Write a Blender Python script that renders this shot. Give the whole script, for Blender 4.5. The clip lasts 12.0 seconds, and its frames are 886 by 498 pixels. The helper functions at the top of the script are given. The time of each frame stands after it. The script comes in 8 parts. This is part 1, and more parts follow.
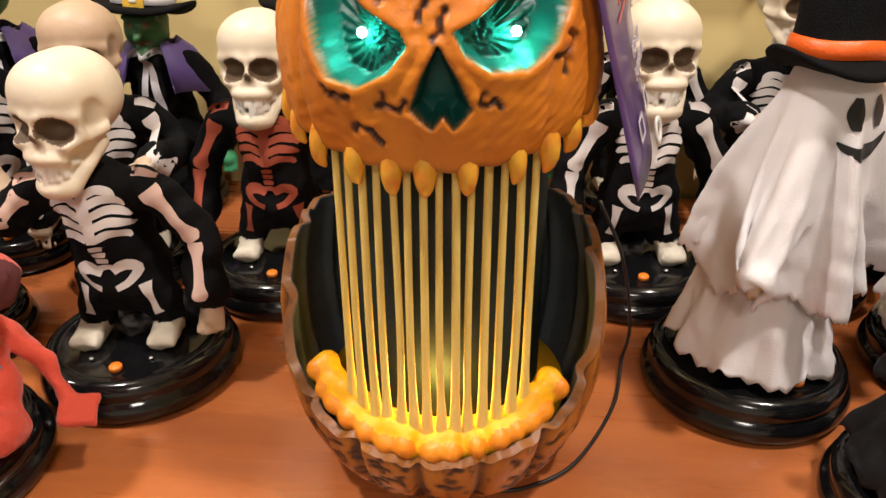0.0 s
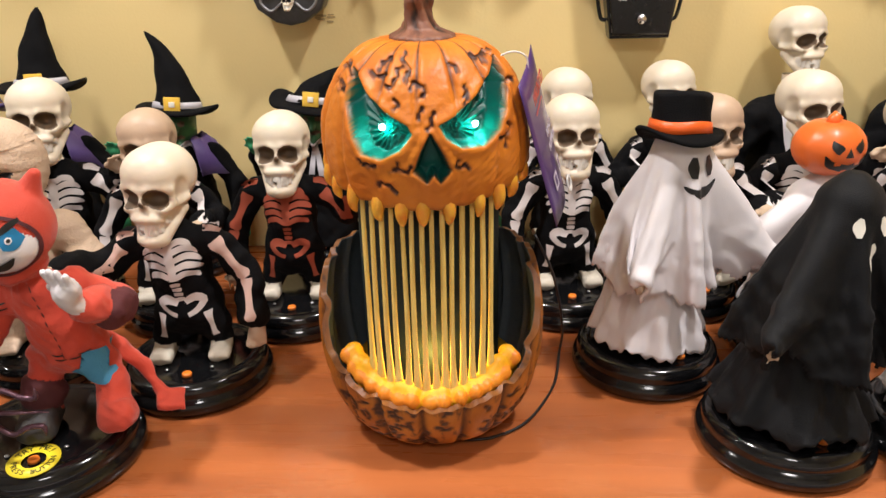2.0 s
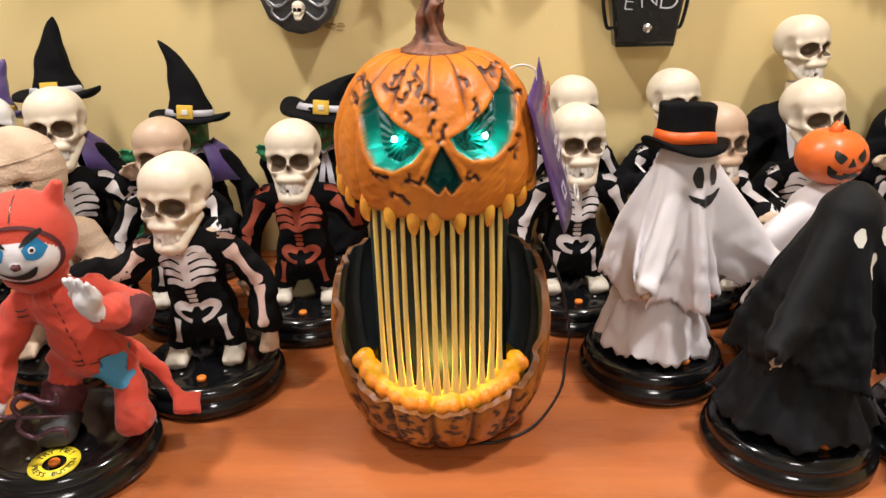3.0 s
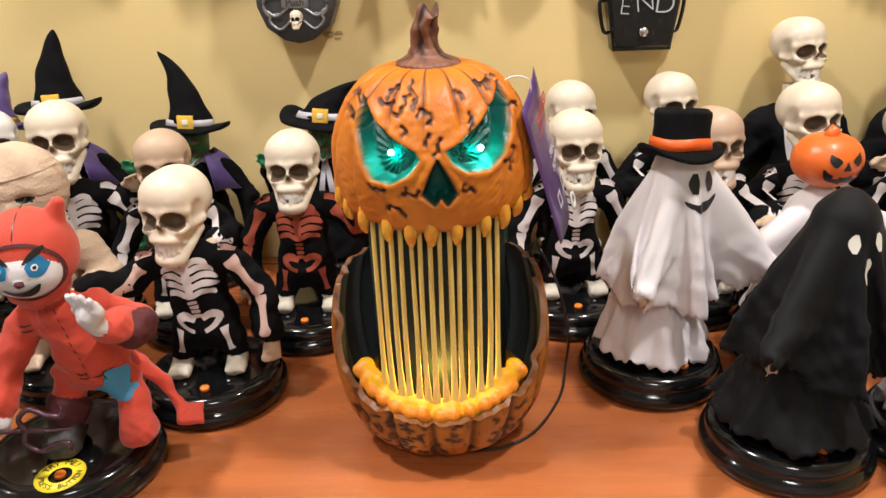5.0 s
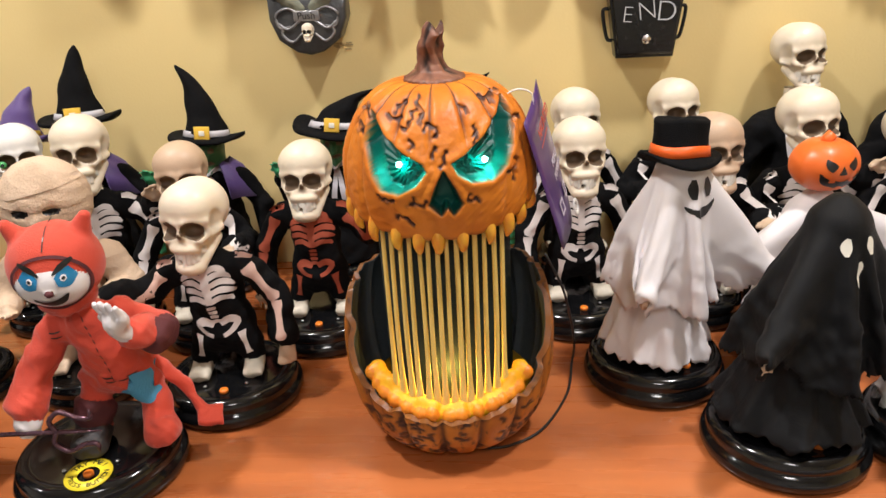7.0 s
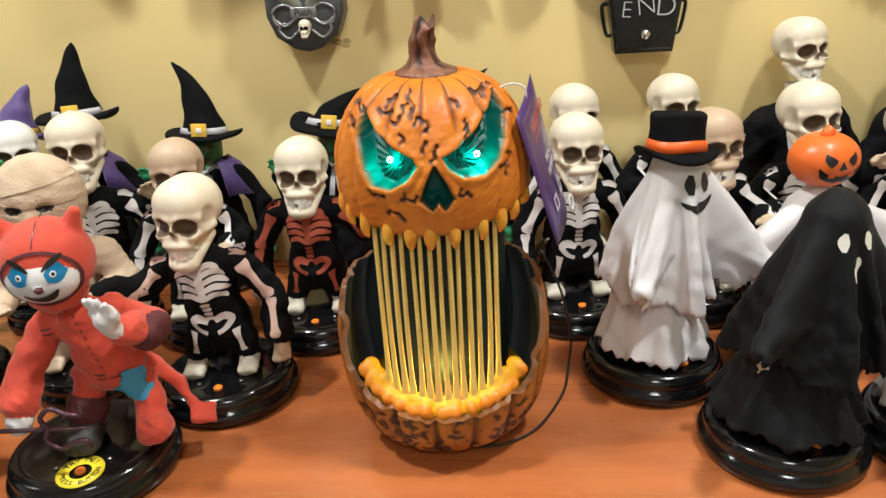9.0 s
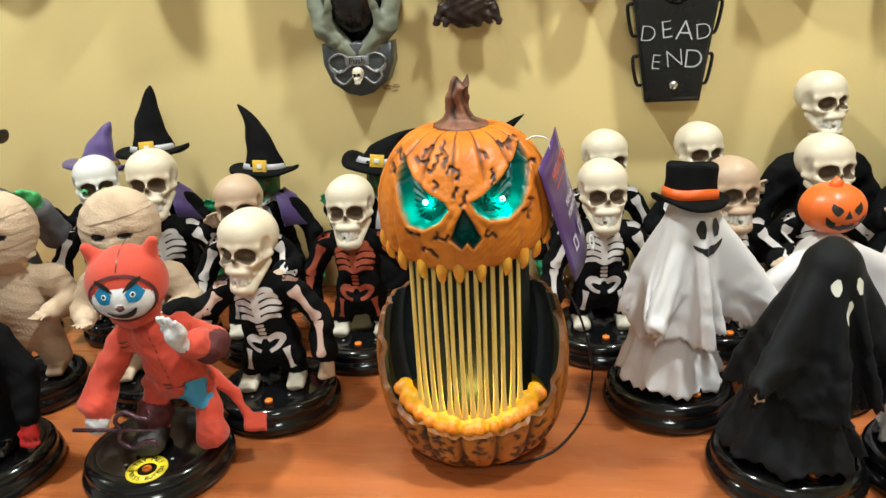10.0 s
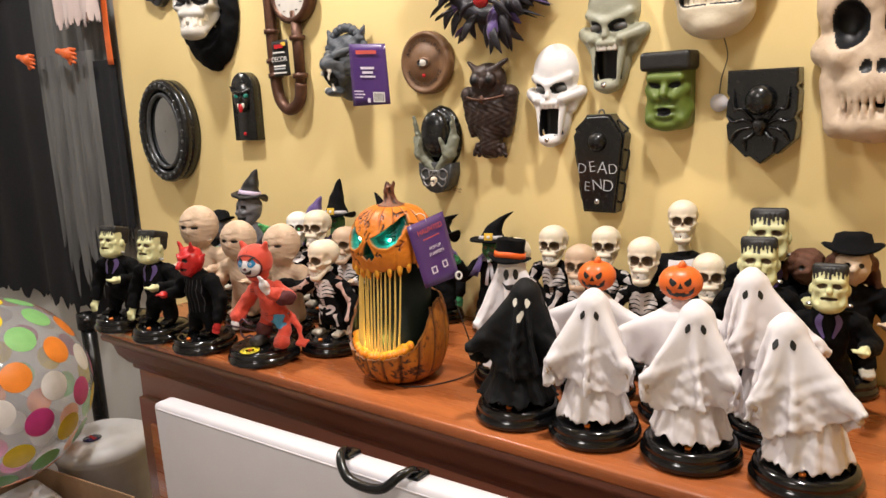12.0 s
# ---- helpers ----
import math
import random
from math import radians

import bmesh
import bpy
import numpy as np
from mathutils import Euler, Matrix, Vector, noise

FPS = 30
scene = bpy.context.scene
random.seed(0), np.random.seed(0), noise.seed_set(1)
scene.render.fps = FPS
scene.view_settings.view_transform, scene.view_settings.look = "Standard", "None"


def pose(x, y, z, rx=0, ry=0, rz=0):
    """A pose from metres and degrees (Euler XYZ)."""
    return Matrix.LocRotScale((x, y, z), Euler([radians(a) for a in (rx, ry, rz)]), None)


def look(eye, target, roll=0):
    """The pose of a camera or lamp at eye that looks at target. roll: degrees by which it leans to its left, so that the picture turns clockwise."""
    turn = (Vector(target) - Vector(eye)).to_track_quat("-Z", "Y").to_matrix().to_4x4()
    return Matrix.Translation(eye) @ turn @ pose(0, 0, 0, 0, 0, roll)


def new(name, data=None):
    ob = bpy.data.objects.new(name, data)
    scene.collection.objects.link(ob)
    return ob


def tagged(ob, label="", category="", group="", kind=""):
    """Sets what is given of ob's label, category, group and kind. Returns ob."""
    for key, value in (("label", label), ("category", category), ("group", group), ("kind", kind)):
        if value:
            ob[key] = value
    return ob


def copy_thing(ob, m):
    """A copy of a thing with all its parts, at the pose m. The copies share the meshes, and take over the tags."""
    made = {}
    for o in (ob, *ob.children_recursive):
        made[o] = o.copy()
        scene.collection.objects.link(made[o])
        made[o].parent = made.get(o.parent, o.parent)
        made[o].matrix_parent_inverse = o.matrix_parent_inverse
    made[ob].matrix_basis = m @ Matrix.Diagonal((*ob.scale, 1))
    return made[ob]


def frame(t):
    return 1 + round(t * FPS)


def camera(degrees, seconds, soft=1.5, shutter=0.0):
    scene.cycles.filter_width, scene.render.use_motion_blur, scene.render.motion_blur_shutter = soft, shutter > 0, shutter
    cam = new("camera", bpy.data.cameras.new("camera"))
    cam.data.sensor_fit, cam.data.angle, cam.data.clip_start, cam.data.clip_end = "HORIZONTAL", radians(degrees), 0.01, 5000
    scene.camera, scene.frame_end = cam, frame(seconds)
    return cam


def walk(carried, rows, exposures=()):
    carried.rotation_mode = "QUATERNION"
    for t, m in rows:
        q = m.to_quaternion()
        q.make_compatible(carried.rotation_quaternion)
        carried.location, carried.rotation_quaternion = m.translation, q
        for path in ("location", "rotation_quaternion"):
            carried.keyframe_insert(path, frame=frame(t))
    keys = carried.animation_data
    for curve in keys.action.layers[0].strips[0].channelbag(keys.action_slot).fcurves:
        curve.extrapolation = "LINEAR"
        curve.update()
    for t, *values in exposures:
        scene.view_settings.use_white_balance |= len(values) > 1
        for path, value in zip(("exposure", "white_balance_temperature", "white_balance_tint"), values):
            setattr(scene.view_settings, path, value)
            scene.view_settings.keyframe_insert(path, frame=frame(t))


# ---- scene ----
cam = camera(60.0, 12.0)
PATH = [
    (0, (0.015, -0.806, 1.263), (-0.211, 0.93, 0.296), -0.8),
    (0.5, (0.017, -0.909, 1.287), (-0.125, 0.871, 0.386), -0.8),
    (1, (0.007, -0.984, 1.304), (-0.112, 0.833, 0.477), -1.5),
    (1.5, (0.008, -1.009, 1.314), (-0.097, 0.824, 0.521), -1.6),
    (2, (0.008, -1.015, 1.318), (-0.091, 0.824, 0.538), -1.5),
    (2.5, (0.004, -1.019, 1.325), (-0.101, 0.818, 0.542), -1.5),
    (3, (0.004, -1.026, 1.33), (-0.106, 0.813, 0.55), -1.6),
    (5, (0.01, -1.027, 1.342), (-0.112, 0.808, 0.556), -2.5),
    (5.5, (0.01, -1.036, 1.348), (-0.115, 0.799, 0.562), -2.6),
    (6, (0.01, -1.044, 1.353), (-0.126, 0.792, 0.57), -3.0),
    (6.5, (0.012, -1.05, 1.358), (-0.133, 0.785, 0.574), -3.2),
    (7, (0.017, -1.049, 1.358), (-0.14, 0.784, 0.572), -3.5),
    (9, (0.029, -1.044, 1.352), (-0.148, 0.787, 0.567), -3.8),
    (9.5, (0.036, -1.055, 1.36), (-0.172, 0.783, 0.599), -3.7),
    (10, (0.056, -1.109, 1.386), (-0.251, 0.734, 0.673), -3.7),
    (10.5, (0.223, -1.171, 1.406), (-0.372, 0.639, 0.799), -3.7),
    (11, (0.477, -1.218, 1.409), (-0.427, 0.496, 0.916), -2.3),
    (11.5, (0.732, -1.378, 1.417), (-0.411, 0.212, 1.012), -2.2),
    (12, (0.935, -1.48, 1.435), (-0.287, 0.054, 1.046), -2.8),
]
EXPOSURES = [(0, 0.26, 6650, 12), (2.0, 0.22, 6150, 12), (7.0, 0.22, 6150, 11), (8.6, 0.20, 5950, 3), (9.5, 0.20, 5800, -2), (10.5, 0.24, 5750, -6), (11.0, 0.22, 6250, 13), (12, 0.22, 6350, 12)]
walk(cam, [(t, look(eye, target, roll)) for t, eye, target, roll in PATH], EXPOSURES)

# ---- light ----
world = bpy.data.worlds.new("room_air")
scene.world = world
world.use_nodes = True
world.node_tree.nodes["Background"].inputs[0].default_value = (1.0, 0.93, 0.82, 1)
world.node_tree.nodes["Background"].inputs[1].default_value = 0.045


def unseen_ceiling_light(x, y, watts, size):
    data = bpy.data.lights.new("unseen_ceiling_light", "AREA")
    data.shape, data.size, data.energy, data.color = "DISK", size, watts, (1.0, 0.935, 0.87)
    ob = new("unseen_ceiling_light", data)
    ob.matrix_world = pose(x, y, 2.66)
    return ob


unseen_ceiling_light(-0.75, -0.64, 22, 0.14)
unseen_ceiling_light(0.62, -0.60, 22, 0.14)
# broad light out of view behind the walker, frontal fill
unseen_ceiling_light(0.1, -2.3, 15, 0.5)
# added to brighten the costume alcove; no fitting is visible there
unseen_ceiling_light(-2.45, -0.75, 12, 0.14)


def glow_lamp(x, y, z, watts, colour, radius):
    data = bpy.data.lights.new("glow_lamp", "POINT")
    data.energy, data.color, data.shadow_soft_size = watts, colour, radius
    ob = new("glow_lamp", data)
    ob.location = (x, y, z)
    return ob


# ---- materials ----
def material(name, colour, rough=0.6, metal=0.0, second=None, scale=40.0, amount=0.5, bump=0.0, bump_scale=200.0,
             spec=0.5, coat=0.0, stain=None, stain_scale=9.0, sheen=0.0, sub=0.0, attribute=None, wash=None, paint=None, stretch=(1, 1, 1)):
    """Two scales of colour variation and a fine relief, all at real size in object space."""
    m = bpy.data.materials.new(name)
    m.use_nodes = True
    nt = m.node_tree
    n, l = nt.nodes, nt.links
    b = n["Principled BSDF"]
    co = n.new("ShaderNodeTexCoord")
    mp = n.new("ShaderNodeMapping")
    mp.inputs["Scale"].default_value = stretch
    l.new(co.outputs["Object"], mp.inputs[0])
    where = mp.outputs[0]

    def noise_at(size, detail=4.0):
        t = n.new("ShaderNodeTexNoise")
        t.inputs["Scale"].default_value, t.inputs["Detail"].default_value = size, detail
        l.new(where, t.inputs["Vector"])
        return t.outputs["Fac"]

    def ramp(socket, lo, hi):
        r = n.new("ShaderNodeMapRange")
        r.inputs["From Min"].default_value, r.inputs["From Max"].default_value = lo, hi
        l.new(socket, r.inputs["Value"])
        return r.outputs[0]

    def mix(fac, a, c, gain=1.0):
        x = n.new("ShaderNodeMix")
        x.data_type = "RGBA"
        g = n.new("ShaderNodeMath")
        g.operation = "MULTIPLY"
        g.inputs[1].default_value = gain
        l.new(fac, g.inputs[0])
        l.new(g.outputs[0], x.inputs[0])
        for sock, v in ((x.inputs[6], a), (x.inputs[7], c)):
            if isinstance(v, tuple):
                sock.default_value = (*v[:3], 1)
            else:
                l.new(v, sock)
        return x.outputs[2]

    second = second or tuple(c * 0.78 for c in colour)
    out = mix(ramp(noise_at(scale), 0.35, 0.68), colour, second, amount)
    if stain:
        out = mix(ramp(noise_at(stain_scale, 6.0), 0.56, 0.70), out, stain, 0.8)
    if attribute:
        a = n.new("ShaderNodeAttribute")
        a.attribute_name = attribute
        j = n.new("ShaderNodeMath")
        j.operation = "MULTIPLY"
        l.new(a.outputs["Fac"], j.inputs[0])
        l.new(ramp(noise_at(scale * 1.7, 5.0), 0.12, 0.42), j.inputs[1])
        out = mix(j.outputs[0], out, wash)
    if paint:
        a = n.new("ShaderNodeAttribute")
        a.attribute_name = "paint"
        out = mix(a.outputs["Fac"], out, paint)
    l.new(out, b.inputs["Base Color"])
    b.inputs["Metallic"].default_value = metal
    l.new(ramp_rough(n, l, noise_at(scale * 2.3), rough), b.inputs["Roughness"])
    b.inputs["Specular IOR Level"].default_value = spec
    b.inputs["Coat Weight"].default_value = coat
    b.inputs["Coat Roughness"].default_value = 0.08
    b.inputs["Sheen Weight"].default_value = sheen
    b.inputs["Subsurface Weight"].default_value = sub
    b.inputs["Subsurface Radius"].default_value = (0.006, 0.004, 0.002)
    b.inputs["Subsurface Scale"].default_value = 1.0
    if bump:
        bp = n.new("ShaderNodeBump")
        bp.inputs["Strength"].default_value, bp.inputs["Distance"].default_value = bump, 0.002
        l.new(noise_at(bump_scale, 3.0), bp.inputs["Height"])
        l.new(bp.outputs[0], b.inputs["Normal"])
    return m


def ramp_rough(n, l, socket, rough):
    r = n.new("ShaderNodeMapRange")
    r.inputs["To Min"].default_value, r.inputs["To Max"].default_value = max(rough - 0.09, 0.02), min(rough + 0.09, 1)
    l.new(socket, r.inputs["Value"])
    return r.outputs[0]


def lit(name, colour, strength):
    m = bpy.data.materials.new(name)
    m.use_nodes = True
    b = m.node_tree.nodes["Principled BSDF"]
    b.inputs["Base Color"].default_value = (*colour, 1)
    b.inputs["Emission Color"].default_value = (*colour, 1)
    b.inputs["Emission Strength"].default_value = strength
    return m


def clear(name, colour, rough=0.03, alpha=0.25):
    """Thin clear film or pane: mostly see-through, with a gloss."""
    m = bpy.data.materials.new(name)
    m.use_nodes = True
    b = m.node_tree.nodes["Principled BSDF"]
    b.inputs["Base Color"].default_value = (*colour, 1)
    b.inputs["Roughness"].default_value = rough
    b.inputs["Alpha"].default_value = alpha
    return m


WALL = material("yellow_wall_paint", (0.88, 0.69, 0.315), 0.62, second=(0.84, 0.65, 0.285), scale=3.0, bump=0.12, bump_scale=260)
WHITE_WALL = material("white_wall_paint", (0.74, 0.72, 0.68), 0.7, scale=3.0, bump=0.1, bump_scale=220)
CEIL = material("ceiling_paint", (0.78, 0.76, 0.72), 0.8, scale=2.0, bump=0.1)
FLOOR = material("grey_floor_vinyl", (0.22, 0.19, 0.17), 0.45, second=(0.16, 0.14, 0.13), scale=14, bump=0.1)
CHERRY = material("cherry_veneer", (0.50, 0.150, 0.042), 0.28, second=(0.30, 0.085, 0.026), scale=16, amount=0.8, bump=0.05,
                  bump_scale=120, stain=(0.34, 0.095, 0.03), stain_scale=6, coat=0.25, stretch=(0.16, 1.4, 1.4))
CHERRY_DARK = material("cherry_moulding", (0.20, 0.060, 0.028), 0.34, second=(0.12, 0.036, 0.018), scale=18, bump=0.05,
                       coat=0.25, stretch=(0.12, 1.5, 1.5))
GLOSS_BLACK = material("glossy_black_plastic", (0.0045, 0.0045, 0.005), 0.13, second=(0.006, 0.006, 0.0065), scale=30, coat=0.15,
                       stain=(0.009, 0.009, 0.009), stain_scale=35)
BLACK_CLOTH = material("black_cloth", (0.004, 0.004, 0.0046), 0.85, second=(0.008, 0.008, 0.009), scale=60, bump=0.5, bump_scale=900, sheen=0.0, spec=0.12)
GHOST_BLACK = material("black_polyester_cloth", (0.0048, 0.0050, 0.0058), 0.6, second=(0.0080, 0.0083, 0.0095), scale=25, bump=0.35, bump_scale=1100, sheen=0.02, spec=0.18)
GHOST_WHITE = material("white_polyester_cloth", (0.80, 0.76, 0.77), 0.75, second=(0.70, 0.66, 0.68), scale=18, bump=0.35, bump_scale=1100, sheen=0.2)
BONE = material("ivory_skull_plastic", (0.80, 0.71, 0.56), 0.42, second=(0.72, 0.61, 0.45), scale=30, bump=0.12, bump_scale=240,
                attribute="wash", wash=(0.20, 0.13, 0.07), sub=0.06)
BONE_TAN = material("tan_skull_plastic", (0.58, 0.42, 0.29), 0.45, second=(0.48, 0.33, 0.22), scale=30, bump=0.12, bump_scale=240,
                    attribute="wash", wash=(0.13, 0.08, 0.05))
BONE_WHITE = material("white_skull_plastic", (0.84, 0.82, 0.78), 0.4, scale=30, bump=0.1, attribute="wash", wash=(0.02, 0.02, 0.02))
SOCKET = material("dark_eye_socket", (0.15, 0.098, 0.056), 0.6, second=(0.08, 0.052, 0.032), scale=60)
TEETH = material("doll_teeth", (0.84, 0.80, 0.72), 0.35, scale=60)
PRINT_WHITE = material("white_printed_bone", (0.76, 0.70, 0.68), 0.8, scale=60, bump=0.2, bump_scale=900)
PRINT_PINK = material("pinkish_printed_bone", (0.72, 0.50, 0.43), 0.8, scale=60, bump=0.2, bump_scale=900)
PRINT_RED = material("red_printed_bone", (0.42, 0.085, 0.040), 0.8, scale=60, bump=0.2, bump_scale=900)
FOOT = material("cream_plastic_foot", (0.64, 0.58, 0.47), 0.5, second=(0.45, 0.4, 0.31), scale=90, bump=0.2)
HAND = material("flesh_plastic_hand", (0.62, 0.47, 0.33), 0.5, second=(0.45, 0.32, 0.21), scale=80, bump=0.2)
ORANGE_BUTTON = material("orange_button", (0.85, 0.22, 0.02), 0.4, scale=50)
SCREW = material("bright_screw", (0.5, 0.5, 0.5), 0.3, metal=1.0)
GREEN_SKIN = material("green_doll_skin", (0.035, 0.14, 0.045), 0.5, second=(0.02, 0.085, 0.03), scale=50, bump=0.2)
GREEN_HAND = material("bright_green_hand", (0.05, 0.32, 0.14), 0.5, scale=50, bump=0.2)
FRANK_SKIN = material("pale_green_skin", (0.66, 0.65, 0.36), 0.5, second=(0.50, 0.51, 0.25), scale=45, bump=0.2, attribute="wash", wash=(0.12, 0.13, 0.05))
HAIR = material("black_moulded_hair", (0.015, 0.014, 0.013), 0.5, scale=80, bump=0.4, bump_scale=300)
PURPLE_CLOTH = material("purple_satin", (0.10, 0.055, 0.22), 0.5, second=(0.06, 0.03, 0.14), scale=25, bump=0.3, bump_scale=900, sheen=0.3)
LILAC = material("lilac_ribbon", (0.62, 0.52, 0.70), 0.5, scale=60, bump=0.2, bump_scale=800)
SILVER_RIBBON = material("silver_grey_ribbon", (0.60, 0.58, 0.62), 0.42, scale=60, bump=0.2, bump_scale=800)
YELLOW_FELT = material("yellow_felt_buckle", (0.86, 0.54, 0.06), 0.8, scale=60, bump=0.3, bump_scale=700)
WHITE_FELT = material("white_felt", (0.85, 0.82, 0.72), 0.8, scale=60)
RED_CLOTH = material("red_orange_cloth", (0.64, 0.062, 0.028), 0.72, second=(0.50, 0.042, 0.020), scale=22, bump=0.4, bump_scale=900, sheen=0.25)
RED_SKIN = material("red_devil_vinyl", (0.55, 0.02, 0.02), 0.4, second=(0.36, 0.012, 0.014), scale=40, bump=0.2)
DARK_RED = material("maroon_patch", (0.10, 0.02, 0.025), 0.75, scale=30, bump=0.3, bump_scale=900)
BLUE_PATCH = material("blue_felt_patch", (0.08, 0.31, 0.52), 0.85, second=(0.05, 0.22, 0.38), scale=35, bump=0.4, bump_scale=700)
BLUE_EYE = material("blue_eye_paint", (0.02, 0.20, 0.42), 0.3, scale=60)
WHITE_VINYL = material("white_vinyl", (0.84, 0.80, 0.82), 0.35, scale=30, bump=0.08)
BLACK_PAINT = material("black_paint", (0.012, 0.012, 0.012), 0.4, scale=40)
DARK_SHOE = material("dark_grey_shoe", (0.035, 0.033, 0.035), 0.6, second=(0.06, 0.055, 0.055), scale=40, bump=0.4)
MUMMY = material("beige_bandage", (0.66, 0.50, 0.36), 0.85, second=(0.54, 0.39, 0.27), scale=24, bump=0.6, bump_scale=420, stain=(0.42, 0.30, 0.2), stain_scale=20)
JACK = material("orange_vinyl", (0.83, 0.165, 0.025), 0.35, second=(0.72, 0.12, 0.02), scale=18, bump=0.06)
PLUM_METAL = material("plum_metallic_plastic", (0.12, 0.06, 0.08), 0.28, metal=0.6, scale=40)
GREY_GHOUL = material("grey_ghoul_vinyl", (0.16, 0.16, 0.18), 0.5, second=(0.09, 0.09, 0.1), scale=40, bump=0.3)
GREY_FUR = material("grey_hair", (0.16, 0.14, 0.13), 0.9, second=(0.08, 0.07, 0.065), scale=60, bump=0.8, bump_scale=200)
BROWN_HAIR = material("brown_hair", (0.13, 0.05, 0.025), 0.8, second=(0.07, 0.028, 0.015), scale=80, bump=0.8, bump_scale=260)
LIME = material("lime_green_vinyl", (0.11, 0.50, 0.16), 0.5, scale=40)
STICKER = material("yellow_sticker", (0.90, 0.72, 0.03), 0.4, scale=40)
ORANGE_BAND = material("orange_satin_band", (0.86, 0.13, 0.015), 0.4, second=(0.66, 0.09, 0.01), scale=50, bump=0.2, bump_scale=500)

# ---- building tools ----
from mathutils.bvhtree import BVHTree


class Shape:
    """Gathers vertices, faces and their materials into one mesh."""

    def __init__(self):
        self.v, self.f, self.m, self.w, self.p, self.mats = [], [], [], [], [], []
        self.n = 0

    def slot(self, mat):
        if mat not in self.mats:
            self.mats.append(mat)
        return self.mats.index(mat)

    def add(self, verts, faces, mat, wash=None, m=None, paint=None):
        verts = np.asarray(verts, float)
        if m is not None:
            a = np.array(m)
            verts = verts @ a[:3, :3].T + a[:3, 3]
        self.v.append(verts)
        self.f += [tuple(int(i) + self.n for i in f) for f in faces]
        self.m += [self.slot(k) for k in mat] if isinstance(mat, list) else [self.slot(mat)] * len(faces)
        self.w.append(np.zeros(len(verts)) if wash is None else np.asarray(wash))
        self.p.append(np.zeros(len(verts)) if paint is None else np.asarray(paint))
        self.n += len(verts)
        return self

    def tree(self):
        return BVHTree.FromPolygons([Vector(p) for p in np.concatenate(self.v)], self.f)

    def mesh(self, name, smooth=True):
        me = bpy.data.meshes.new(name)
        me.from_pydata([tuple(p) for p in np.concatenate(self.v)], [], self.f)
        for k in self.mats:
            me.materials.append(k)
        me.polygons.foreach_set("material_index", self.m)
        me.polygons.foreach_set("use_smooth", [smooth] * len(self.f))
        me.attributes.new("wash", "FLOAT", "POINT").data.foreach_set("value", np.concatenate(self.w))
        if any(p.any() for p in self.p):
            me.attributes.new("paint", "FLOAT", "POINT").data.foreach_set("value", np.concatenate(self.p))
        me.update()
        return me

    def thing(self, name, label, category, m=None, group="", kind="", smooth=True):
        ob = new(name, self.mesh(name, smooth))
        if m is not None:
            ob.matrix_world = m
        return tagged(ob, label, category, group, kind)


def base_empty(name, label, category, m=None, group=""):
    ob = new(name)
    ob.empty_display_size = 0.05
    if m is not None:
        ob.matrix_world = m
    return tagged(ob, label, category, group)


def part(name, shape, parent, label="", m=None, smooth=True):
    ob = new(name, shape.mesh(name, smooth) if isinstance(shape, Shape) else shape)
    ob.parent = parent
    if m is not None:
        ob.matrix_basis = m
    return tagged(ob, label) if label else ob


def quads(nu, nv, close_u=False, close_v=False):
    """Faces of a grid of nu rows by nv columns; the columns may close on themselves."""
    out = []
    for i in range(nu if close_u else nu - 1):
        for j in range(nv if close_v else nv - 1):
            a, b = i * nv + j, i * nv + (j + 1) % nv
            c, d = ((i + 1) % nu) * nv + (j + 1) % nv, ((i + 1) % nu) * nv + j
            out.append((a, b, c, d))
    return out


def lathe(profile, seg=32, wobble=None):
    """A turned form from (radius, height) pairs, closed at ends that reach the axis."""
    th = np.linspace(0, 2 * np.pi, seg, endpoint=False)
    v = [(r * np.cos(t), r * np.sin(t), z) for r, z in profile for t in th]
    return np.array(v), quads(len(profile), seg, close_v=True)


def tube(points, radii, seg=8, caps=True, flat=1.0):
    """A round or flattened bar along points."""
    pts = [Vector(p) for p in points]
    radii = [radii] * len(pts) if isinstance(radii, (int, float)) else radii
    run = sum((abs((b - a).z) for a, b in zip(pts, pts[1:])), 0.0) / max(sum(((b - a).length for a, b in zip(pts, pts[1:])), 0.0), 1e-9)
    verts, up = [], Vector((0, 1, 0)) if run > 0.6 else Vector((0, 0, 1))
    for i, p in enumerate(pts):
        d = (pts[min(i + 1, len(pts) - 1)] - pts[max(i - 1, 0)]).normalized()
        side = d.cross(up)
        side = side.normalized() if side.length > 0.02 else Vector((1, 0, 0))
        top = side.cross(d).normalized()
        for k in range(seg):
            a = 2 * math.pi * k / seg
            verts.append(p + side * math.cos(a) * radii[i] + top * math.sin(a) * radii[i] * flat)
    faces = [(a, d, c, b) for a, b, c, d in quads(len(pts), seg, close_v=True)]
    if caps:
        faces.append(tuple(range(seg)))
        faces.append(tuple(len(verts) - 1 - k for k in range(seg)))
    return np.array([tuple(v) for v in verts]), faces


def curve_points(ctrl, n):
    """Smooth points through the given ones."""
    c = np.array(ctrl, float)
    c = np.vstack([2 * c[0] - c[1], c, 2 * c[-1] - c[-2]])
    out = []
    for k in range(n):
        s = k / (n - 1) * (len(c) - 3)
        i = min(int(s), len(c) - 4)
        t = s - i
        p0, p1, p2, p3 = c[i:i + 4]
        out.append(0.5 * (2 * p1 + (p2 - p0) * t + (2 * p0 - 5 * p1 + 4 * p2 - p3) * t * t + (3 * p1 - p0 - 3 * p2 + p3) * t ** 3))
    return np.array(out)


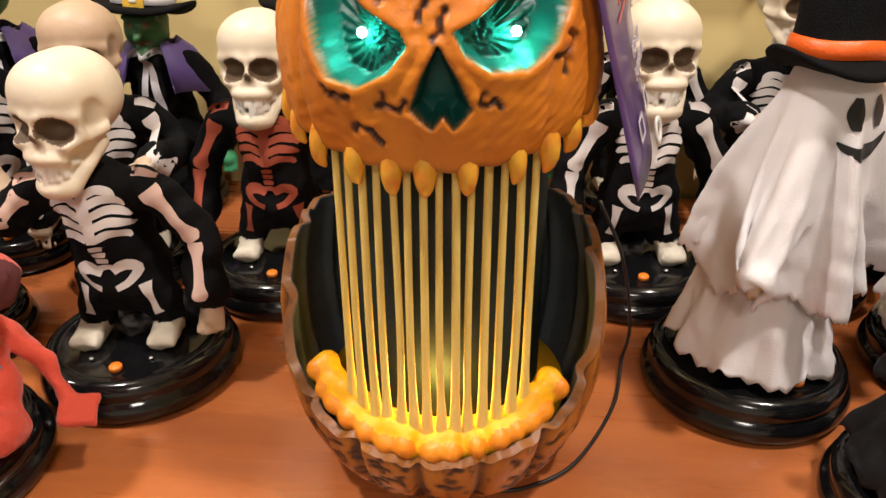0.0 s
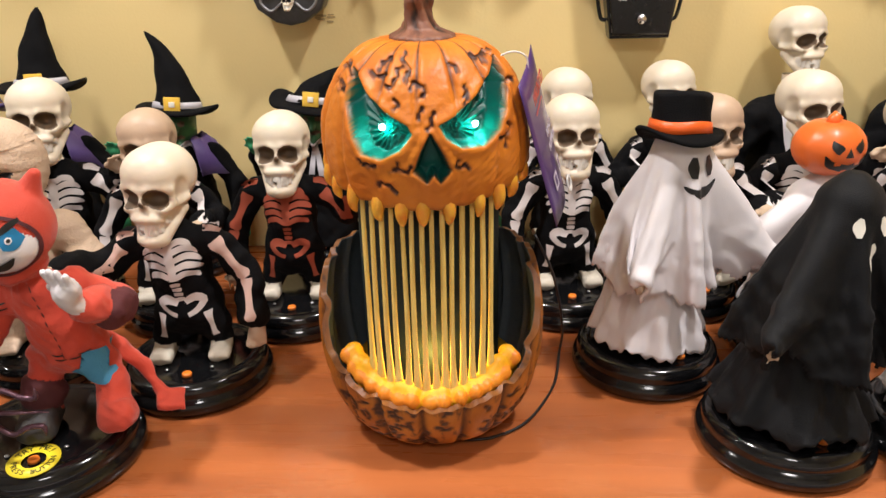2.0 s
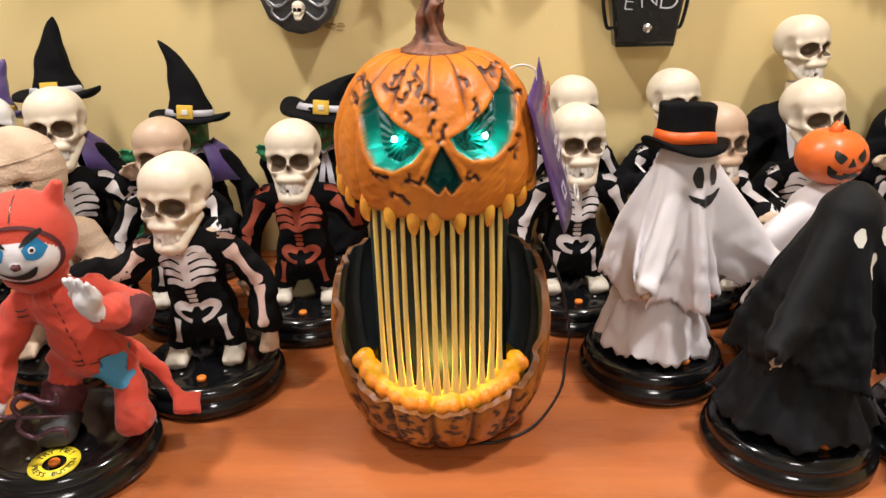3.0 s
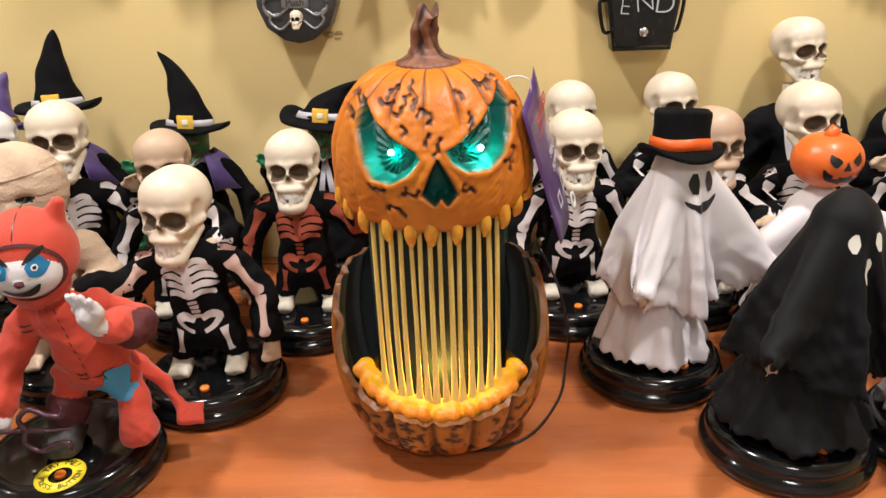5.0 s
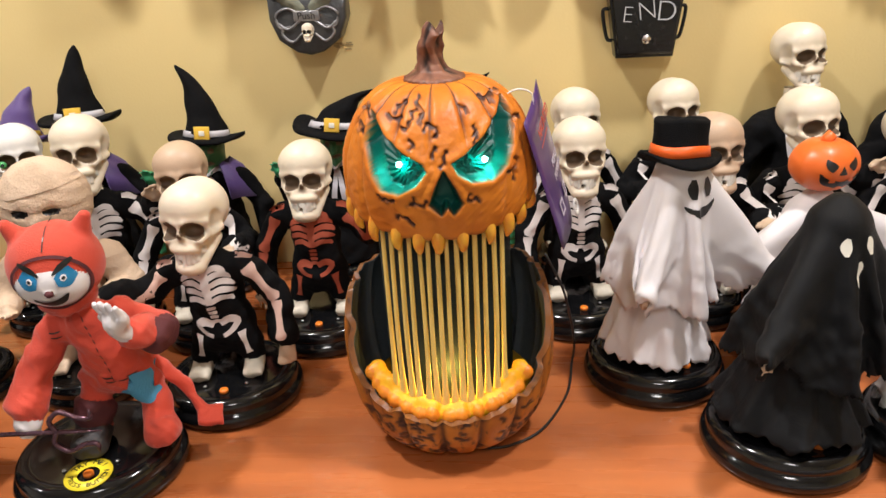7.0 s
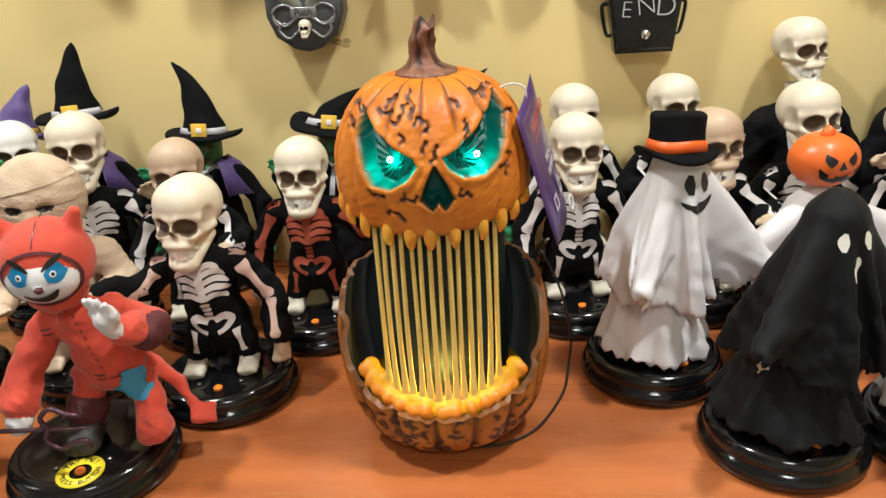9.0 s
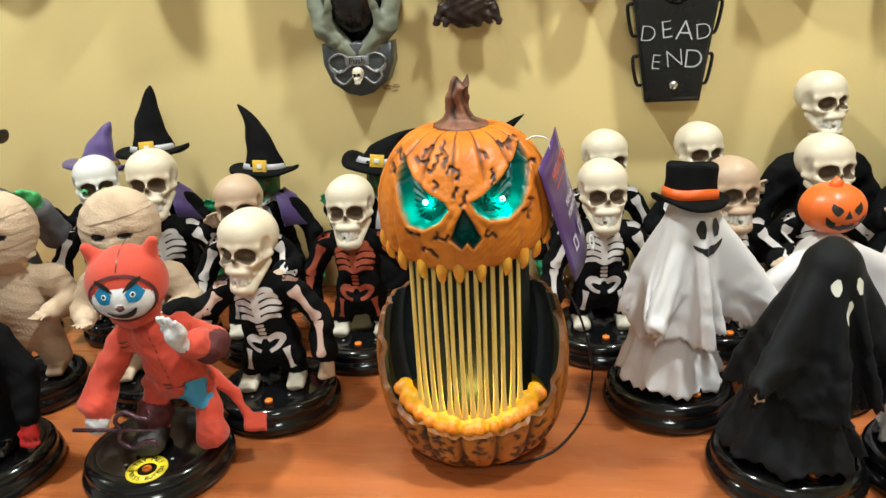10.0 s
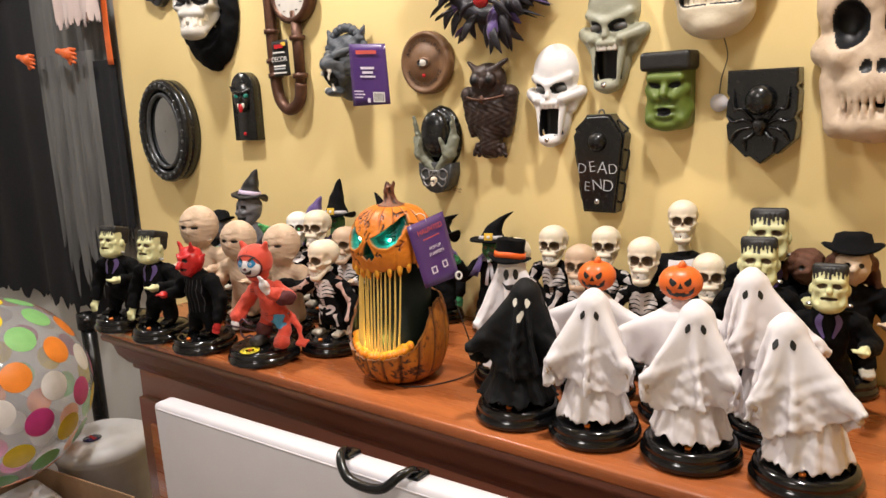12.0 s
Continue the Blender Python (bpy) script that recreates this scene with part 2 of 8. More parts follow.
def block(cx, cy, cz, sx, sy, sz, bevel=0.003):
    """A box with bevelled edges, by its centre and sizes."""
    bm = bmesh.new()
    bmesh.ops.create_cube(bm, size=1, matrix=Matrix.Translation((cx, cy, cz)) @ Matrix.Diagonal((sx, sy, sz, 1)))
    if bevel:
        bmesh.ops.bevel(bm, geom=bm.edges[:], offset=bevel, segments=2, affect="EDGES", profile=0.5)
    v = np.array([tuple(p.co) for p in bm.verts])
    bm.verts.index_update()
    f = [tuple(p.index for p in face.verts) for face in bm.faces]
    bm.free()
    return v, f


def prism(outline, depth, bevel=0.0):
    """A flat outline in x, z pushed back along +y by depth, its front edge rounded over."""
    o = np.array(outline, float)
    n, c = len(o), o.mean(0)
    rings = [(o, depth)]
    if bevel:
        rings += [(o, bevel), (c + (o - c) * (1 - 0.3 * bevel / np.abs(o - c).max()), bevel * 0.3), (c + (o - c) * (1 - bevel / np.abs(o - c).max()), 0)]
    else:
        rings += [(o, 0)]
    v = np.array([(p[0], y, p[1]) for ring, y in rings for p in ring])
    f = quads(len(rings), n, close_v=True) + [tuple(range((len(rings) - 1) * n, len(rings) * n)), tuple(range(n - 1, -1, -1))]
    return v, f


# distance fields for modelled, rounded forms
def turn3(rx=0, ry=0, rz=0):
    return np.array(Euler([radians(a) for a in (rx, ry, rz)]).to_matrix())


def ball(c, r, rot=None):
    c, r = np.array(c, float), np.array([r] * 3 if isinstance(r, (int, float)) else r, float)

    def f(p):
        q = (p - c) @ rot if rot is not None else p - c
        k0, k1 = np.linalg.norm(q / r, axis=-1), np.linalg.norm(q / (r * r), axis=-1)
        return k0 * (k0 - 1) / np.maximum(k1, 1e-6)
    return f


def limb(a, b, ra, rb=None):
    a, b = np.array(a, float), np.array(b, float)
    rb = ra if rb is None else rb
    ba = b - a

    def f(p):
        pa = p - a
        h = np.clip((pa @ ba) / (ba @ ba), 0, 1)
        return np.linalg.norm(pa - h[..., None] * ba, axis=-1) - (ra + (rb - ra) * h)
    return f


def slab(c, half, rd=0.002, rot=None):
    c, half = np.array(c, float), np.array(half, float)

    def f(p):
        q = np.abs((p - c) @ rot if rot is not None else p - c) - half + rd
        return np.linalg.norm(np.maximum(q, 0), axis=-1) + np.minimum(q.max(-1), 0) - rd
    return f


class Clay:
    """Rounded solids melted together or cut away, each with its own material."""

    def __init__(self):
        self.ops = []

    def put(self, f, mat, k=0.004):
        self.ops.append((1, f, k, mat))
        return self

    def cut(self, f, mat, k=0.003):
        self.ops.append((-1, f, k, mat))
        return self

    def at(self, p, rough=None):
        d, m = np.full(p.shape[:-1], 1.0), np.zeros(p.shape[:-1], int)
        for n, (sign, f, k, mat) in enumerate(self.ops):
            g = f(p)
            if sign > 0:
                m = np.where(g < d, n, m)
                h = np.clip(0.5 + 0.5 * (d - g) / k, 0, 1)
                d = d + (g - d) * h - k * h * (1 - h)
            else:
                m = np.where(-g > d - 0.0005, n, m)
                h = np.clip(0.5 + 0.5 * (-g - d) / k, 0, 1)
                d = d + (-g - d) * h + k * h * (1 - h)
        return (d if rough is None else d + rough(p)), m

    def shape(self, lo, hi, h, shape=None, m=None, rough=None, wash=None):
        """Adds the skin of the clay, found on a grid of spacing h, to a Shape."""
        shape = shape or Shape()
        lo = np.array(lo, float)
        n = np.ceil((np.array(hi) - lo) / h).astype(int) + 1
        ax = [lo[i] + h * np.arange(n[i]) for i in range(3)]
        p = np.stack(np.meshgrid(*ax, indexing="ij"), -1)
        d, _ = self.at(p, rough)
        v, f = skin(d, lo, h)
        mid = v[f].mean(1)
        _, ids = self.at(mid)
        mats = [self.ops[i][3] for i in ids]
        shape.add(v, f.tolist(), mats, None if wash is None else wash(v), m)
        return shape


def skin(d, lo, h):
    """The zero surface of a grid of distances as quads, one vertex a cell."""
    s = d < 0
    n = np.array(d.shape) - 1
    count = np.zeros(n, int)
    corner = [(i, j, k) for i in (0, 1) for j in (0, 1) for k in (0, 1)]
    cut = lambda a, o: a[o[0]:o[0] + n[0], o[1]:o[1] + n[1], o[2]:o[2] + n[2]]
    for o in corner:
        count += cut(s, o)
    live = (count > 0) & (count < 8)
    where = np.argwhere(live)
    vals = {o: cut(d, o)[live] for o in corner}
    total, hits = np.zeros((len(where), 3)), np.zeros(len(where))
    for a in corner:
        for axis in range(3):
            if a[axis] == 0:
                b = tuple(1 if i == axis else a[i] for i in range(3))
                da, db = vals[a], vals[b]
                x = (da < 0) != (db < 0)
                t = np.where(x, da / np.where(x, da - db, 1), 0)
                pt = np.tile(np.array(a, float), (len(where), 1))
                pt[:, axis] = t
                total += pt * x[:, None]
                hits += x
    v = lo + h * (where + total / hits[:, None])
    idx = -np.ones(n, int)
    idx[live] = np.arange(len(where))
    faces = []
    for axis in range(3):
        u, w = (axis + 1) % 3, (axis + 2) % 3
        e = [slice(None)] * 3
        e[axis] = slice(0, -1)
        g = [slice(None)] * 3
        g[axis] = slice(1, None)
        cross = s[tuple(e)] != s[tuple(g)]
        pts = np.argwhere(cross)
        pts = pts[(pts[:, u] > 0) & (pts[:, w] > 0) & (pts[:, u] < n[u]) & (pts[:, w] < n[w])]
        inside = s[tuple(e)][tuple(pts.T)]
        q = []
        for du, dw in ((1, 1), (0, 1), (0, 0), (1, 0)):
            c = pts.copy()
            c[:, u] -= du
            c[:, w] -= dw
            q.append(idx[tuple(c.T)])
        q = np.stack(q, 1)
        q[~inside] = q[~inside][:, ::-1]
        faces.append(q)
    return v, np.concatenate(faces)


def stroke(shape, mat, line, tree, origin=(0, 0, 0), across=(1, 0, 0), up=(0, 0, 1), into=(0, 1, 0), lift=0.0007, n=14, reach=0.3, wide=4):
    """Lays a painted or sewn stroke of (across, up, half-width) on the surface that tree holds."""
    pts = curve_points(line, n)
    o, a, u, d = (np.array(x, float) for x in (origin, across, up, into))
    verts, last = [], None
    for i, (x, z, w) in enumerate(pts):
        e = pts[min(i + 1, n - 1)][:2] - pts[max(i - 1, 0)][:2]
        e = e / max(np.linalg.norm(e), 1e-9)
        nx, nz = -e[1], e[0]
        for k in range(wide + 1):
            s = (2 * k / wide - 1) * max(w, 0.0002)
            q = o + a * (x + nx * s) + u * (z + nz * s)
            hit = tree.ray_cast(Vector(q - d * reach), Vector(d), 2 * reach)
            if hit[0] is not None:
                last = reach - hit[3] + lift
            verts.append(q - d * (last if last is not None else 0.0))
    shape.add(verts, [f[::-1] for f in quads(n, wide + 1)], mat)
    return shape


# ---- the room ----
TOP = 0.90  # height of the sideboard's top


def plain(name, label, cx, cy, cz, sx, sy, sz, mat, bevel=0.0):
    s = Shape().add(*block(cx, cy, cz, sx, sy, sz, bevel), mat)
    return s.thing(name, label, name.split("_")[0], kind="structure", smooth=False)


plain("wall_back", "pale yellow painted wall with a small scuff", 0.43, 0.06, 1.35, 4.14, 0.12, 2.7, WALL)
def scuff(wall):
    """A few faint brown rub marks on the paint."""
    rng = random.Random(6)
    s = Shape()
    for i in range(7):
        x, z = -0.190 + rng.uniform(-0.010, 0.012), 1.208 + rng.uniform(-0.010, 0.010)
        s.add(*block(x, -0.0005, z, rng.uniform(0.004, 0.012), 0.0006, rng.uniform(0.0015, 0.003), 0), SCUFF, m=None)
    part("scuff_mark", s, wall, "faint brown rub marks", smooth=False)


SCUFF = material("brown_scuff", (0.52, 0.38, 0.18), 0.7)
scuff(bpy.data.objects["wall_back"])
plain("wall_left", "white painted wall beyond the corner", -3.6, -1.4, 1.35, 0.1, 4.4, 2.7, WHITE_WALL)
plain("wall_alcove", "dim white wall behind the hanging costumes", -2.62, 0.17, 1.35, 2.06, 0.1, 2.7, WHITE_WALL)
plain("wall_right", "pale yellow painted side wall", 2.55, -1.7, 1.35, 0.1, 3.6, 2.7, WALL)
plain("wall_front", "plain white wall behind the walker", -0.55, -3.55, 1.35, 6.2, 0.1, 2.7, WHITE_WALL)
plain("floor", "grey-brown vinyl shop floor", -0.55, -1.4, -0.05, 6.2, 4.5, 0.1, FLOOR)
plain("ceiling", "white shop ceiling", -0.55, -1.4, 2.75, 6.2, 4.5, 0.1, CEIL)


def moulded_rail(s, x0, x1, y0, mat, profile):
    """A moulding along x whose (out, z) section sticks out towards the room, returned round the left end."""
    v, n = [], len(profile)
    for x, y, kx in ((x1, y0, 0), (x0, y0, 1), (x0, -0.004, 1)):
        for out, z in profile:
            v.append((x - out * kx if kx else x, y - out if y == y0 else y, z))
    s.add(v, quads(3, n), mat)


def sideboard():
    s = base_empty("sideboard", "cherry-stained wooden sideboard with a moulded edge and panelled doors", "sideboard")
    x0, x1, y0 = -0.955, 1.55, -0.550
    # top board
    part("tabletop", Shape().add(*block((x0 + x1) / 2, y0 / 2 - 0.004, TOP - 0.011, x1 - x0, -y0 - 0.012, 0.022, 0.004), CHERRY), s, "glossy cherry veneer top")
    rail = Shape()
    moulded_rail(rail, x0 + 0.02, x1, y0 + 0.02, CHERRY_DARK,
                 [(0.012, TOP - 0.0225), (0.017, TOP - 0.030), (0.014, TOP - 0.040), (0.002, TOP - 0.046), (-0.004, TOP - 0.056),
                  (-0.010, TOP - 0.080), (-0.026, TOP - 0.102), (-0.034, TOP - 0.108), (-0.034, TOP - 0.118), (-0.045, TOP - 0.124)])
    part("moulding", rail, s, "dark cherry stepped moulding")
    part("carcass", Shape().add(*block((x0 + x1) / 2 + 0.03, y0 / 2 + 0.02, 0.40, x1 - x0 - 0.08, -y0 - 0.08, 0.76, 0.003), CHERRY_DARK), s)
    part("plinth", Shape().add(*block((x0 + x1) / 2 + 0.03, y0 / 2 + 0.015, 0.035, x1 - x0 - 0.05, -y0 - 0.055, 0.07, 0.004), CHERRY_DARK), s)
    w = 0.41
    for i in range(6):
        cx = x0 + 0.075 + w * (i + 0.5)
        d = Shape().add(*block(cx, y0 + 0.052, 0.40, w - 0.012, 0.018, 0.62, 0.003), CHERRY_DARK)
        door = part("door", d, s)
        part("panel", Shape().add(*block(cx, y0 + 0.040, 0.40, w - 0.12, 0.010, 0.50, 0.004), CHERRY), door, "raised cherry panel")
    return s


sideboard()

# ---- display bases ----
def base_meshes():
    """A stepped glossy dish, turned, with button and screws."""
    prof = [(0.0001, 0.0), (0.0665, 0.0), (0.0705, 0.002), (0.0725, 0.006), (0.0728, 0.010), (0.0715, 0.0145), (0.0685, 0.017), (0.0675, 0.0185),
            (0.0685, 0.0205), (0.0680, 0.0255), (0.0655, 0.0295), (0.0610, 0.0318), (0.0585, 0.0318), (0.0570, 0.0308), (0.0540, 0.0312), (0.0300, 0.0335), (0.0001, 0.034)]
    body = Shape().add(*lathe(prof, 56), GLOSS_BLACK).mesh("dish")
    v, f = lathe([(0.0001, 0.0), (0.0046, 0.0), (0.0046, 0.0028), (0.0040, 0.0036), (0.0001, 0.0038)], 16)
    button = Shape().add(v, f, ORANGE_BUTTON).mesh("button")
    v, f = lathe([(0.0001, 0.0), (0.0021, 0.0), (0.0017, 0.0010), (0.0001, 0.0013)], 10)
    return body, button, Shape().add(v, f, SCREW).mesh("screw")


DISH, BUTTON, SCREW_MESH = base_meshes()


def display_base(x, y, rz, scale=1.0, sticker=False):
    b = base_empty("display_base", "round glossy black plastic base with an orange button", "base", pose(x, y, TOP + 0.0005, 0, 0, rz), "bases of the figures")
    part("dish", DISH, b).scale = (scale, scale, 1)
    part("button", BUTTON, b, "orange push button", pose(0, -0.047 * scale, 0.0322))
    for sx in (-1, 1):
        part("screw", SCREW_MESH, b, m=pose(sx * 0.021 * scale, -0.036 * scale, 0.0333))
    if sticker:
        v, f = lathe([(0.0095, 0.0), (0.0200, 0.0), (0.0202, 0.0006), (0.0093, 0.0006)], 40)
        ring = part("sticker", Shape().add(v, f, STICKER), b, "round yellow sticker lettered TRY ME! PRESS BUTTON", pose(0, -0.047 * scale, 0.0330, 3, 0, 0))
        text_ring("TRY ME!", 0.0148, 90, 108, ring)
        text_ring("PRESS BUTTON", 0.0178, 270, -172, ring)
        tagged(b, "round glossy black base with a yellow sticker round its button")
    return b


def text_mesh(body, size, mat, extrude=0.0002, thin=0.0):
    c = bpy.data.curves.new("lettering", "FONT")
    c.body, c.size, c.extrude, c.align_x, c.align_y = body, size, extrude, "CENTER", "CENTER"
    c.offset = -thin
    ob = new("lettering", c)
    me = bpy.data.meshes.new_from_object(ob.evaluated_get(bpy.context.evaluated_depsgraph_get()))
    bpy.data.objects.remove(ob)
    me.materials.clear()
    me.materials.append(mat)
    return me


def text_ring(words, radius, mid, spread, parent):
    """Letters set round a ring, from mid degrees; a negative spread reads along the lower half."""
    s = Shape()
    for i, ch in enumerate(words):
        if ch == " ":
            continue
        a = mid + (0.5 - i / (len(words) - 1)) * spread
        me = text_mesh(ch, 0.0078 if spread > 0 else 0.0066, BLACK_PAINT)
        v = np.array([tuple(q.co) for q in me.vertices])
        f = [tuple(p.vertices) for p in me.polygons]
        spin = a - 90 if spread > 0 else a + 90
        r = radius if spread > 0 else radius - 0.003
        s.add(v, f, BLACK_PAINT, m=pose(r * math.cos(radians(a)), r * math.sin(radians(a)), 0.0008, 0, 0, spin))
    part("lettering", s, parent, smooth=False)


# ---- dolls: one mesh each, facing -y, standing on the base's top at z = 0.034 ----
def skull(shape, c, s=1.0, yaw=0, tilt=0, nod=0, bone=BONE, socket=SOCKET, h=0.0015):
    k = Clay()
    k.put(ball((0, 0.008, 0.014), (0.0298, 0.0330, 0.0290)), bone)
    k.put(ball((0, -0.010, 0.018), (0.0262, 0.0205, 0.0225)), bone, 0.008)
    k.put(ball((0, -0.012, -0.010), (0.0205, 0.0165, 0.019)), bone, 0.006)
    for sx in (-1, 1):
        k.put(limb((sx * 0.0255, 0.002, -0.004), (sx * 0.0160, -0.0235, -0.0095), 0.0036, 0.0050), bone, 0.004)
        k.put(limb((sx * 0.0235, -0.0165, 0.0075), (sx * 0.005, -0.0275, 0.0070), 0.0036, 0.0042), bone, 0.005)
        k.put(limb((sx * 0.0225, -0.0170, 0.0070), (sx * 0.0225, -0.0150, -0.0050), 0.0030, 0.0030), bone, 0.003)
        k.put(limb((sx * 0.0215, 0.002, -0.014), (sx * 0.0095, -0.018, -0.0385), 0.0042, 0.0058), bone, 0.006)
    k.put(ball((0, -0.0215, -0.0185), (0.0170, 0.0105, 0.0068)), bone, 0.004)
    k.put(ball((0, -0.0195, -0.0390), (0.0118, 0.0112, 0.0082)), bone, 0.006)
    k.put(limb((0, -0.0245, 0.006), (0, -0.0300, -0.004), 0.0040, 0.0036), bone, 0.004)
    for sx in (-1, 1):
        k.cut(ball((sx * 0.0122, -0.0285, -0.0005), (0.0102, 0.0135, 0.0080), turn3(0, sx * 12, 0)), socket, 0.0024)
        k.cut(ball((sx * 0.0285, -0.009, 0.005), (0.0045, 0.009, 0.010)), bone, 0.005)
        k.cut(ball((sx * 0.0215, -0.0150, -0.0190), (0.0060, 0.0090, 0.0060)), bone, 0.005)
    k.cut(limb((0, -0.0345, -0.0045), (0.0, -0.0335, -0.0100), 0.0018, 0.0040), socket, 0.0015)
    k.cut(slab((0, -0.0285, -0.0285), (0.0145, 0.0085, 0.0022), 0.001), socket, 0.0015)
    for i in range(-4, 5):
        y, up = -0.0300 + 0.00062 * i * i, 0.00030 * i * i
        k.put(slab((i * 0.0036, y + 0.004, -0.0262 + up), (0.00162, 0.0046, 0.0032), 0.0008), TEETH, 0.0005)
        if i not in (-1, 4):
            k.put(slab((i * 0.0035, y + 0.0044, -0.0316 + up), (0.00158, 0.0046, 0.0028), 0.0008), TEETH, 0.0006)

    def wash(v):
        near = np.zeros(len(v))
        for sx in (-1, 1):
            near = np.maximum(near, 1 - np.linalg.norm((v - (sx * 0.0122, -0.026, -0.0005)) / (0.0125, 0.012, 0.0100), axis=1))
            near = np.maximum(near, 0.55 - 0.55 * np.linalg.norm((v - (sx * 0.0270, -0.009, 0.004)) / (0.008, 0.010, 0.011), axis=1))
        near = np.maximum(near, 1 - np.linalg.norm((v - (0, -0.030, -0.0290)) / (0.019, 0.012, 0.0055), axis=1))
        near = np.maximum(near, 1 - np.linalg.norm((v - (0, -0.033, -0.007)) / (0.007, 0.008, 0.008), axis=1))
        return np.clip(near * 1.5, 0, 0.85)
    m = pose(*c, nod - 9, tilt, yaw) @ Matrix.Scale(s, 4)
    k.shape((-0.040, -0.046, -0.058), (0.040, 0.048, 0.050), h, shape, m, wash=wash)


def folds(amount, freq, seed=0.0):
    def f(p):
        x, y, z = p[..., 0], p[..., 1], p[..., 2]
        a = np.sin(x * freq + 2.3 * np.sin(z * freq * 0.6 + seed)) * np.sin(z * freq * 0.8 + 1.7 * np.sin(y * freq * 0.7 + seed))
        b = np.sin((x + 0.7 * z) * freq * 1.9 + 2 * np.sin(y * freq * 1.1 + seed)) * np.sin((z - 0.6 * x) * freq * 1.3 + seed)
        return amount * (a + 0.7 * np.abs(b) - 0.35)
    return f


def bony_hand(k, wrist, way, mat, s=1.0):
    """Four fingers and a thumb out of a small palm, along way."""
    w, d = np.array(wrist, float), np.array(way, float)
    d = d / np.linalg.norm(d)
    side = np.cross(d, (0, 0, 1.0))
    side = side / max(np.linalg.norm(side), 1e-6) if np.linalg.norm(side) > 0.1 else np.array((1.0, 0, 0))
    palm = w + d * 0.009 * s
    k.put(limb(w, palm + d * 0.003, 0.0058 * s, 0.0072 * s), mat, 0.002)
    for i in (-1.5, -0.5, 0.5, 1.5):
        root = palm + side * i * 0.0040 * s
        k.put(limb(root, root + d * (0.017 - 0.0016 * abs(i)) * s + side * i * 0.0012 * s, 0.0024 * s, 0.0017 * s), mat, 0.0008)
    k.put(limb(w + d * 0.004 * s, w + d * 0.012 * s + side * 0.011 * s, 0.0026 * s, 0.0019 * s), mat, 0.001)


def clothed_body(k, cloth, left, right, hand, lean=(0, 0), hips=0.092, legs=True, bulk=1.0, foot=FOOT, hand_size=1.0, cuff=0.0115):
    """Legs, trunk and two arms; left and right are (elbow, wrist) places, +x is the doll's left."""
    lx, ly = lean
    k.put(limb((0, 0.004, hips), (lx * 0.6, ly * 0.6 + 0.002, 0.130), 0.0245 * bulk, 0.0265 * bulk), cloth, 0.006)
    k.put(limb((lx * 0.6, ly * 0.6 + 0.002, 0.130), (lx * 0.9, ly * 0.9, 0.156), 0.0260 * bulk, 0.0200 * bulk), cloth, 0.008)
    k.put(limb((lx - 0.030 * bulk, ly, 0.154), (lx + 0.030 * bulk, ly, 0.154), 0.0135 * bulk), cloth, 0.008)
    if legs:
        for sx in (-1, 1):
            k.put(limb((sx * 0.016, 0.004, hips - 0.006), (sx * 0.025, 0.002, 0.050), 0.0165 * bulk, 0.0140 * bulk), cloth, 0.006)
            k.put(slab((sx * 0.027, -0.012, 0.0400), (0.0095, 0.0170, 0.0062), 0.004), foot, 0.0015)
            for i in range(4):
                tx = sx * 0.027 + (i - 1.5) * 0.0052
                k.put(limb((tx, -0.006, 0.0452), (tx * 1.02, -0.0285, 0.0400), 0.0022, 0.0030), foot, 0.0008)
    for sx, (elbow, wrist) in ((-1, right), (1, left)):
        sh = (lx + sx * 0.036 * bulk, ly, 0.153)
        e, w = np.array(elbow), np.array(wrist)
        k.put(limb(sh, e, 0.0135 * bulk, 0.0125 * bulk), cloth, 0.006)
        k.put(limb(e, w, 0.0130 * bulk, cuff), cloth, 0.005)
        bony_hand(k, w + (w - e) / np.linalg.norm(w - e) * 0.006, w - e, hand, hand_size)


HANG_L, HANG_R = ((0.060, 0.0, 0.115), (0.062, -0.014, 0.076)), ((-0.060, 0.0, 0.115), (-0.062, -0.014, 0.076))
BENT_L, BENT_R = ((0.060, -0.004, 0.122), (0.048, -0.045, 0.128)), ((-0.060, -0.004, 0.122), (-0.048, -0.045, 0.128))
RAISED_L, RAISED_R = ((0.066, -0.006, 0.128), (0.070, -0.030, 0.160)), ((-0.066, -0.006, 0.128), (-0.070, -0.030, 0.160))
REACH_R = ((-0.058, -0.018, 0.140), (-0.084, -0.058, 0.150))


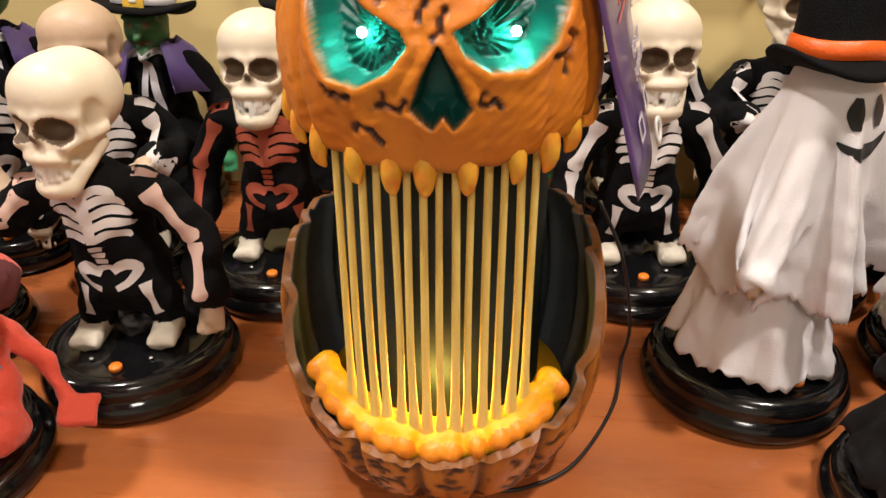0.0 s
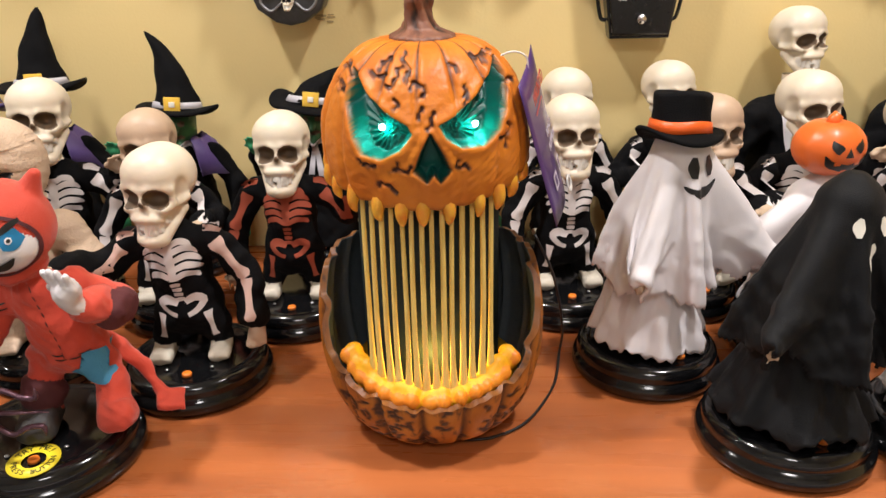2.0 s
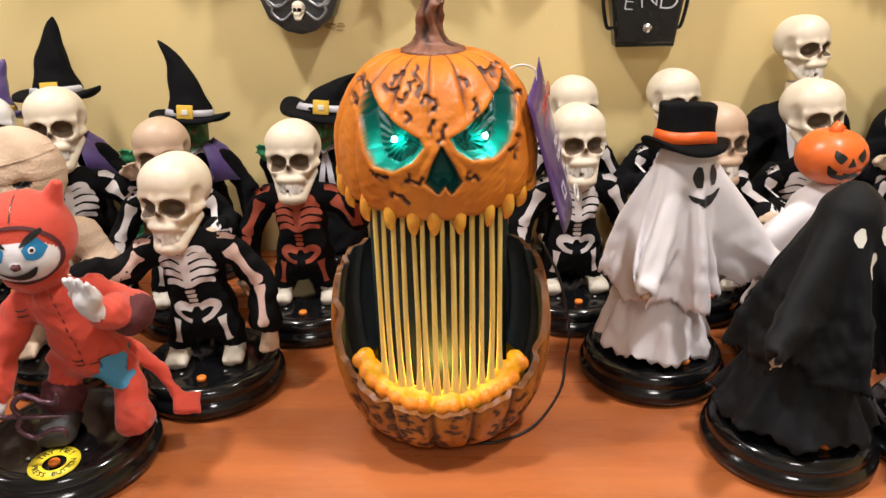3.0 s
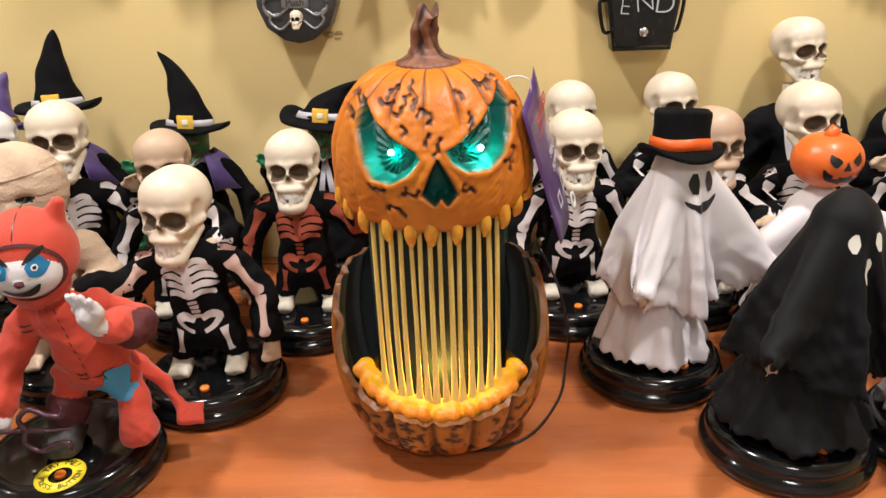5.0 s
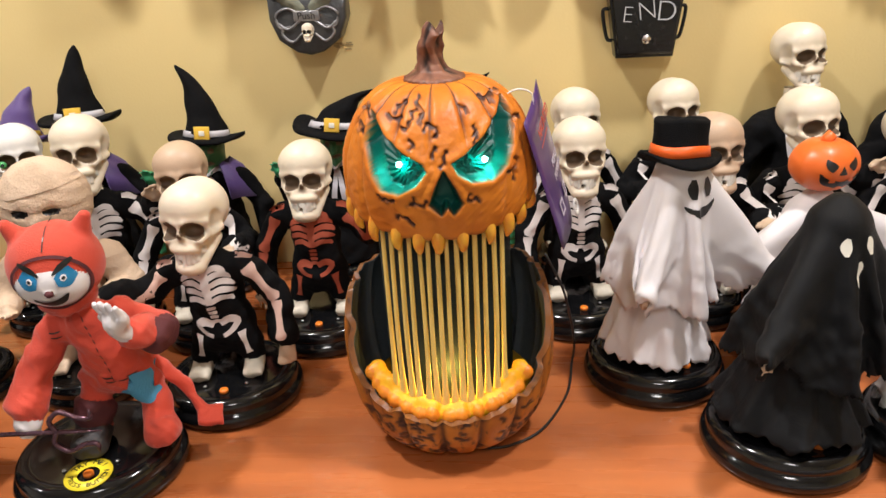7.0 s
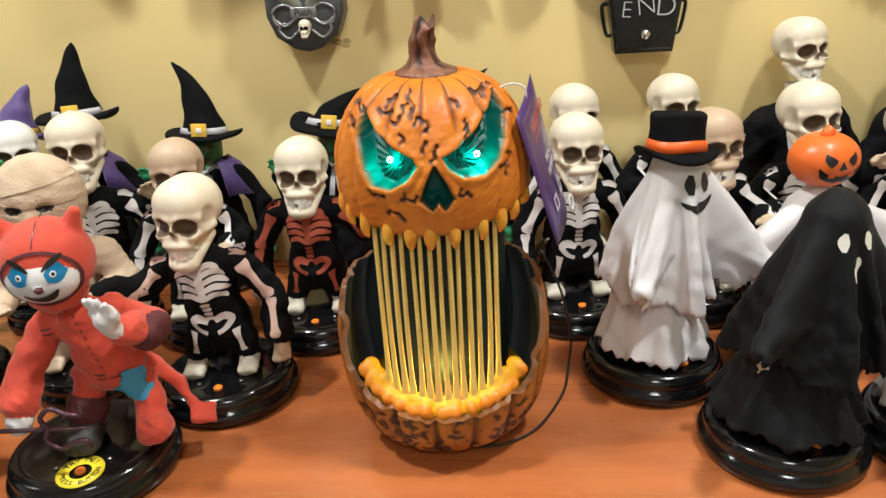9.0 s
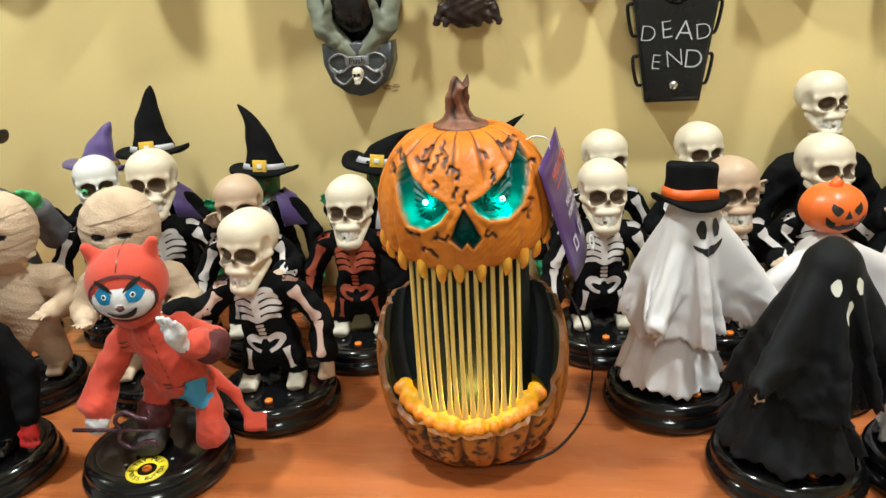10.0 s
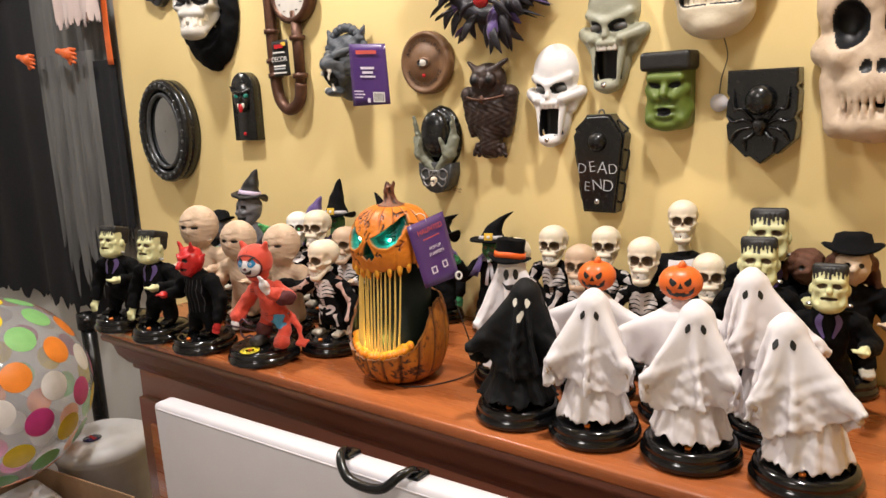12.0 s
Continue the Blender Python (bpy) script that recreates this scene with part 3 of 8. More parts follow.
def ribcage(s, tree, mat, lean=(0, 0)):
    """Printed bones on the front of the suit: breastbone, ribs, spine and pelvis."""
    lx = lean[0]
    x0 = lambda z: lx * min(1.0, max(0.0, (z - 0.09) / 0.06))
    stroke(s, mat, [(x0(.160), 0.160, 0.004), (x0(.145), 0.145, 0.0042), (x0(.122), 0.122, 0.0035)], tree)
    for i, (z, w) in enumerate(((0.157, 0.020), (0.150, 0.024), (0.142, 0.026), (0.134, 0.025), (0.126, 0.022))):
        for sx in (-1, 1):
            c = x0(z)
            stroke(s, mat, [(c + sx * 0.003, z - 0.001, 0.0026), (c + sx * w * 0.5, z + 0.0022, 0.0030), (c + sx * w * 0.85, z - 0.0005, 0.0026), (c + sx * w, z - 0.005, 0.0008)], tree, n=10, wide=2)
    for z in (0.117, 0.1115, 0.106, 0.1005):
        stroke(s, mat, [(-0.0042 + x0(z), z, 0.0018), (0, z + 0.0006, 0.0022), (0.0042 + x0(z), z, 0.0018)], tree, n=5, wide=2)
    for sx in (-1, 1):
        stroke(s, mat, [(sx * 0.003, 0.097, 0.003), (sx * 0.012, 0.101, 0.0045), (sx * 0.019, 0.096, 0.0035), (sx * 0.013, 0.088, 0.0028), (sx * 0.005, 0.085, 0.0022)], tree, n=12, wide=3)
        stroke(s, mat, [(sx * 0.021, 0.084, 0.004), (sx * 0.022, 0.074, 0.0024), (sx * 0.0235, 0.062, 0.0024), (sx * 0.025, 0.056, 0.0035)], tree, n=10, wide=3)


def arm_bone(s, tree, mat, a, b, w=0.0045):
    (ax, az), (bx, bz) = a, b
    p = lambda t: (ax + (bx - ax) * t, az + (bz - az) * t)
    stroke(s, mat, [(*p(0), w * 0.9), (*p(0.12), w), (*p(0.3), w * 0.62), (*p(0.7), w * 0.58), (*p(0.9), w), (*p(1), w * 0.6)], tree, n=14, wide=3)


BODY_BOX = ((-0.115, -0.105, 0.030), (0.115, 0.055, 0.190))


def skeleton_doll(head=(0, -0.008, 0.205), left=HANG_L, right=HANG_R, yaw=0, tilt=0, nod=0, bone=BONE, ribs=PRINT_WHITE, lean=(0, 0), size=1.0, arms=PRINT_WHITE, coat=False):
    k = Clay()
    clothed_body(k, BLACK_CLOTH, left, right, HAND, lean, cuff=0.0150)
    k.put(limb((lean[0] * 0.5, 0.006, 0.118), (0, 0.006, 0.082), 0.0270, 0.0315), BLACK_CLOTH, 0.006)
    k.put(limb((lean[0], lean[1], 0.158), (head[0] * 0.8, head[1] + 0.008, head[2] - 0.03), 0.0085), bone, 0.003)
    if coat:
        k.put(limb((lean[0], 0.006, 0.146), (0, 0.010, 0.075), 0.030, 0.038), BLACK_CLOTH, 0.006)
        k.put(limb((-0.034, 0.004, 0.150), (0.034, 0.004, 0.150), 0.0165), BLACK_CLOTH, 0.006)
    s = k.shape(*BODY_BOX, 0.0026, rough=folds(0.0021, 120, head[0] * 90))
    tree = s.tree()
    if coat:
        stroke(s, GHOST_WHITE, [(-0.002, 0.166, 0.018), (0, 0.145, 0.019), (0.001, 0.112, 0.013), (0.001, 0.096, 0.004)], tree, wide=8)
        stroke(s, BLACK_CLOTH, [(0, 0.158, 0.0035), (0, 0.150, 0.004), (0.001, 0.128, 0.0065), (0.001, 0.112, 0.002)], tree, lift=0.0022)
    else:
        ribcage(s, tree, ribs, lean)
        for sx, (e, w) in ((1, left), (-1, right)):
            arm_bone(s, tree, arms, (lean[0] + sx * 0.040, 0.155), (e[0], e[2]), 0.0068)
            arm_bone(s, tree, arms, (e[0], e[2] - 0.001), (w[0], w[2]), 0.0056)
            stroke(s, arms, [(lean[0] + sx * 0.030, 0.166, 0.002), (lean[0] + sx * 0.038, 0.1665, 0.0032), (lean[0] + sx * 0.046, 0.162, 0.002)], tree, n=8, wide=2)
    skull(s, head, size, yaw, tilt, nod, bone)
    return s


def brim_hat(s, c, mat, band, buckle, tip, brim=0.043, height=0.075, tilt=(0, 0, 0), width=0.0235, droop=0.010, lace=None):
    """A pointed felt hat: wavy brim, a crooked cone, a ribbon and a square buckle."""
    m = pose(*c, *tilt)
    seg = 40
    th = np.linspace(0, 2 * np.pi, seg, endpoint=False)
    prof = [(0.6, -0.001), (0.8, -0.0015), (1.0, -0.002), (1.01, 0.0), (1.0, 0.0022), (0.8, 0.0022), (0.56, 0.003)]
    v = []
    for r, z in prof:
        for t in th:
            flop = droop * (r - 0.5) * (math.cos(2 * t + 0.5) + 0.5 * math.sin(3 * t + 1.1))
            v.append((brim * r * math.cos(t) * 1.05, brim * r * math.sin(t) * 0.9, z + flop))
    s.add(v, quads(len(prof), seg, close_v=True), mat, m=m)
    tx, ty = tip
    rows = 14
    v = []
    for i in range(rows):
        q = i / (rows - 1)
        r = width * (1.10 - q) ** 0.95 * (1 + 0.05 * math.sin(q * 17)) if i < rows - 1 else 0.0012
        bend = q ** 2.2
        for t in th:
            cr = 1 + 0.06 * math.sin(3 * t + q * 9)
            v.append((tx * bend + r * cr * math.cos(t), ty * bend + r * cr * math.sin(t) * 0.92, height * q * (1 - 0.10 * bend)))
    s.add(v, quads(rows, seg, close_v=True), mat, m=m)
    v = []
    for z in (0.003, 0.0035, 0.0105, 0.011):
        r = width * (1.11 - z / height) + (0.0012 if 0.003 < z < 0.011 else 0.0002)
        v += [(r * math.cos(t) * 1.03, r * math.sin(t) * 0.95, z) for t in th]
    s.add(v, quads(4, seg, close_v=True), band, m=m)
    if buckle:
        y = -width * 1.04
        s.add(*block(0, y - 0.001, 0.0085, 0.0195, 0.0030, 0.0175, 0.0008), buckle, m=m)
        s.add(*block(0, y - 0.0028, 0.0085, 0.0070, 0.0012, 0.0065, 0.0004), WHITE_FELT, m=m)


def witch_doll(head=(0, -0.006, 0.195), tip=(0.0, 0.0), height=0.075, tilt=(-6, 0, 0), hat=BLACK_CLOTH, band=SILVER_RIBBON, left=HANG_L, right=RAISED_R, face=GREEN_SKIN, droop=0.010, brim=0.047, buckle=YELLOW_FELT, width=0.0265):
    k = Clay()
    clothed_body(k, BLACK_CLOTH, left, right, GREEN_HAND, legs=False)
    k.put(limb((0, 0.004, 0.130), (0, 0.006, 0.040), 0.026, 0.045), BLACK_CLOTH, 0.008)
    k.put(ball(head, (0.0215, 0.0225, 0.026)), face)
    k.put(limb((head[0], head[1] - 0.020, head[2] + 0.004), (head[0], head[1] - 0.031, head[2] - 0.006), 0.0045, 0.0036), face, 0.003)
    k.put(limb((head[0], head[1] - 0.012, head[2] - 0.018), (head[0], head[1] - 0.023, head[2] - 0.026), 0.007, 0.004), face, 0.004)
    for sx in (-1, 1):
        k.put(limb((head[0] + sx * 0.004, head[1] - 0.0205, head[2] + 0.010), (head[0] + sx * 0.015, head[1] - 0.015, head[2] + 0.011), 0.003), face, 0.003)
        k.cut(ball((head[0] + sx * 0.0085, head[1] - 0.0215, head[2] + 0.0045), (0.0042, 0.004, 0.003)), SOCKET, 0.001)
    k.cut(slab((head[0], head[1] - 0.0225, head[2] - 0.0135), (0.008, 0.006, 0.0012), 0.0008), SOCKET, 0.001)
    s = k.shape(*((-0.115, -0.100, 0.034), (0.115, 0.060, 0.230)), 0.0024, rough=folds(0.0015, 140, head[0] * 70))
    # cape collar and ribbon bow
    th = np.linspace(-0.35 * np.pi, 1.35 * np.pi, 40)
    v = []
    for r, z in ((0.020, 0.176), (0.034, 0.163), (0.052, 0.132), (0.054, 0.132), (0.036, 0.165), (0.022, 0.178)):
        v += [(r * math.cos(t) * 1.1, 0.004 + r * math.sin(t) * 0.85, z + 0.003 * math.sin(5 * t)) for t in th]
    s.add(v, quads(6, 40), PURPLE_CLOTH)
    tree = s.tree()
    for sx in (-1, 1):
        stroke(s, band, [(0, 0.168, 0.002), (sx * 0.010, 0.172, 0.004), (sx * 0.017, 0.166, 0.002)], tree, lift=0.002, n=8)
        stroke(s, band, [(sx * 0.001, 0.166, 0.002), (sx * 0.005, 0.140, 0.0035), (sx * 0.009, 0.112, 0.004)], tree, lift=0.002, n=10)
    brim_hat(s, (head[0], head[1] + 0.004, head[2] + 0.017), hat, band, buckle, tip, brim, height, tilt, width, droop)
    return s


def mummy_doll(head=(0, -0.006, 0.222), left=BENT_L, right=BENT_R):
    k = Clay()
    clothed_body(k, MUMMY, left, right, HAND, bulk=1.25, foot=MUMMY)
    k.put(ball(head, (0.0440, 0.0415, 0.0450)), MUMMY, 0.01)
    k.put(ball((head[0], head[1] - 0.010, head[2] - 0.024), (0.031, 0.028, 0.025)), MUMMY, 0.012)
    k.put(ball((head[0], head[1] - 0.039, head[2] - 0.010), (0.006, 0.006, 0.008)), MUMMY, 0.004)
    for sx in (-1, 1):
        k.cut(ball((head[0] + sx * 0.0150, head[1] - 0.041, head[2] + 0.001), (0.008, 0.009, 0.0036)), BLACK_PAINT, 0.002)

    def wraps(p):
        a = p[..., 2] * 560 + 9 * np.sin(p[..., 0] * 38 + p[..., 1] * 17) + 3 * np.sin(p[..., 1] * 90)
        return 0.0011 * (np.abs(np.sin(a * 0.5)) ** 0.5 - 0.7)
    s = k.shape((-0.115, -0.105, 0.030), (0.115, 0.060, 0.276), 0.0022, rough=wraps)
    tree = s.tree()
    for z, a in ((0.020, 0.006), (0.008, -0.004), (-0.012, 0.004), (-0.024, -0.005)):
        stroke(s, MUMMY, [(head[0] - 0.040, head[2] + z - a, 0.003), (head[0], head[2] + z + a * 0.4, 0.004), (head[0] + 0.040, head[2] + z + a, 0.003)], tree, lift=0.0014, n=18, wide=3)
    return s


def square_head_doll(head=(0, -0.006, 0.206), left=BENT_L, right=HANG_R, jacket=BLACK_CLOTH, skin_mat=None, scale=1.0):
    skin_mat = skin_mat or FRANK_SKIN
    k = Clay()
    clothed_body(k, jacket, left, right, skin_mat, foot=GLOSS_BLACK, bulk=1.1, hand_size=1.15)
    k.put(limb((0, 0, 0.156), (head[0], head[1] + 0.004, head[2] - 0.02), 0.012), skin_mat, 0.004)
    body, k = k, Clay()
    x, y, z = 0.0, 0.0, 0.0
    k.put(slab((x, y, z - 0.001), (0.0235, 0.0235, 0.0320), 0.015), skin_mat, 0.003)
    k.put(ball((x, y - 0.006, z - 0.022), (0.0200, 0.0190, 0.0160)), skin_mat, 0.008)
    k.put(slab((x, y + 0.002, z + 0.028), (0.0240, 0.0240, 0.0085), 0.006), HAIR, 0.003)
    k.put(slab((x, y + 0.011, z + 0.014), (0.0240, 0.0150, 0.018), 0.007), HAIR, 0.002)
    for i in range(-4, 5):
        drop = (0.016, 0.008, 0.013)[i % 3]
        k.put(limb((x + i * 0.0052, y - 0.0215 + 0.0003 * i * i, z + 0.027), (x + i * 0.0054, y - 0.0238 + 0.0003 * i * i, z + 0.026 - drop), 0.0030, 0.0010), HAIR, 0.001)
    k.put(limb((x - 0.015, y - 0.0205, z + 0.0080), (x + 0.015, y - 0.0205, z + 0.0080), 0.0052), skin_mat, 0.004)
    k.put(limb((x, y - 0.021, z + 0.004), (x, y - 0.0295, z - 0.006), 0.0034, 0.0048), skin_mat, 0.003)
    k.put(ball((x, y - 0.0215, z - 0.0120), (0.0100, 0.0060, 0.0040)), skin_mat, 0.003)
    k.put(ball((x, y - 0.0200, z - 0.0205), (0.0095, 0.0060, 0.0036)), skin_mat, 0.002)
    k.put(ball((x, y - 0.017, z - 0.029), (0.013, 0.009, 0.0075)), skin_mat, 0.005)
    for sx in (-1, 1):
        k.put(limb((x + sx * 0.0185, y - 0.014, z - 0.002), (x + sx * 0.009, y - 0.021, z - 0.006), 0.0045, 0.0035), skin_mat, 0.004)
        k.cut(ball((x + sx * 0.0165, y - 0.0230, z - 0.0165), (0.0050, 0.0060, 0.0085)), skin_mat, 0.004)
        k.cut(ball((x + sx * 0.0098, y - 0.0245, z + 0.0018), (0.0062, 0.0062, 0.0031), turn3(0, sx * 10, 0)), SOCKET, 0.001)
        k.put(limb((x + sx * 0.021, y + 0.006, z - 0.024), (x + sx * 0.029, y + 0.006, z - 0.024), 0.003), SCREW, 0.001)
        k.put(ball((x + sx * 0.0245, y + 0.003, z - 0.002), (0.004, 0.006, 0.0085)), skin_mat, 0.002)
    k.cut(slab((x, y - 0.026, z - 0.0165), (0.0105, 0.007, 0.0012), 0.0008), SOCKET, 0.001)

    def wash(v):
        near = np.maximum(1 - np.linalg.norm((v - (x, y - 0.02, z + 0.002)) / (0.02, 0.012, 0.006), axis=1), 1 - np.linalg.norm((v - (x, y - 0.022, z - 0.0165)) / (0.014, 0.01, 0.004), axis=1))
        return np.clip(near * 1.5, 0, 0.8)
    s = body.shape((-0.115, -0.100, 0.030), (0.115, 0.055, 0.200), 0.0022, rough=folds(0.0016, 140, 1.0))
    tree = s.tree()
    for sx in (-1, 1):
        stroke(s, PURPLE_CLOTH, [(sx * 0.010, 0.168, 0.003), (sx * 0.014, 0.156, 0.0045), (sx * 0.006, 0.136, 0.0015)], tree, lift=0.0016, n=10)
    k.shape((-0.034, -0.036, -0.042), (0.034, 0.034, 0.044), 0.0015, s, pose(*head, -15, 0, -4), wash=wash)
    return s


def red_devil_doll():
    k = Clay()
    clothed_body(k, BLACK_CLOTH, HANG_L, BENT_R, RED_SKIN, foot=GLOSS_BLACK, bulk=1.15)
    x, y, z = 0, -0.014, 0.200
    k.put(ball((x, y, z), (0.026, 0.028, 0.030)), RED_SKIN)
    k.put(ball((x, y - 0.014, z - 0.020), (0.014, 0.014, 0.014)), RED_SKIN, 0.008)
    k.put(limb((x, y - 0.026, z + 0.002), (x, y - 0.036, z - 0.009), 0.005, 0.0055), RED_SKIN, 0.004)
    for sx in (-1, 1):
        k.put(limb((sx * 0.014, y - 0.010, z + 0.024), (sx * 0.020, y - 0.014, z + 0.044), 0.006, 0.0012), RED_SKIN, 0.003)
        k.put(limb((sx * 0.024, y + 0.004, z), (sx * 0.036, y + 0.008, z + 0.014), 0.006, 0.0015), RED_SKIN, 0.003)
        k.put(limb((sx * 0.004, y - 0.027, z + 0.007), (sx * 0.018, y - 0.020, z + 0.014), 0.0042, 0.003), RED_SKIN, 0.003)
        k.cut(ball((sx * 0.010, y - 0.027, z + 0.003), (0.005, 0.005, 0.003)), BLACK_PAINT, 0.001)
    k.cut(slab((x, y - 0.028, z - 0.0165), (0.010, 0.008, 0.0013), 0.0008), BLACK_PAINT, 0.001)
    s = k.shape((-0.115, -0.105, 0.030), (0.115, 0.055, 0.255), 0.0022, rough=folds(0.0011, 140, 2.0))
    tree = s.tree()
    for i in range(-3, 4):
        stroke(s, DARK_SHOE, [(i * 0.008, 0.158, 0.0005), (i * 0.0085, 0.120, 0.0005), (i * 0.008, 0.086, 0.0005)], tree, lift=0.0008, n=12, wide=1)
    return s


def ghoul_doll():
    k = Clay()
    clothed_body(k, GREY_GHOUL, RAISED_L, BENT_R, LIME, bulk=1.15)
    x, y, z = 0, -0.008, 0.208
    k.put(ball((x, y, z), (0.023, 0.026, 0.030)), GREY_GHOUL)
    k.put(ball((x, y - 0.012, z - 0.020), (0.016, 0.014, 0.013)), GREY_GHOUL, 0.006)
    for sx in (-1, 1):
        k.cut(ball((sx * 0.009, y - 0.026, z + 0.002), (0.006, 0.006, 0.005)), BLACK_PAINT, 0.002)
        k.put(limb((sx * 0.016, y - 0.016, z - 0.006), (sx * 0.009, y - 0.024, z - 0.008), 0.004), GREY_GHOUL, 0.003)
    k.cut(slab((x, y - 0.026, z - 0.0195), (0.009, 0.007, 0.002), 0.0008), BLACK_PAINT, 0.001)
    s = k.shape((-0.115, -0.1, 0.03), (0.115, 0.055, 0.25), 0.0023, rough=folds(0.0014, 150, 3.0))
    brim_hat(s, (x, y + 0.004, z + 0.022), HAIR, LILAC, None, (0.012, 0.0), 0.036, 0.060, (-8, 6, 0), 0.021)
    return s


def shaggy_doll(hair, hat, skin_mat):
    """A hairy-headed doll, bare or in a broad flat hat."""
    k = Clay()
    clothed_body(k, BLACK_CLOTH, BENT_L, HANG_R, skin_mat, bulk=1.2)
    x, y, z = 0, -0.006, 0.205
    k.put(ball((x, y - 0.006, z), (0.024, 0.024, 0.028)), skin_mat)
    k.put(ball((x, y + 0.008, z + 0.004), (0.031, 0.026, 0.028)), hair, 0.004)
    for i in range(9):
        a = math.pi * (i / 8) - 0.1
        k.put(limb((0.028 * math.cos(a), y + 0.010 + 0.012 * math.sin(a), z + 0.004), (0.037 * math.cos(a), y + 0.008 + 0.020 * math.sin(a), z - 0.032), 0.008, 0.005), hair, 0.004)
    k.put(ball((x, y - 0.029, z - 0.002), (0.005, 0.006, 0.006)), skin_mat, 0.003)
    for sx in (-1, 1):
        k.cut(ball((sx * 0.009, y - 0.028, z + 0.005), (0.004, 0.005, 0.003)), BLACK_PAINT, 0.001)
    s = k.shape((-0.115, -0.1, 0.03), (0.115, 0.060, 0.25), 0.0024, rough=folds(0.0014, 210, 3.0))
    if hat is None:
        return s
    th = np.linspace(0, 2 * np.pi, 36, endpoint=False)
    v = []
    for r, h in ((0.022, 0.020), (0.036, 0.024), (0.039, 0.027), (0.036, 0.029), (0.026, 0.028), (0.022, 0.044), (0.012, 0.049), (0.0005, 0.050)):
        v += [(x + r * math.cos(t) * 1.1, y + 0.004 + r * math.sin(t) * 0.9, z + h + 0.006 * (r / 0.05) * math.cos(2 * t)) for t in th]
    s.add(v, quads(8, 36, close_v=True), hat)
    return s


def cat_devil_doll():
    k = Clay()
    x, y, z = -0.014, -0.020, 0.205
    k.put(limb((0.004, 0.004, 0.098), (-0.008, -0.006, 0.150), 0.0245, 0.0190), RED_CLOTH, 0.008)
    for a, b, c in (((0.018, 0.0, 0.092), (0.030, -0.006, 0.066), (0.032, -0.016, 0.052)), ((-0.014, 0.004, 0.090), (-0.020, 0.002, 0.066), (-0.022, -0.002, 0.050))):
        k.put(limb(a, b, 0.0150, 0.0118), RED_CLOTH, 0.005)
        k.put(limb(b, c, 0.0118, 0.0122), RED_CLOTH, 0.003)
    k.put(ball((0.034, -0.026, 0.0470), (0.0155, 0.0190, 0.0135)), RED_CLOTH, 0.004)
    k.put(slab((-0.026, -0.014, 0.0440), (0.0150, 0.0210, 0.0100), 0.008), DARK_SHOE, 0.003)
    k.put(limb((-0.022, -0.001, 0.060), (-0.022, -0.001, 0.063), 0.0165), DARK_RED, 0.001)
    # the doll's own right arm hangs and grips the fork; the left is raised
    k.put(limb((-0.028, -0.004, 0.148), (-0.050, -0.012, 0.118), 0.0125, 0.0135), RED_CLOTH, 0.006)
    k.put(limb((-0.050, -0.012, 0.118), (-0.060, -0.030, 0.094), 0.0135, 0.0150), RED_CLOTH, 0.005)
    k.put(ball((-0.062, -0.036, 0.080), (0.0105, 0.0110, 0.0120)), WHITE_VINYL, 0.002)
    k.put(limb((0.018, -0.004, 0.150), (0.046, -0.008, 0.132), 0.0120, 0.0125), RED_CLOTH, 0.006)
    k.put(limb((0.046, -0.008, 0.132), (0.032, -0.040, 0.146), 0.0130, 0.0130), RED_CLOTH, 0.005)
    k.put(limb((0.048, -0.012, 0.1315), (0.043, -0.026, 0.136), 0.0142), DARK_RED, 0.001)
    bony_hand(k, (0.028, -0.050, 0.154), (-0.25, -0.35, 1.0), WHITE_VINYL, 1.25)
    # tail
    k.put(limb((0.030, 0.016, 0.090), (0.052, 0.010, 0.066), 0.0060, 0.0052), RED_CLOTH, 0.003)
    k.put(limb((0.052, 0.010, 0.066), (0.066, -0.006, 0.046), 0.0052, 0.0046), RED_CLOTH, 0.003)
    k.put(slab((0.072, -0.013, 0.044), (0.0105, 0.0105, 0.0030), 0.0015, turn3(14, 8, 0)), RED_CLOTH, 0.001)
    # hooded head
    k.put(ball((x, y, z), (0.0345, 0.0320, 0.0325)), RED_CLOTH, 0.004)
    k.put(ball((x, y + 0.004, z - 0.030), (0.022, 0.022, 0.012)), RED_CLOTH, 0.006)
    for sx in (-1, 1):
        k.put(limb((x + sx * 0.020, y + 0.002, z + 0.021), (x + sx * 0.0275, y, z + 0.034), 0.0095, 0.0048), RED_CLOTH, 0.003)
    k.put(ball((x, y - 0.0085, z - 0.006), (0.0290, 0.0270, 0.0228)), WHITE_VINYL, 0.0005)
    k.put(ball((x, y - 0.0360, z - 0.010), (0.0030, 0.0034, 0.0024)), DARK_RED, 0.001)
    s = k.shape((-0.095, -0.085, 0.030), (0.095, 0.045, 0.262), 0.0017, rough=lambda p: np.where(p[..., 2] < 0.172, folds(0.0017, 150, 0.4)(p), 0.25 * folds(0.0017, 110, 0.4)(p)))
    tree = s.tree()
    for sx in (-1, 1):
        stroke(s, BLUE_EYE, [(x + sx * 0.0065, z - 0.002, 0.0035), (x + sx * 0.012, z + 0.000, 0.0068), (x + sx * 0.0180, z + 0.004, 0.0045)], tree, n=8)
        stroke(s, WHITE_VINYL, [(x + sx * 0.0095, z + 0.000, 0.0012), (x + sx * 0.0115, z + 0.0005, 0.0024), (x + sx * 0.0135, z + 0.001, 0.0012)], tree, lift=0.0012, n=6)
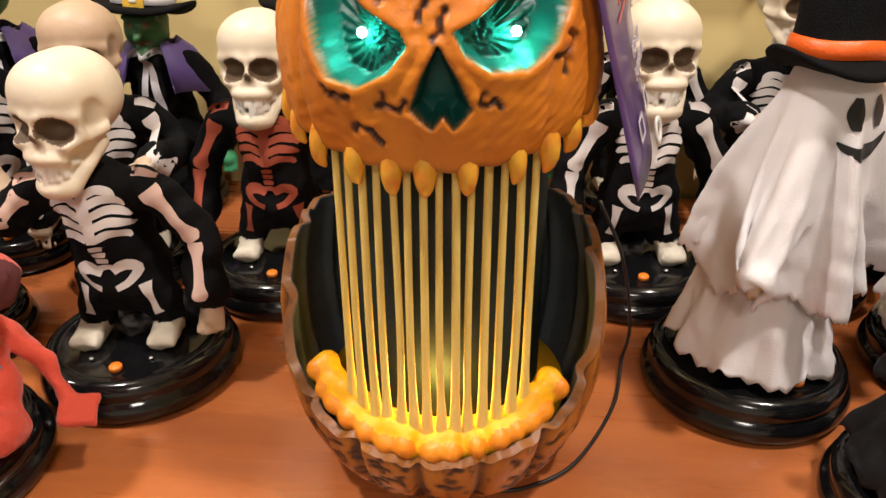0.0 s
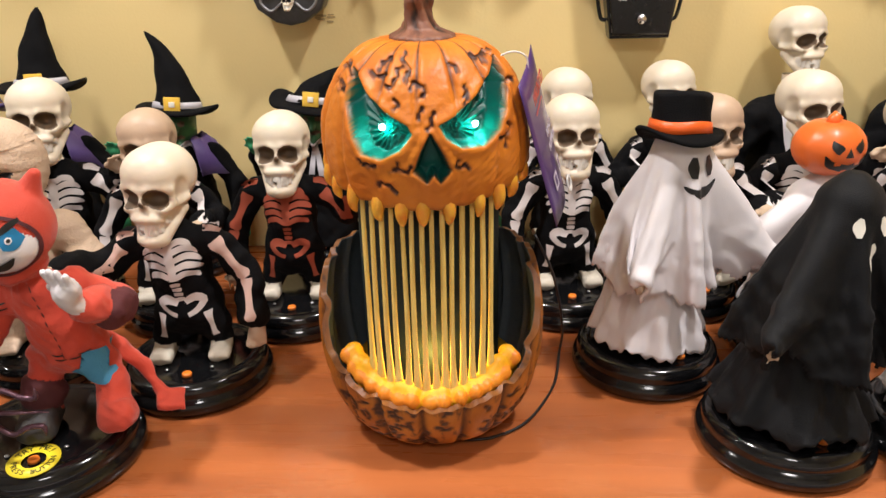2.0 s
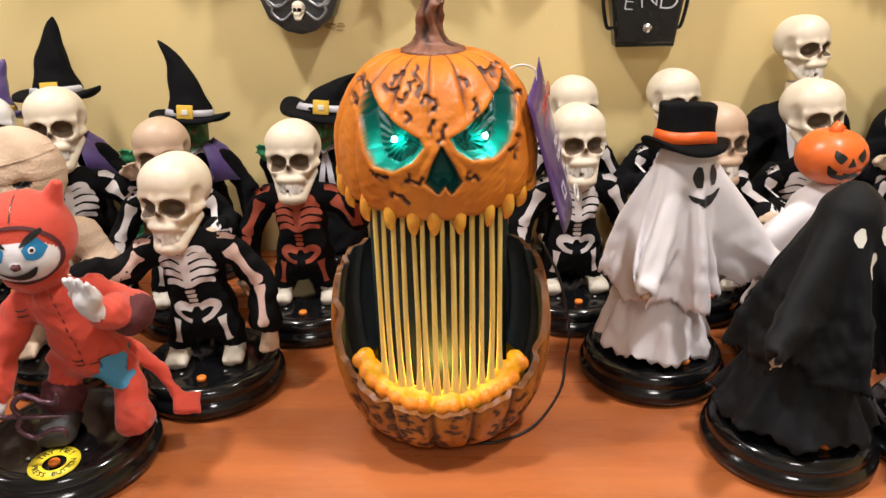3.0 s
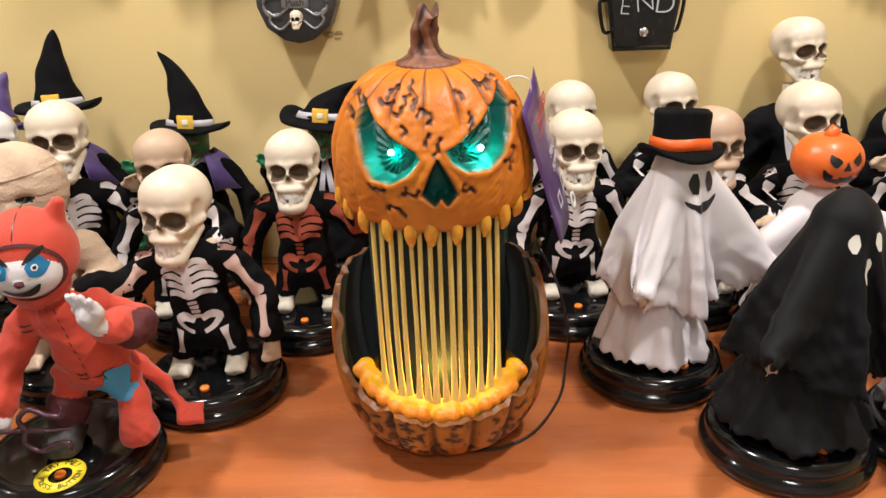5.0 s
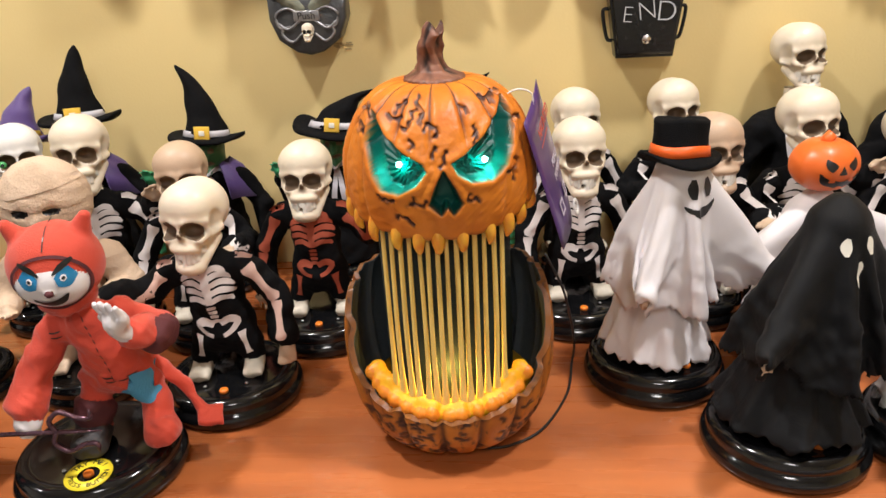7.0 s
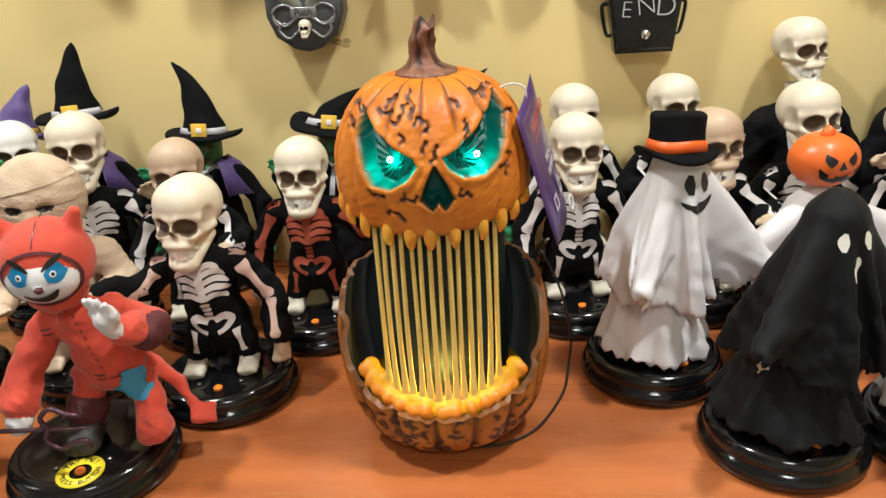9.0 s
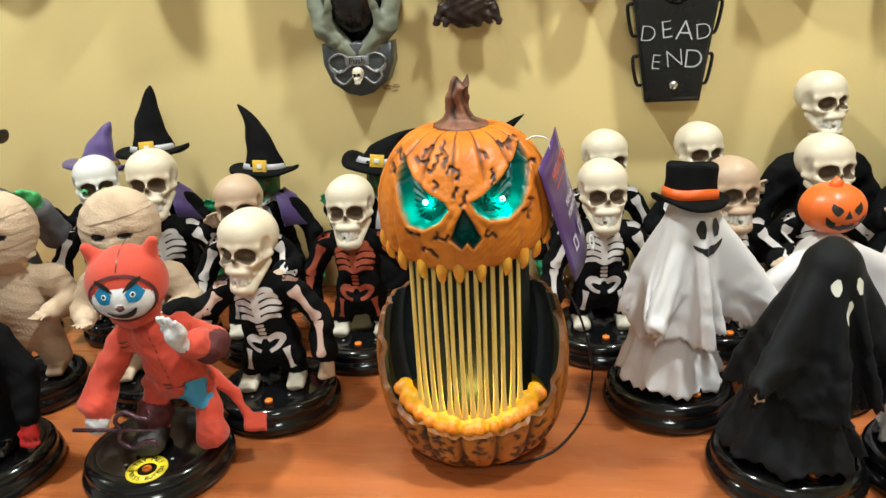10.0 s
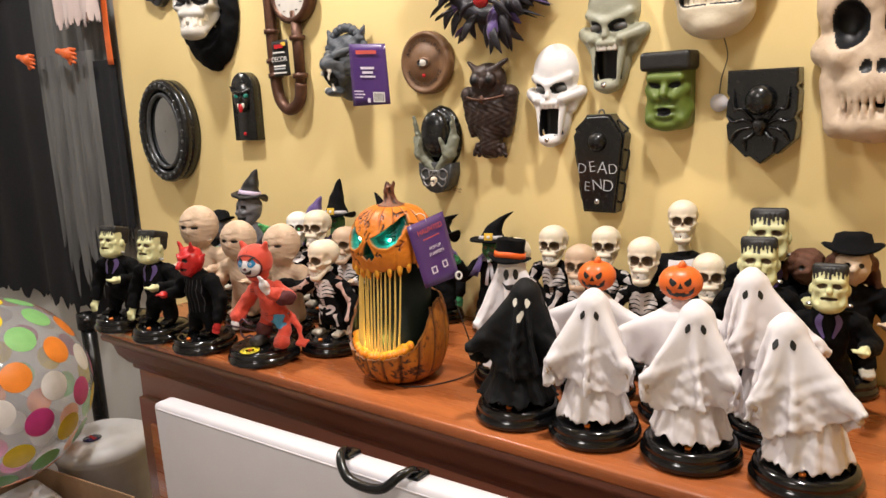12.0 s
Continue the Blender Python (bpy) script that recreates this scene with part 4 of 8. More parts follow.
        stroke(s, BLACK_PAINT, [(x + sx * 0.0105, z + 0.0002, 0.0006), (x + sx * 0.0117, z + 0.0006, 0.0013), (x + sx * 0.0128, z + 0.001, 0.0006)], tree, lift=0.0016, n=6)
        stroke(s, BLACK_PAINT, [(x + sx * 0.0045, z + 0.0035, 0.0006), (x + sx * 0.011, z + 0.0085, 0.0022), (x + sx * 0.0185, z + 0.0125, 0.0012)], tree, lift=0.0013, n=8)
    stroke(s, BLACK_PAINT, [(x - 0.012, z - 0.0145, 0.0006), (x - 0.006, z - 0.0185, 0.0016), (x + 0.002, z - 0.0195, 0.0030), (x + 0.008, z - 0.0165, 0.0026), (x + 0.0125, z - 0.0115, 0.0006)], tree, lift=0.0012, n=14)
    stroke(s, DARK_RED, [(x + 0.0272 * math.cos(a), z - 0.006 + 0.0222 * math.sin(a), 0.0011) for a in np.linspace(0, 2 * np.pi, 25)], tree, lift=0.0012, n=60, wide=2)
    stroke(s, BLACK_PAINT, [(x + 0.002, z + 0.034, 0.0004), (x + 0.001, z + 0.027, 0.0004), (x, z + 0.019, 0.0004)], tree, n=8, wide=1)
    stroke(s, BLUE_PATCH, [(0.012, 0.086, 0.004), (0.013, 0.0855, 0.0125), (0.022, 0.084, 0.0135), (0.031, 0.082, 0.0125), (0.032, 0.082, 0.004)], tree, lift=0.0012, n=12, wide=8)
    for i in range(9):
        a = 0.160 - i * 0.0072
        stroke(s, BLACK_PAINT, [(-0.006 + i * 0.0012, a, 0.0003), (-0.0055 + i * 0.0012, a - 0.0022, 0.0004), (-0.005 + i * 0.0012, a - 0.0040, 0.0003)], tree, n=4, wide=1)
    for px, pz in ((0.012, 0.096), (0.018, 0.098), (0.011, 0.080), (0.012, 0.075), (0.0, 0.100), (0.002, 0.0965), (-0.030, 0.146), (-0.029, 0.142)):
        stroke(s, BLACK_PAINT, [(px - 0.004, pz + 0.0008, 0.0004), (px, pz, 0.0006), (px + 0.004, pz + 0.0008, 0.0004)], tree, n=5, wide=1)
    # three-pronged fork held low in front
    g = np.array((-0.062, -0.046, 0.078))
    along = np.array((0.94, -0.20, -0.02))
    tipx = lambda t, w=0.0: tuple(g + along * t + np.array((0, 0, w)))
    s.add(*tube([tipx(-0.020), tipx(0.035), tipx(0.062)], [0.0019, 0.0019, 0.0005], 8), PLUM_METAL)
    for sw in (-1, 1):
        s.add(*tube(curve_points([tipx(0.026), tipx(0.022, sw * 0.010), tipx(0.032, sw * 0.0185), tipx(0.044, sw * 0.0130), tipx(0.055, sw * 0.0120), tipx(0.056, sw * 0.020)], 20), [0.0021] * 17 + [0.0018, 0.0012, 0.0004], 8), PLUM_METAL)
    return s


# ---- sheet ghosts ----
def sheet(s, mat, rows, folds_n, fold_amp, seed, hem, arms=(), seg=120, centre=(0, 0), thick=0.0011, crease=0.0022):
    """A draped cloth: (radius, height) rows from the crown down, with folds that deepen, arm bulges and a torn hem."""
    rng = random.Random(seed)
    ph = [rng.uniform(0, 6.28) for _ in range(8)]
    th = np.linspace(0, 2 * np.pi, seg, endpoint=False)
    prof = curve_points([(r, z, 0) for r, z in rows], 44)[:, :2]
    zt, zb = prof[0][1], prof[-1][1]
    outer = []
    for i, (r, z) in enumerate(prof):
        q = (zt - z) / (zt - zb)
        for t in th:
            w = fold_amp * q ** 1.3 * (math.sin(folds_n * t + ph[0] + 0.8 * math.sin(2 * t + ph[1])) + 0.5 * math.sin((2 * folds_n - 3) * t + ph[2] + q * 2))
            rr = max(r * (1 + w), 0.0004)
            zz = z
            cr = math.sin(11 * t + 150 * z + ph[6] + 1.5 * math.sin(3 * t + 60 * z)) * math.sin(5 * t - 95 * z + ph[7])
            cr2 = abs(math.sin(17 * t - 70 * z + 2 * math.sin(2 * t + ph[1])))
            rr += crease * min(1, 2.2 * q) * (cr + 0.7 * cr2 - 0.4)
            for at, wide, out, low, span in arms:
                da = math.atan2(math.sin(t - at), math.cos(t - at)) / wide
                dz = (z - low) / span
                g = math.exp(-da * da) * math.exp(-dz * dz)
                rr += out * g
                zz += 0.010 * g
            zz += 0.012 * q * q * math.sin(t + ph[2]) * (1 if fold_amp > 0.06 else 0.2)
            if q > 0.93:
                zz += hem * ((q - 0.93) / 0.07) * (0.6 * math.sin(7 * t + ph[3]) + 0.5 * math.sin(13 * t + ph[4]) + 0.5 * math.sin(29 * t + ph[5]))
            outer.append((centre[0] * (1 - q) + rr * math.cos(t), centre[1] * (1 - q) + rr * math.sin(t), zz))
    o = np.array(outer).reshape(44, seg, 3)
    inner = o * np.array((1, 1, 1))
    flat = np.linalg.norm(o[:, :, :2], axis=2, keepdims=True)
    inner[:, :, :2] *= np.maximum(flat - thick, 0.0002) / np.maximum(flat, 0.0003)
    inner[:3, :, 2] -= thick
    v = np.concatenate([o, inner[::-1]]).reshape(-1, 3)
    s.add(v, [f[::-1] for f in quads(88, seg, close_v=True)], mat)


def draped_disc(s, mat, crown, radius, solids, seed, n=51, steps=170, thick=0.0010, gathers=(), crumple=0.0021):
    """A round cloth let fall over the given (a, b, ra, rb) rounded solids until it hangs, then laid down with thickness and a torn hem."""
    rng = np.random.RandomState(seed)
    g = np.linspace(-radius, radius, n)
    h = g[1] - g[0]
    spin = rng.uniform(0, 6.28)
    gx, gy = np.meshgrid(g, g, indexing="ij")
    p = np.stack([crown[0] + gx * math.cos(spin) - gy * math.sin(spin), crown[1] + gx * math.sin(spin) + gy * math.cos(spin), np.full_like(gx, crown[2] + 0.004)], -1)
    p[..., 2] += rng.uniform(-0.0015, 0.0015, p.shape[:2])
    old = p.copy()
    caps = [(np.array(a, float), np.array(b, float), ra + 0.0018, rb + 0.0018) for a, b, ra, rb in solids]

    def pull(a, b, rest, k):
        d = b - a
        ln = np.linalg.norm(d, axis=-1, keepdims=True)
        move = d * (k * 0.5 * (ln - rest) / np.maximum(ln, 1e-6))
        a += move
        b -= move

    def collide(p, old):
        for a, b, ra, rb in caps:
            ba = b - a
            q = p - a
            t = np.clip((q @ ba) / max(ba @ ba, 1e-9), 0, 1)
            d = q - t[..., None] * ba
            ln = np.linalg.norm(d, axis=-1)
            r = ra + (rb - ra) * t
            hit = ln < r
            push = d / np.maximum(ln, 1e-6)[..., None] * (r - ln)[..., None]
            p[hit] += push[hit]
            old[hit] += (p[hit] - old[hit]) * 0.5
        p[mid - 1:mid + 2, mid - 1:mid + 2] = held
        p[..., 2] = np.maximum(p[..., 2], 0.044)

    mid = n // 2
    held = p[mid - 1:mid + 2, mid - 1:mid + 2].copy()
    held[..., 2] = crown[2] + 0.001
    pinched = []
    for step in range(steps):
        if step == steps // 2:
            pinched = [(np.array(t, float), np.linalg.norm(p - np.array(t, float), axis=-1) < reach) for t, reach in gathers]
        for t, sel in pinched:
            d = p[sel] - t
            ln = np.maximum(np.linalg.norm(d, axis=-1, keepdims=True), 1e-6)
            p[sel] -= d * np.clip(1 - 0.0105 / ln, 0, 1) * 0.25
        vel = (p - old) * 0.95
        old = p.copy()
        p = p + vel
        p[..., 2] -= 0.00016
        for turn in range(12):
            for o in (0, 1):
                c = (n - o) // 2
                pull(p[o::2][:c], p[o + 1::2][:c], h, 1.0)
                pull(p[:, o::2][:, :c], p[:, o + 1::2][:, :c], h, 1.0)
            for a, b in ((p[:-1, :-1], p[1:, 1:]), (p[1:, :-1], p[:-1, 1:])):
                pull(a, b, h * 1.4142, 0.12)
            if turn % 4 == 3:
                pull(p[:-2], p[2:], 2 * h, 0.10)
                pull(p[:, :-2], p[:, 2:], 2 * h, 0.10)
                collide(p, old)
    for _ in range(1):
        p[1:-1, 1:-1] = 0.6 * p[1:-1, 1:-1] + 0.1 * (p[2:, 1:-1] + p[:-2, 1:-1] + p[1:-1, 2:] + p[1:-1, :-2])
    # twice as fine
    m = 2 * n - 1
    u = np.zeros((m, n, 3))
    u[::2] = p
    u[1::2] = 0.5 * (p[1:] + p[:-1])
    u[3:-2:2] = (9 * (p[1:-2] + p[2:-1]) - p[:-3] - p[3:]) / 16
    w = np.zeros((m, m, 3))
    w[:, ::2] = u
    w[:, 1::2] = 0.5 * (u[:, 1:] + u[:, :-1])
    w[:, 3:-2:2] = (9 * (u[:, 1:-2] + u[:, 2:-1]) - u[:, :-3] - u[:, 3:]) / 16
    gi = np.linspace(-1, 1, m)
    ax, ay = np.meshgrid(gi, gi, indexing="ij")
    ang, rad = np.arctan2(ay, ax), np.hypot(ax, ay)
    ph = rng.uniform(0, 6.28, 4)
    edge = 0.94 + 0.022 * np.sin(7 * ang + ph[0]) + 0.018 * np.sin(13 * ang + ph[1]) + 0.014 * np.sin(31 * ang + ph[2])
    keep = rad < edge
    du, dv = np.gradient(w, axis=0), np.gradient(w, axis=1)
    nrm = np.cross(du, dv)
    nrm /= np.maximum(np.linalg.norm(nrm, axis=-1, keepdims=True), 1e-9)
    if nrm[m // 2, m // 2, 2] < 0:
        nrm = -nrm
    calm = np.clip((crown[2] - w[..., 2:] - 0.055) / 0.05, 0.12, 1)
    w = w + nrm * calm * folds(crumple, 125, seed)(w)[..., None]
    both = np.concatenate([w.reshape(-1, 3), (w - nrm * thick).reshape(-1, 3)])
    cell = keep[:-1, :-1] & keep[1:, :-1] & keep[:-1, 1:] & keep[1:, 1:]
    faces, count = [], {}
    flip = np.cross(du, dv)[m // 2, m // 2, 2] < 0
    for a, b in np.argwhere(cell):
        k = a * m + b
        f = (k, k + m, k + m + 1, k + 1)
        faces.append(f[::-1] if flip else f)
    for f in faces:
        for e in zip(f, f[1:] + f[:1]):
            key = (min(e), max(e))
            count[key] = None if key in count else e
    top = m * m
    faces += [tuple(top + k for k in f[::-1]) for f in faces]
    faces += [(e[1], e[0], top + e[0], top + e[1]) for e in count.values() if e is not None]
    used = np.unique(np.concatenate([np.array(f) for f in faces]))
    new_at = -np.ones(2 * top, int)
    new_at[used] = np.arange(len(used))
    s.add(both[used], [tuple(new_at[k] for k in f) for f in faces], mat)


def ghost_doll(mat=GHOST_WHITE, ink=BLACK_PAINT, seed=1, face="plain", lean=(0, 0), height=0.246, hat=False, arms=((-2.45, 0.031), (-0.62, 0.031)), skirt=0.056, cloth=0.148, drop=0.104, crumple=0.0021):
    s = Shape()
    z = height
    sheet(s, mat, [(0.030, 0.135), (0.036, 0.115), (0.044, 0.080), (skirt, 0.040)], 9, 0.06, seed + 20, 0.0045, crease=0.0012)
    hx, hy = lean
    solids = [((hx, hy, z - 0.027), (hx, hy, z - 0.042), 0.024, 0.026), ((hx * 0.7, hy * 0.7, z - 0.070), (hx * 0.5, hy * 0.5, z - 0.092), 0.022, 0.036), ((hx * 0.4, hy * 0.4, z - 0.10), (0, 0, 0.055), 0.037, skirt - 0.004)]
    tips = []
    for a, out in arms:
        p = ((0.040 + out) * math.cos(a), (0.040 + out) * math.sin(a), z - drop)
        tips.append(p)
        solids.append(((hx * 0.5 + 0.022 * math.cos(a), hy * 0.5 + 0.022 * math.sin(a), z - 0.082), p, 0.017, 0.0095))
    k = Clay().put(limb((0, 0, 0.035), (0, 0, 0.14), 0.014), BLACK_CLOTH)
    k.put(ball((hx, hy, z - 0.034), (0.024, 0.024, 0.028)), mat).put(limb((hx, hy, z - 0.05), (0, 0, z - 0.10), 0.014), mat)
    for (a, out), p in zip(arms, tips):
        k.put(limb((hx * 0.5 + 0.020 * math.cos(a), hy * 0.5 + 0.020 * math.sin(a), z - 0.090), p, 0.010, 0.0065), mat)
        bony_hand(k, (p[0], p[1], p[2] - 0.004), (math.cos(a) * 0.6, math.sin(a) * 0.6, -1.0), HAND, 0.7)
    k.shape((-0.10, -0.10, 0.033), (0.10, 0.06, 0.25), 0.0032, s)
    cloth_only = Shape()
    draped_disc(cloth_only, mat, (hx, hy, z), cloth, solids, seed, gathers=[((p[0] * 1.04, p[1] * 1.04, p[2] - 0.004), 0.027) for p in tips], crumple=crumple)
    tree = cloth_only.tree()
    s.add(np.concatenate(cloth_only.v), cloth_only.f, mat)
    cx, ez = hx, z - 0.034
    if face == "smile":
        for sx in (-1, 1):
            stroke(s, ink, [(cx + sx * 0.0085, ez - 0.009, 0.0022), (cx + sx * 0.0085, ez, 0.0050), (cx + sx * 0.0075, ez + 0.009, 0.0022)], tree, n=12)
        stroke(s, ink, [(cx - 0.016, ez - 0.016, 0.0006), (cx - 0.010, ez - 0.0205, 0.0028), (cx, ez - 0.023, 0.0052), (cx + 0.010, ez - 0.0195, 0.0030), (cx + 0.016, ez - 0.013, 0.0006)], tree, n=18)
    elif face == "sad":
        for sx in (-1, 1):
            stroke(s, ink, [(cx + sx * 0.0105, ez - 0.007, 0.0014), (cx + sx * 0.0105, ez, 0.0042), (cx + sx * 0.0085, ez + 0.007, 0.0014)], tree, n=12)
        stroke(s, ink, [(cx - 0.002, ez - 0.030, 0.0017), (cx - 0.001, ez - 0.022, 0.0040), (cx + 0.002, ez - 0.017, 0.0032), (cx + 0.002, ez - 0.0125, 0.0014)], tree, n=12)
    else:
        for sx in (-1, 1):
            stroke(s, ink, [(cx + sx * 0.0125, ez - 0.007, 0.0010), (cx + sx * 0.0105, ez - 0.001, 0.0038), (cx + sx * 0.0085, ez + 0.006, 0.0012)], tree, n=12)
    if hat:
        th = np.linspace(0, 2 * np.pi, 40, endpoint=False)
        v = []
        tip = pose(cx - 0.002, lean[1] + 0.002, z, -6, 7, 0)
        for r, h in ((0.020, -0.016), (0.029, -0.014), (0.0365, -0.013), (0.0375, -0.011), (0.0358, -0.009), (0.0262, -0.008), (0.0250, 0.003), (0.0244, 0.010), (0.0250, 0.0220), (0.0246, 0.0245), (0.0228, 0.0258), (0.012, 0.0262), (0.0004, 0.0258)):
            curl = (r - 0.026) / 0.014 if r > 0.028 else 0.0
            v += [(r * math.cos(t) * 1.06, r * math.sin(t) * 0.96, h + 0.0075 * curl * math.cos(2 * t + 0.3) + 0.0010 * math.sin(3 * t + 60 * h)) for t in th]
        s.add(v, quads(13, 40, close_v=True), BLACK_CLOTH, m=tip)
        v = []
        for r, h in ((0.0265, -0.0085), (0.0278, -0.008), (0.0266, 0.0015), (0.0252, 0.002)):
            v += [(r * math.cos(t) * 1.06, r * math.sin(t) * 0.96, h + 0.0008 * math.sin(3 * t)) for t in th]
        s.add(v, quads(4, 40, close_v=True), ORANGE_BAND, m=tip)
    return s


def jack_head_ghost(seed=5):
    s = Shape()
    sheet(s, GHOST_WHITE, [(0.036, 0.13), (0.044, 0.11), (0.054, 0.08), (0.064, 0.040)], 9, 0.05, seed + 9, 0.0045)
    solids = [((0, 0, 0.180), (0, 0, 0.165), 0.018, 0.030), ((0, 0, 0.16), (0, 0, 0.055), 0.034, 0.058)]
    for x in (-1, 1):
        solids.append(((x * 0.020, -0.004, 0.168), (x * 0.088, -0.030, 0.150), 0.014, 0.009))
        arm = Clay().put(limb((x * 0.020, -0.004, 0.166), (x * 0.086, -0.030, 0.148), 0.010, 0.006), GHOST_WHITE)
        arm.shape((-0.10, -0.05, 0.13), (0.10, 0.02, 0.19), 0.004, s)
    draped_disc(s, GHOST_WHITE, (0, 0, 0.200), 0.135, solids, seed, 41)
    k = Clay().put(limb((0, 0, 0.035), (0, 0, 0.19), 0.012), BLACK_CLOTH)
    k.shape((-0.03, -0.03, 0.033), (0.03, 0.03, 0.21), 0.004, s)
    nu, nv = 28, 72
    v = []
    for i in range(nu):
        a = math.pi * i / (nu - 1)
        for j in range(nv):
            b = 2 * math.pi * j / nv
            r = 0.0335 * (1 - 0.035 * abs(math.cos(4 * b)) ** 0.4 * 1 + 0.02) * (1 - 0.10 * math.exp(-((a) / 0.3) ** 2))
            v.append((r * math.sin(a) * math.cos(b) * 1.04, r * math.sin(a) * math.sin(b), 0.226 + 0.0285 * math.cos(a) * (1 - 0.15 * math.exp(-(a / 0.35) ** 2))))
    s.add(v, [f[::-1] for f in quads(nu, nv, close_v=True)], JACK)
    s.add(*tube([(0, 0, 0.247), (0.001, 0, 0.253), (0.005, -0.001, 0.258)], [0.0075, 0.006, 0.0055], 9), JACK)
    tree = s.tree()
    z = 0.226
    for sx in (-1, 1):
        stroke(s, BLACK_PAINT, [(sx * 0.008, z + 0.003, 0.0004), (sx * 0.0085, z + 0.0035, 0.0042), (sx * 0.013, z + 0.008, 0.0042), (sx * 0.0148, z + 0.013, 0.0006)], tree, n=12)
    stroke(s, BLACK_PAINT, [(0, z + 0.006, 0.0003), (0, z + 0.001, 0.0026), (0, z - 0.0025, 0.0042), (0, z - 0.003, 0.0004)], tree, n=8)
    stroke(s, BLACK_PAINT, [(-0.021, z - 0.0015, 0.0005), (-0.016, z - 0.0095, 0.0035), (-0.008, z - 0.0125, 0.0040), (0.0, z - 0.0145, 0.0042), (0.008, z - 0.0125, 0.0040), (0.016, z - 0.0095, 0.0035), (0.021, z - 0.0015, 0.0005)], tree, n=24)
    for px, pz in ((-0.010, -0.0090), (0.010, -0.0090), (0.0, -0.0180)):
        stroke(s, JACK, [(px - 0.003, z + pz, 0.0016), (px, z + pz, 0.0020), (px + 0.003, z + pz, 0.0016)], tree, lift=0.0012, n=5, wide=2)
    return s


# ---- the crowd on the sideboard ----
def stand(shape_or_thing, name, label, category, x, y, rz, base=1.0, scale=1.0, group="", sticker=False, shift=(0, 0)):
    """Puts a doll on a base of its own."""
    display_base(x, y, rz, base, sticker)
    x, y = x + shift[0], y + shift[1]
    m = pose(x, y, TOP + 0.001, 0, 0, rz)
    if isinstance(shape_or_thing, Shape):
        ob = shape_or_thing.thing(name, label, category, m, group)
    else:
        ob = copy_thing(shape_or_thing, m)
        tagged(ob, label, category, group)
    if scale != 1.0:
        k = 0.034 * (1 - scale)
        ob.matrix_world = pose(x, y, TOP + 0.001 + k, 0, 0, rz) @ Matrix.Scale(scale, 4)
    return ob


SK = "skeleton dolls on the sideboard"
skel_a = stand(skeleton_doll((-0.006, -0.012, 0.203), HANG_L, REACH_R, -16, 0, 5, lean=(-0.004, -0.006), arms=PRINT_PINK), "skeleton_doll",
               "skeleton doll in black bone-print suit reaching out one arm", "doll", -0.275, -0.362, 8, group=SK)
skel_red = stand(skeleton_doll((0.0, -0.010, 0.200), RAISED_L, HANG_R, 0, ribs=PRINT_RED, arms=PRINT_RED), "skeleton_doll",
                 "skeleton doll in black suit with red printed ribs", "doll", -0.203, -0.226, 4, group=SK)
skel_std = stand(skeleton_doll((0.0, -0.010, 0.207), HANG_L, HANG_R, 2), "skeleton_doll", "skeleton doll in black suit with white printed ribs", "doll", 0.104, -0.200, 6, group=SK)
skel_up = stand(skeleton_doll((0.0, -0.010, 0.220), RAISED_L, BENT_R, 0), "skeleton_doll", "skeleton doll with a raised hand and printed ribs", "doll", -0.474, -0.200, 16, 0.74, 1.06, group=SK)
stand(skeleton_doll((0.0, -0.012, 0.206), BENT_L, HANG_R, 0, bone=BONE_TAN), "skeleton_doll", "tan-skulled skeleton doll in a black bone-print suit", "doll", -0.345, -0.232, 14, 0.74, group=SK)
stand(skel_std, "", "skeleton doll close to the yellow wall", "doll", 0.113, -0.062, 10, 0.72, 1.02, SK)
stand(skel_up, "", "skeleton doll standing against the yellow wall", "doll", 0.235, -0.062, 16, 0.72, 0.99, SK)
skel_c = stand(skeleton_doll((0.0, -0.012, 0.206), BENT_L, HANG_R, 0, bone=BONE_TAN), "skeleton_doll", "aged ivory skeleton doll beside the hatted ghost", "doll", 0.250, -0.198, 14, 0.74, group=SK)
skel_d = stand(skel_up, "", "skeleton doll with one hand raised to its chest", "doll", 0.362, -0.165, 14, 0.70, 1.01, SK)
stand(skel_std, "", "skeleton doll behind the pumpkin-headed ghost", "doll", 0.482, -0.166, 20, 0.72, 0.98, SK)
stand(skeleton_doll((-0.002, 0.002, 0.221), HANG_L, HANG_R, 8, coat=True, size=0.74), "skeleton_doll", "skeleton doll in black tailcoat, white shirt and tie", "doll", 0.394, -0.054, 12, 0.70, 1.30, SK)
sugar = skeleton_doll((0.012, -0.010, 0.222), HANG_L, HANG_R, 10, bone=BONE_WHITE, ribs=PRINT_WHITE)
for sx in (-1, 1):
    v, f = lathe([(0.0003, 0.0), (0.0045, 0.0), (0.0040, 0.002), (0.0003, 0.003)], 14)
    sugar.add(v, f, LIME, m=pose(0.012 + sx * 0.0125, -0.0335, 0.2225, 90, 0, 0))
    v, f = lathe([(0.0003, 0.0), (0.0020, 0.0), (0.0003, 0.0015)], 10)
    sugar.add(v, f, BLACK_PAINT, m=pose(0.012 + sx * 0.0125, -0.0362, 0.2225, 90, 0, 0))
stand(sugar, "skeleton_doll", "white painted skull doll with green eyes", "doll", -0.578, -0.185, 22, 0.72, group=SK)

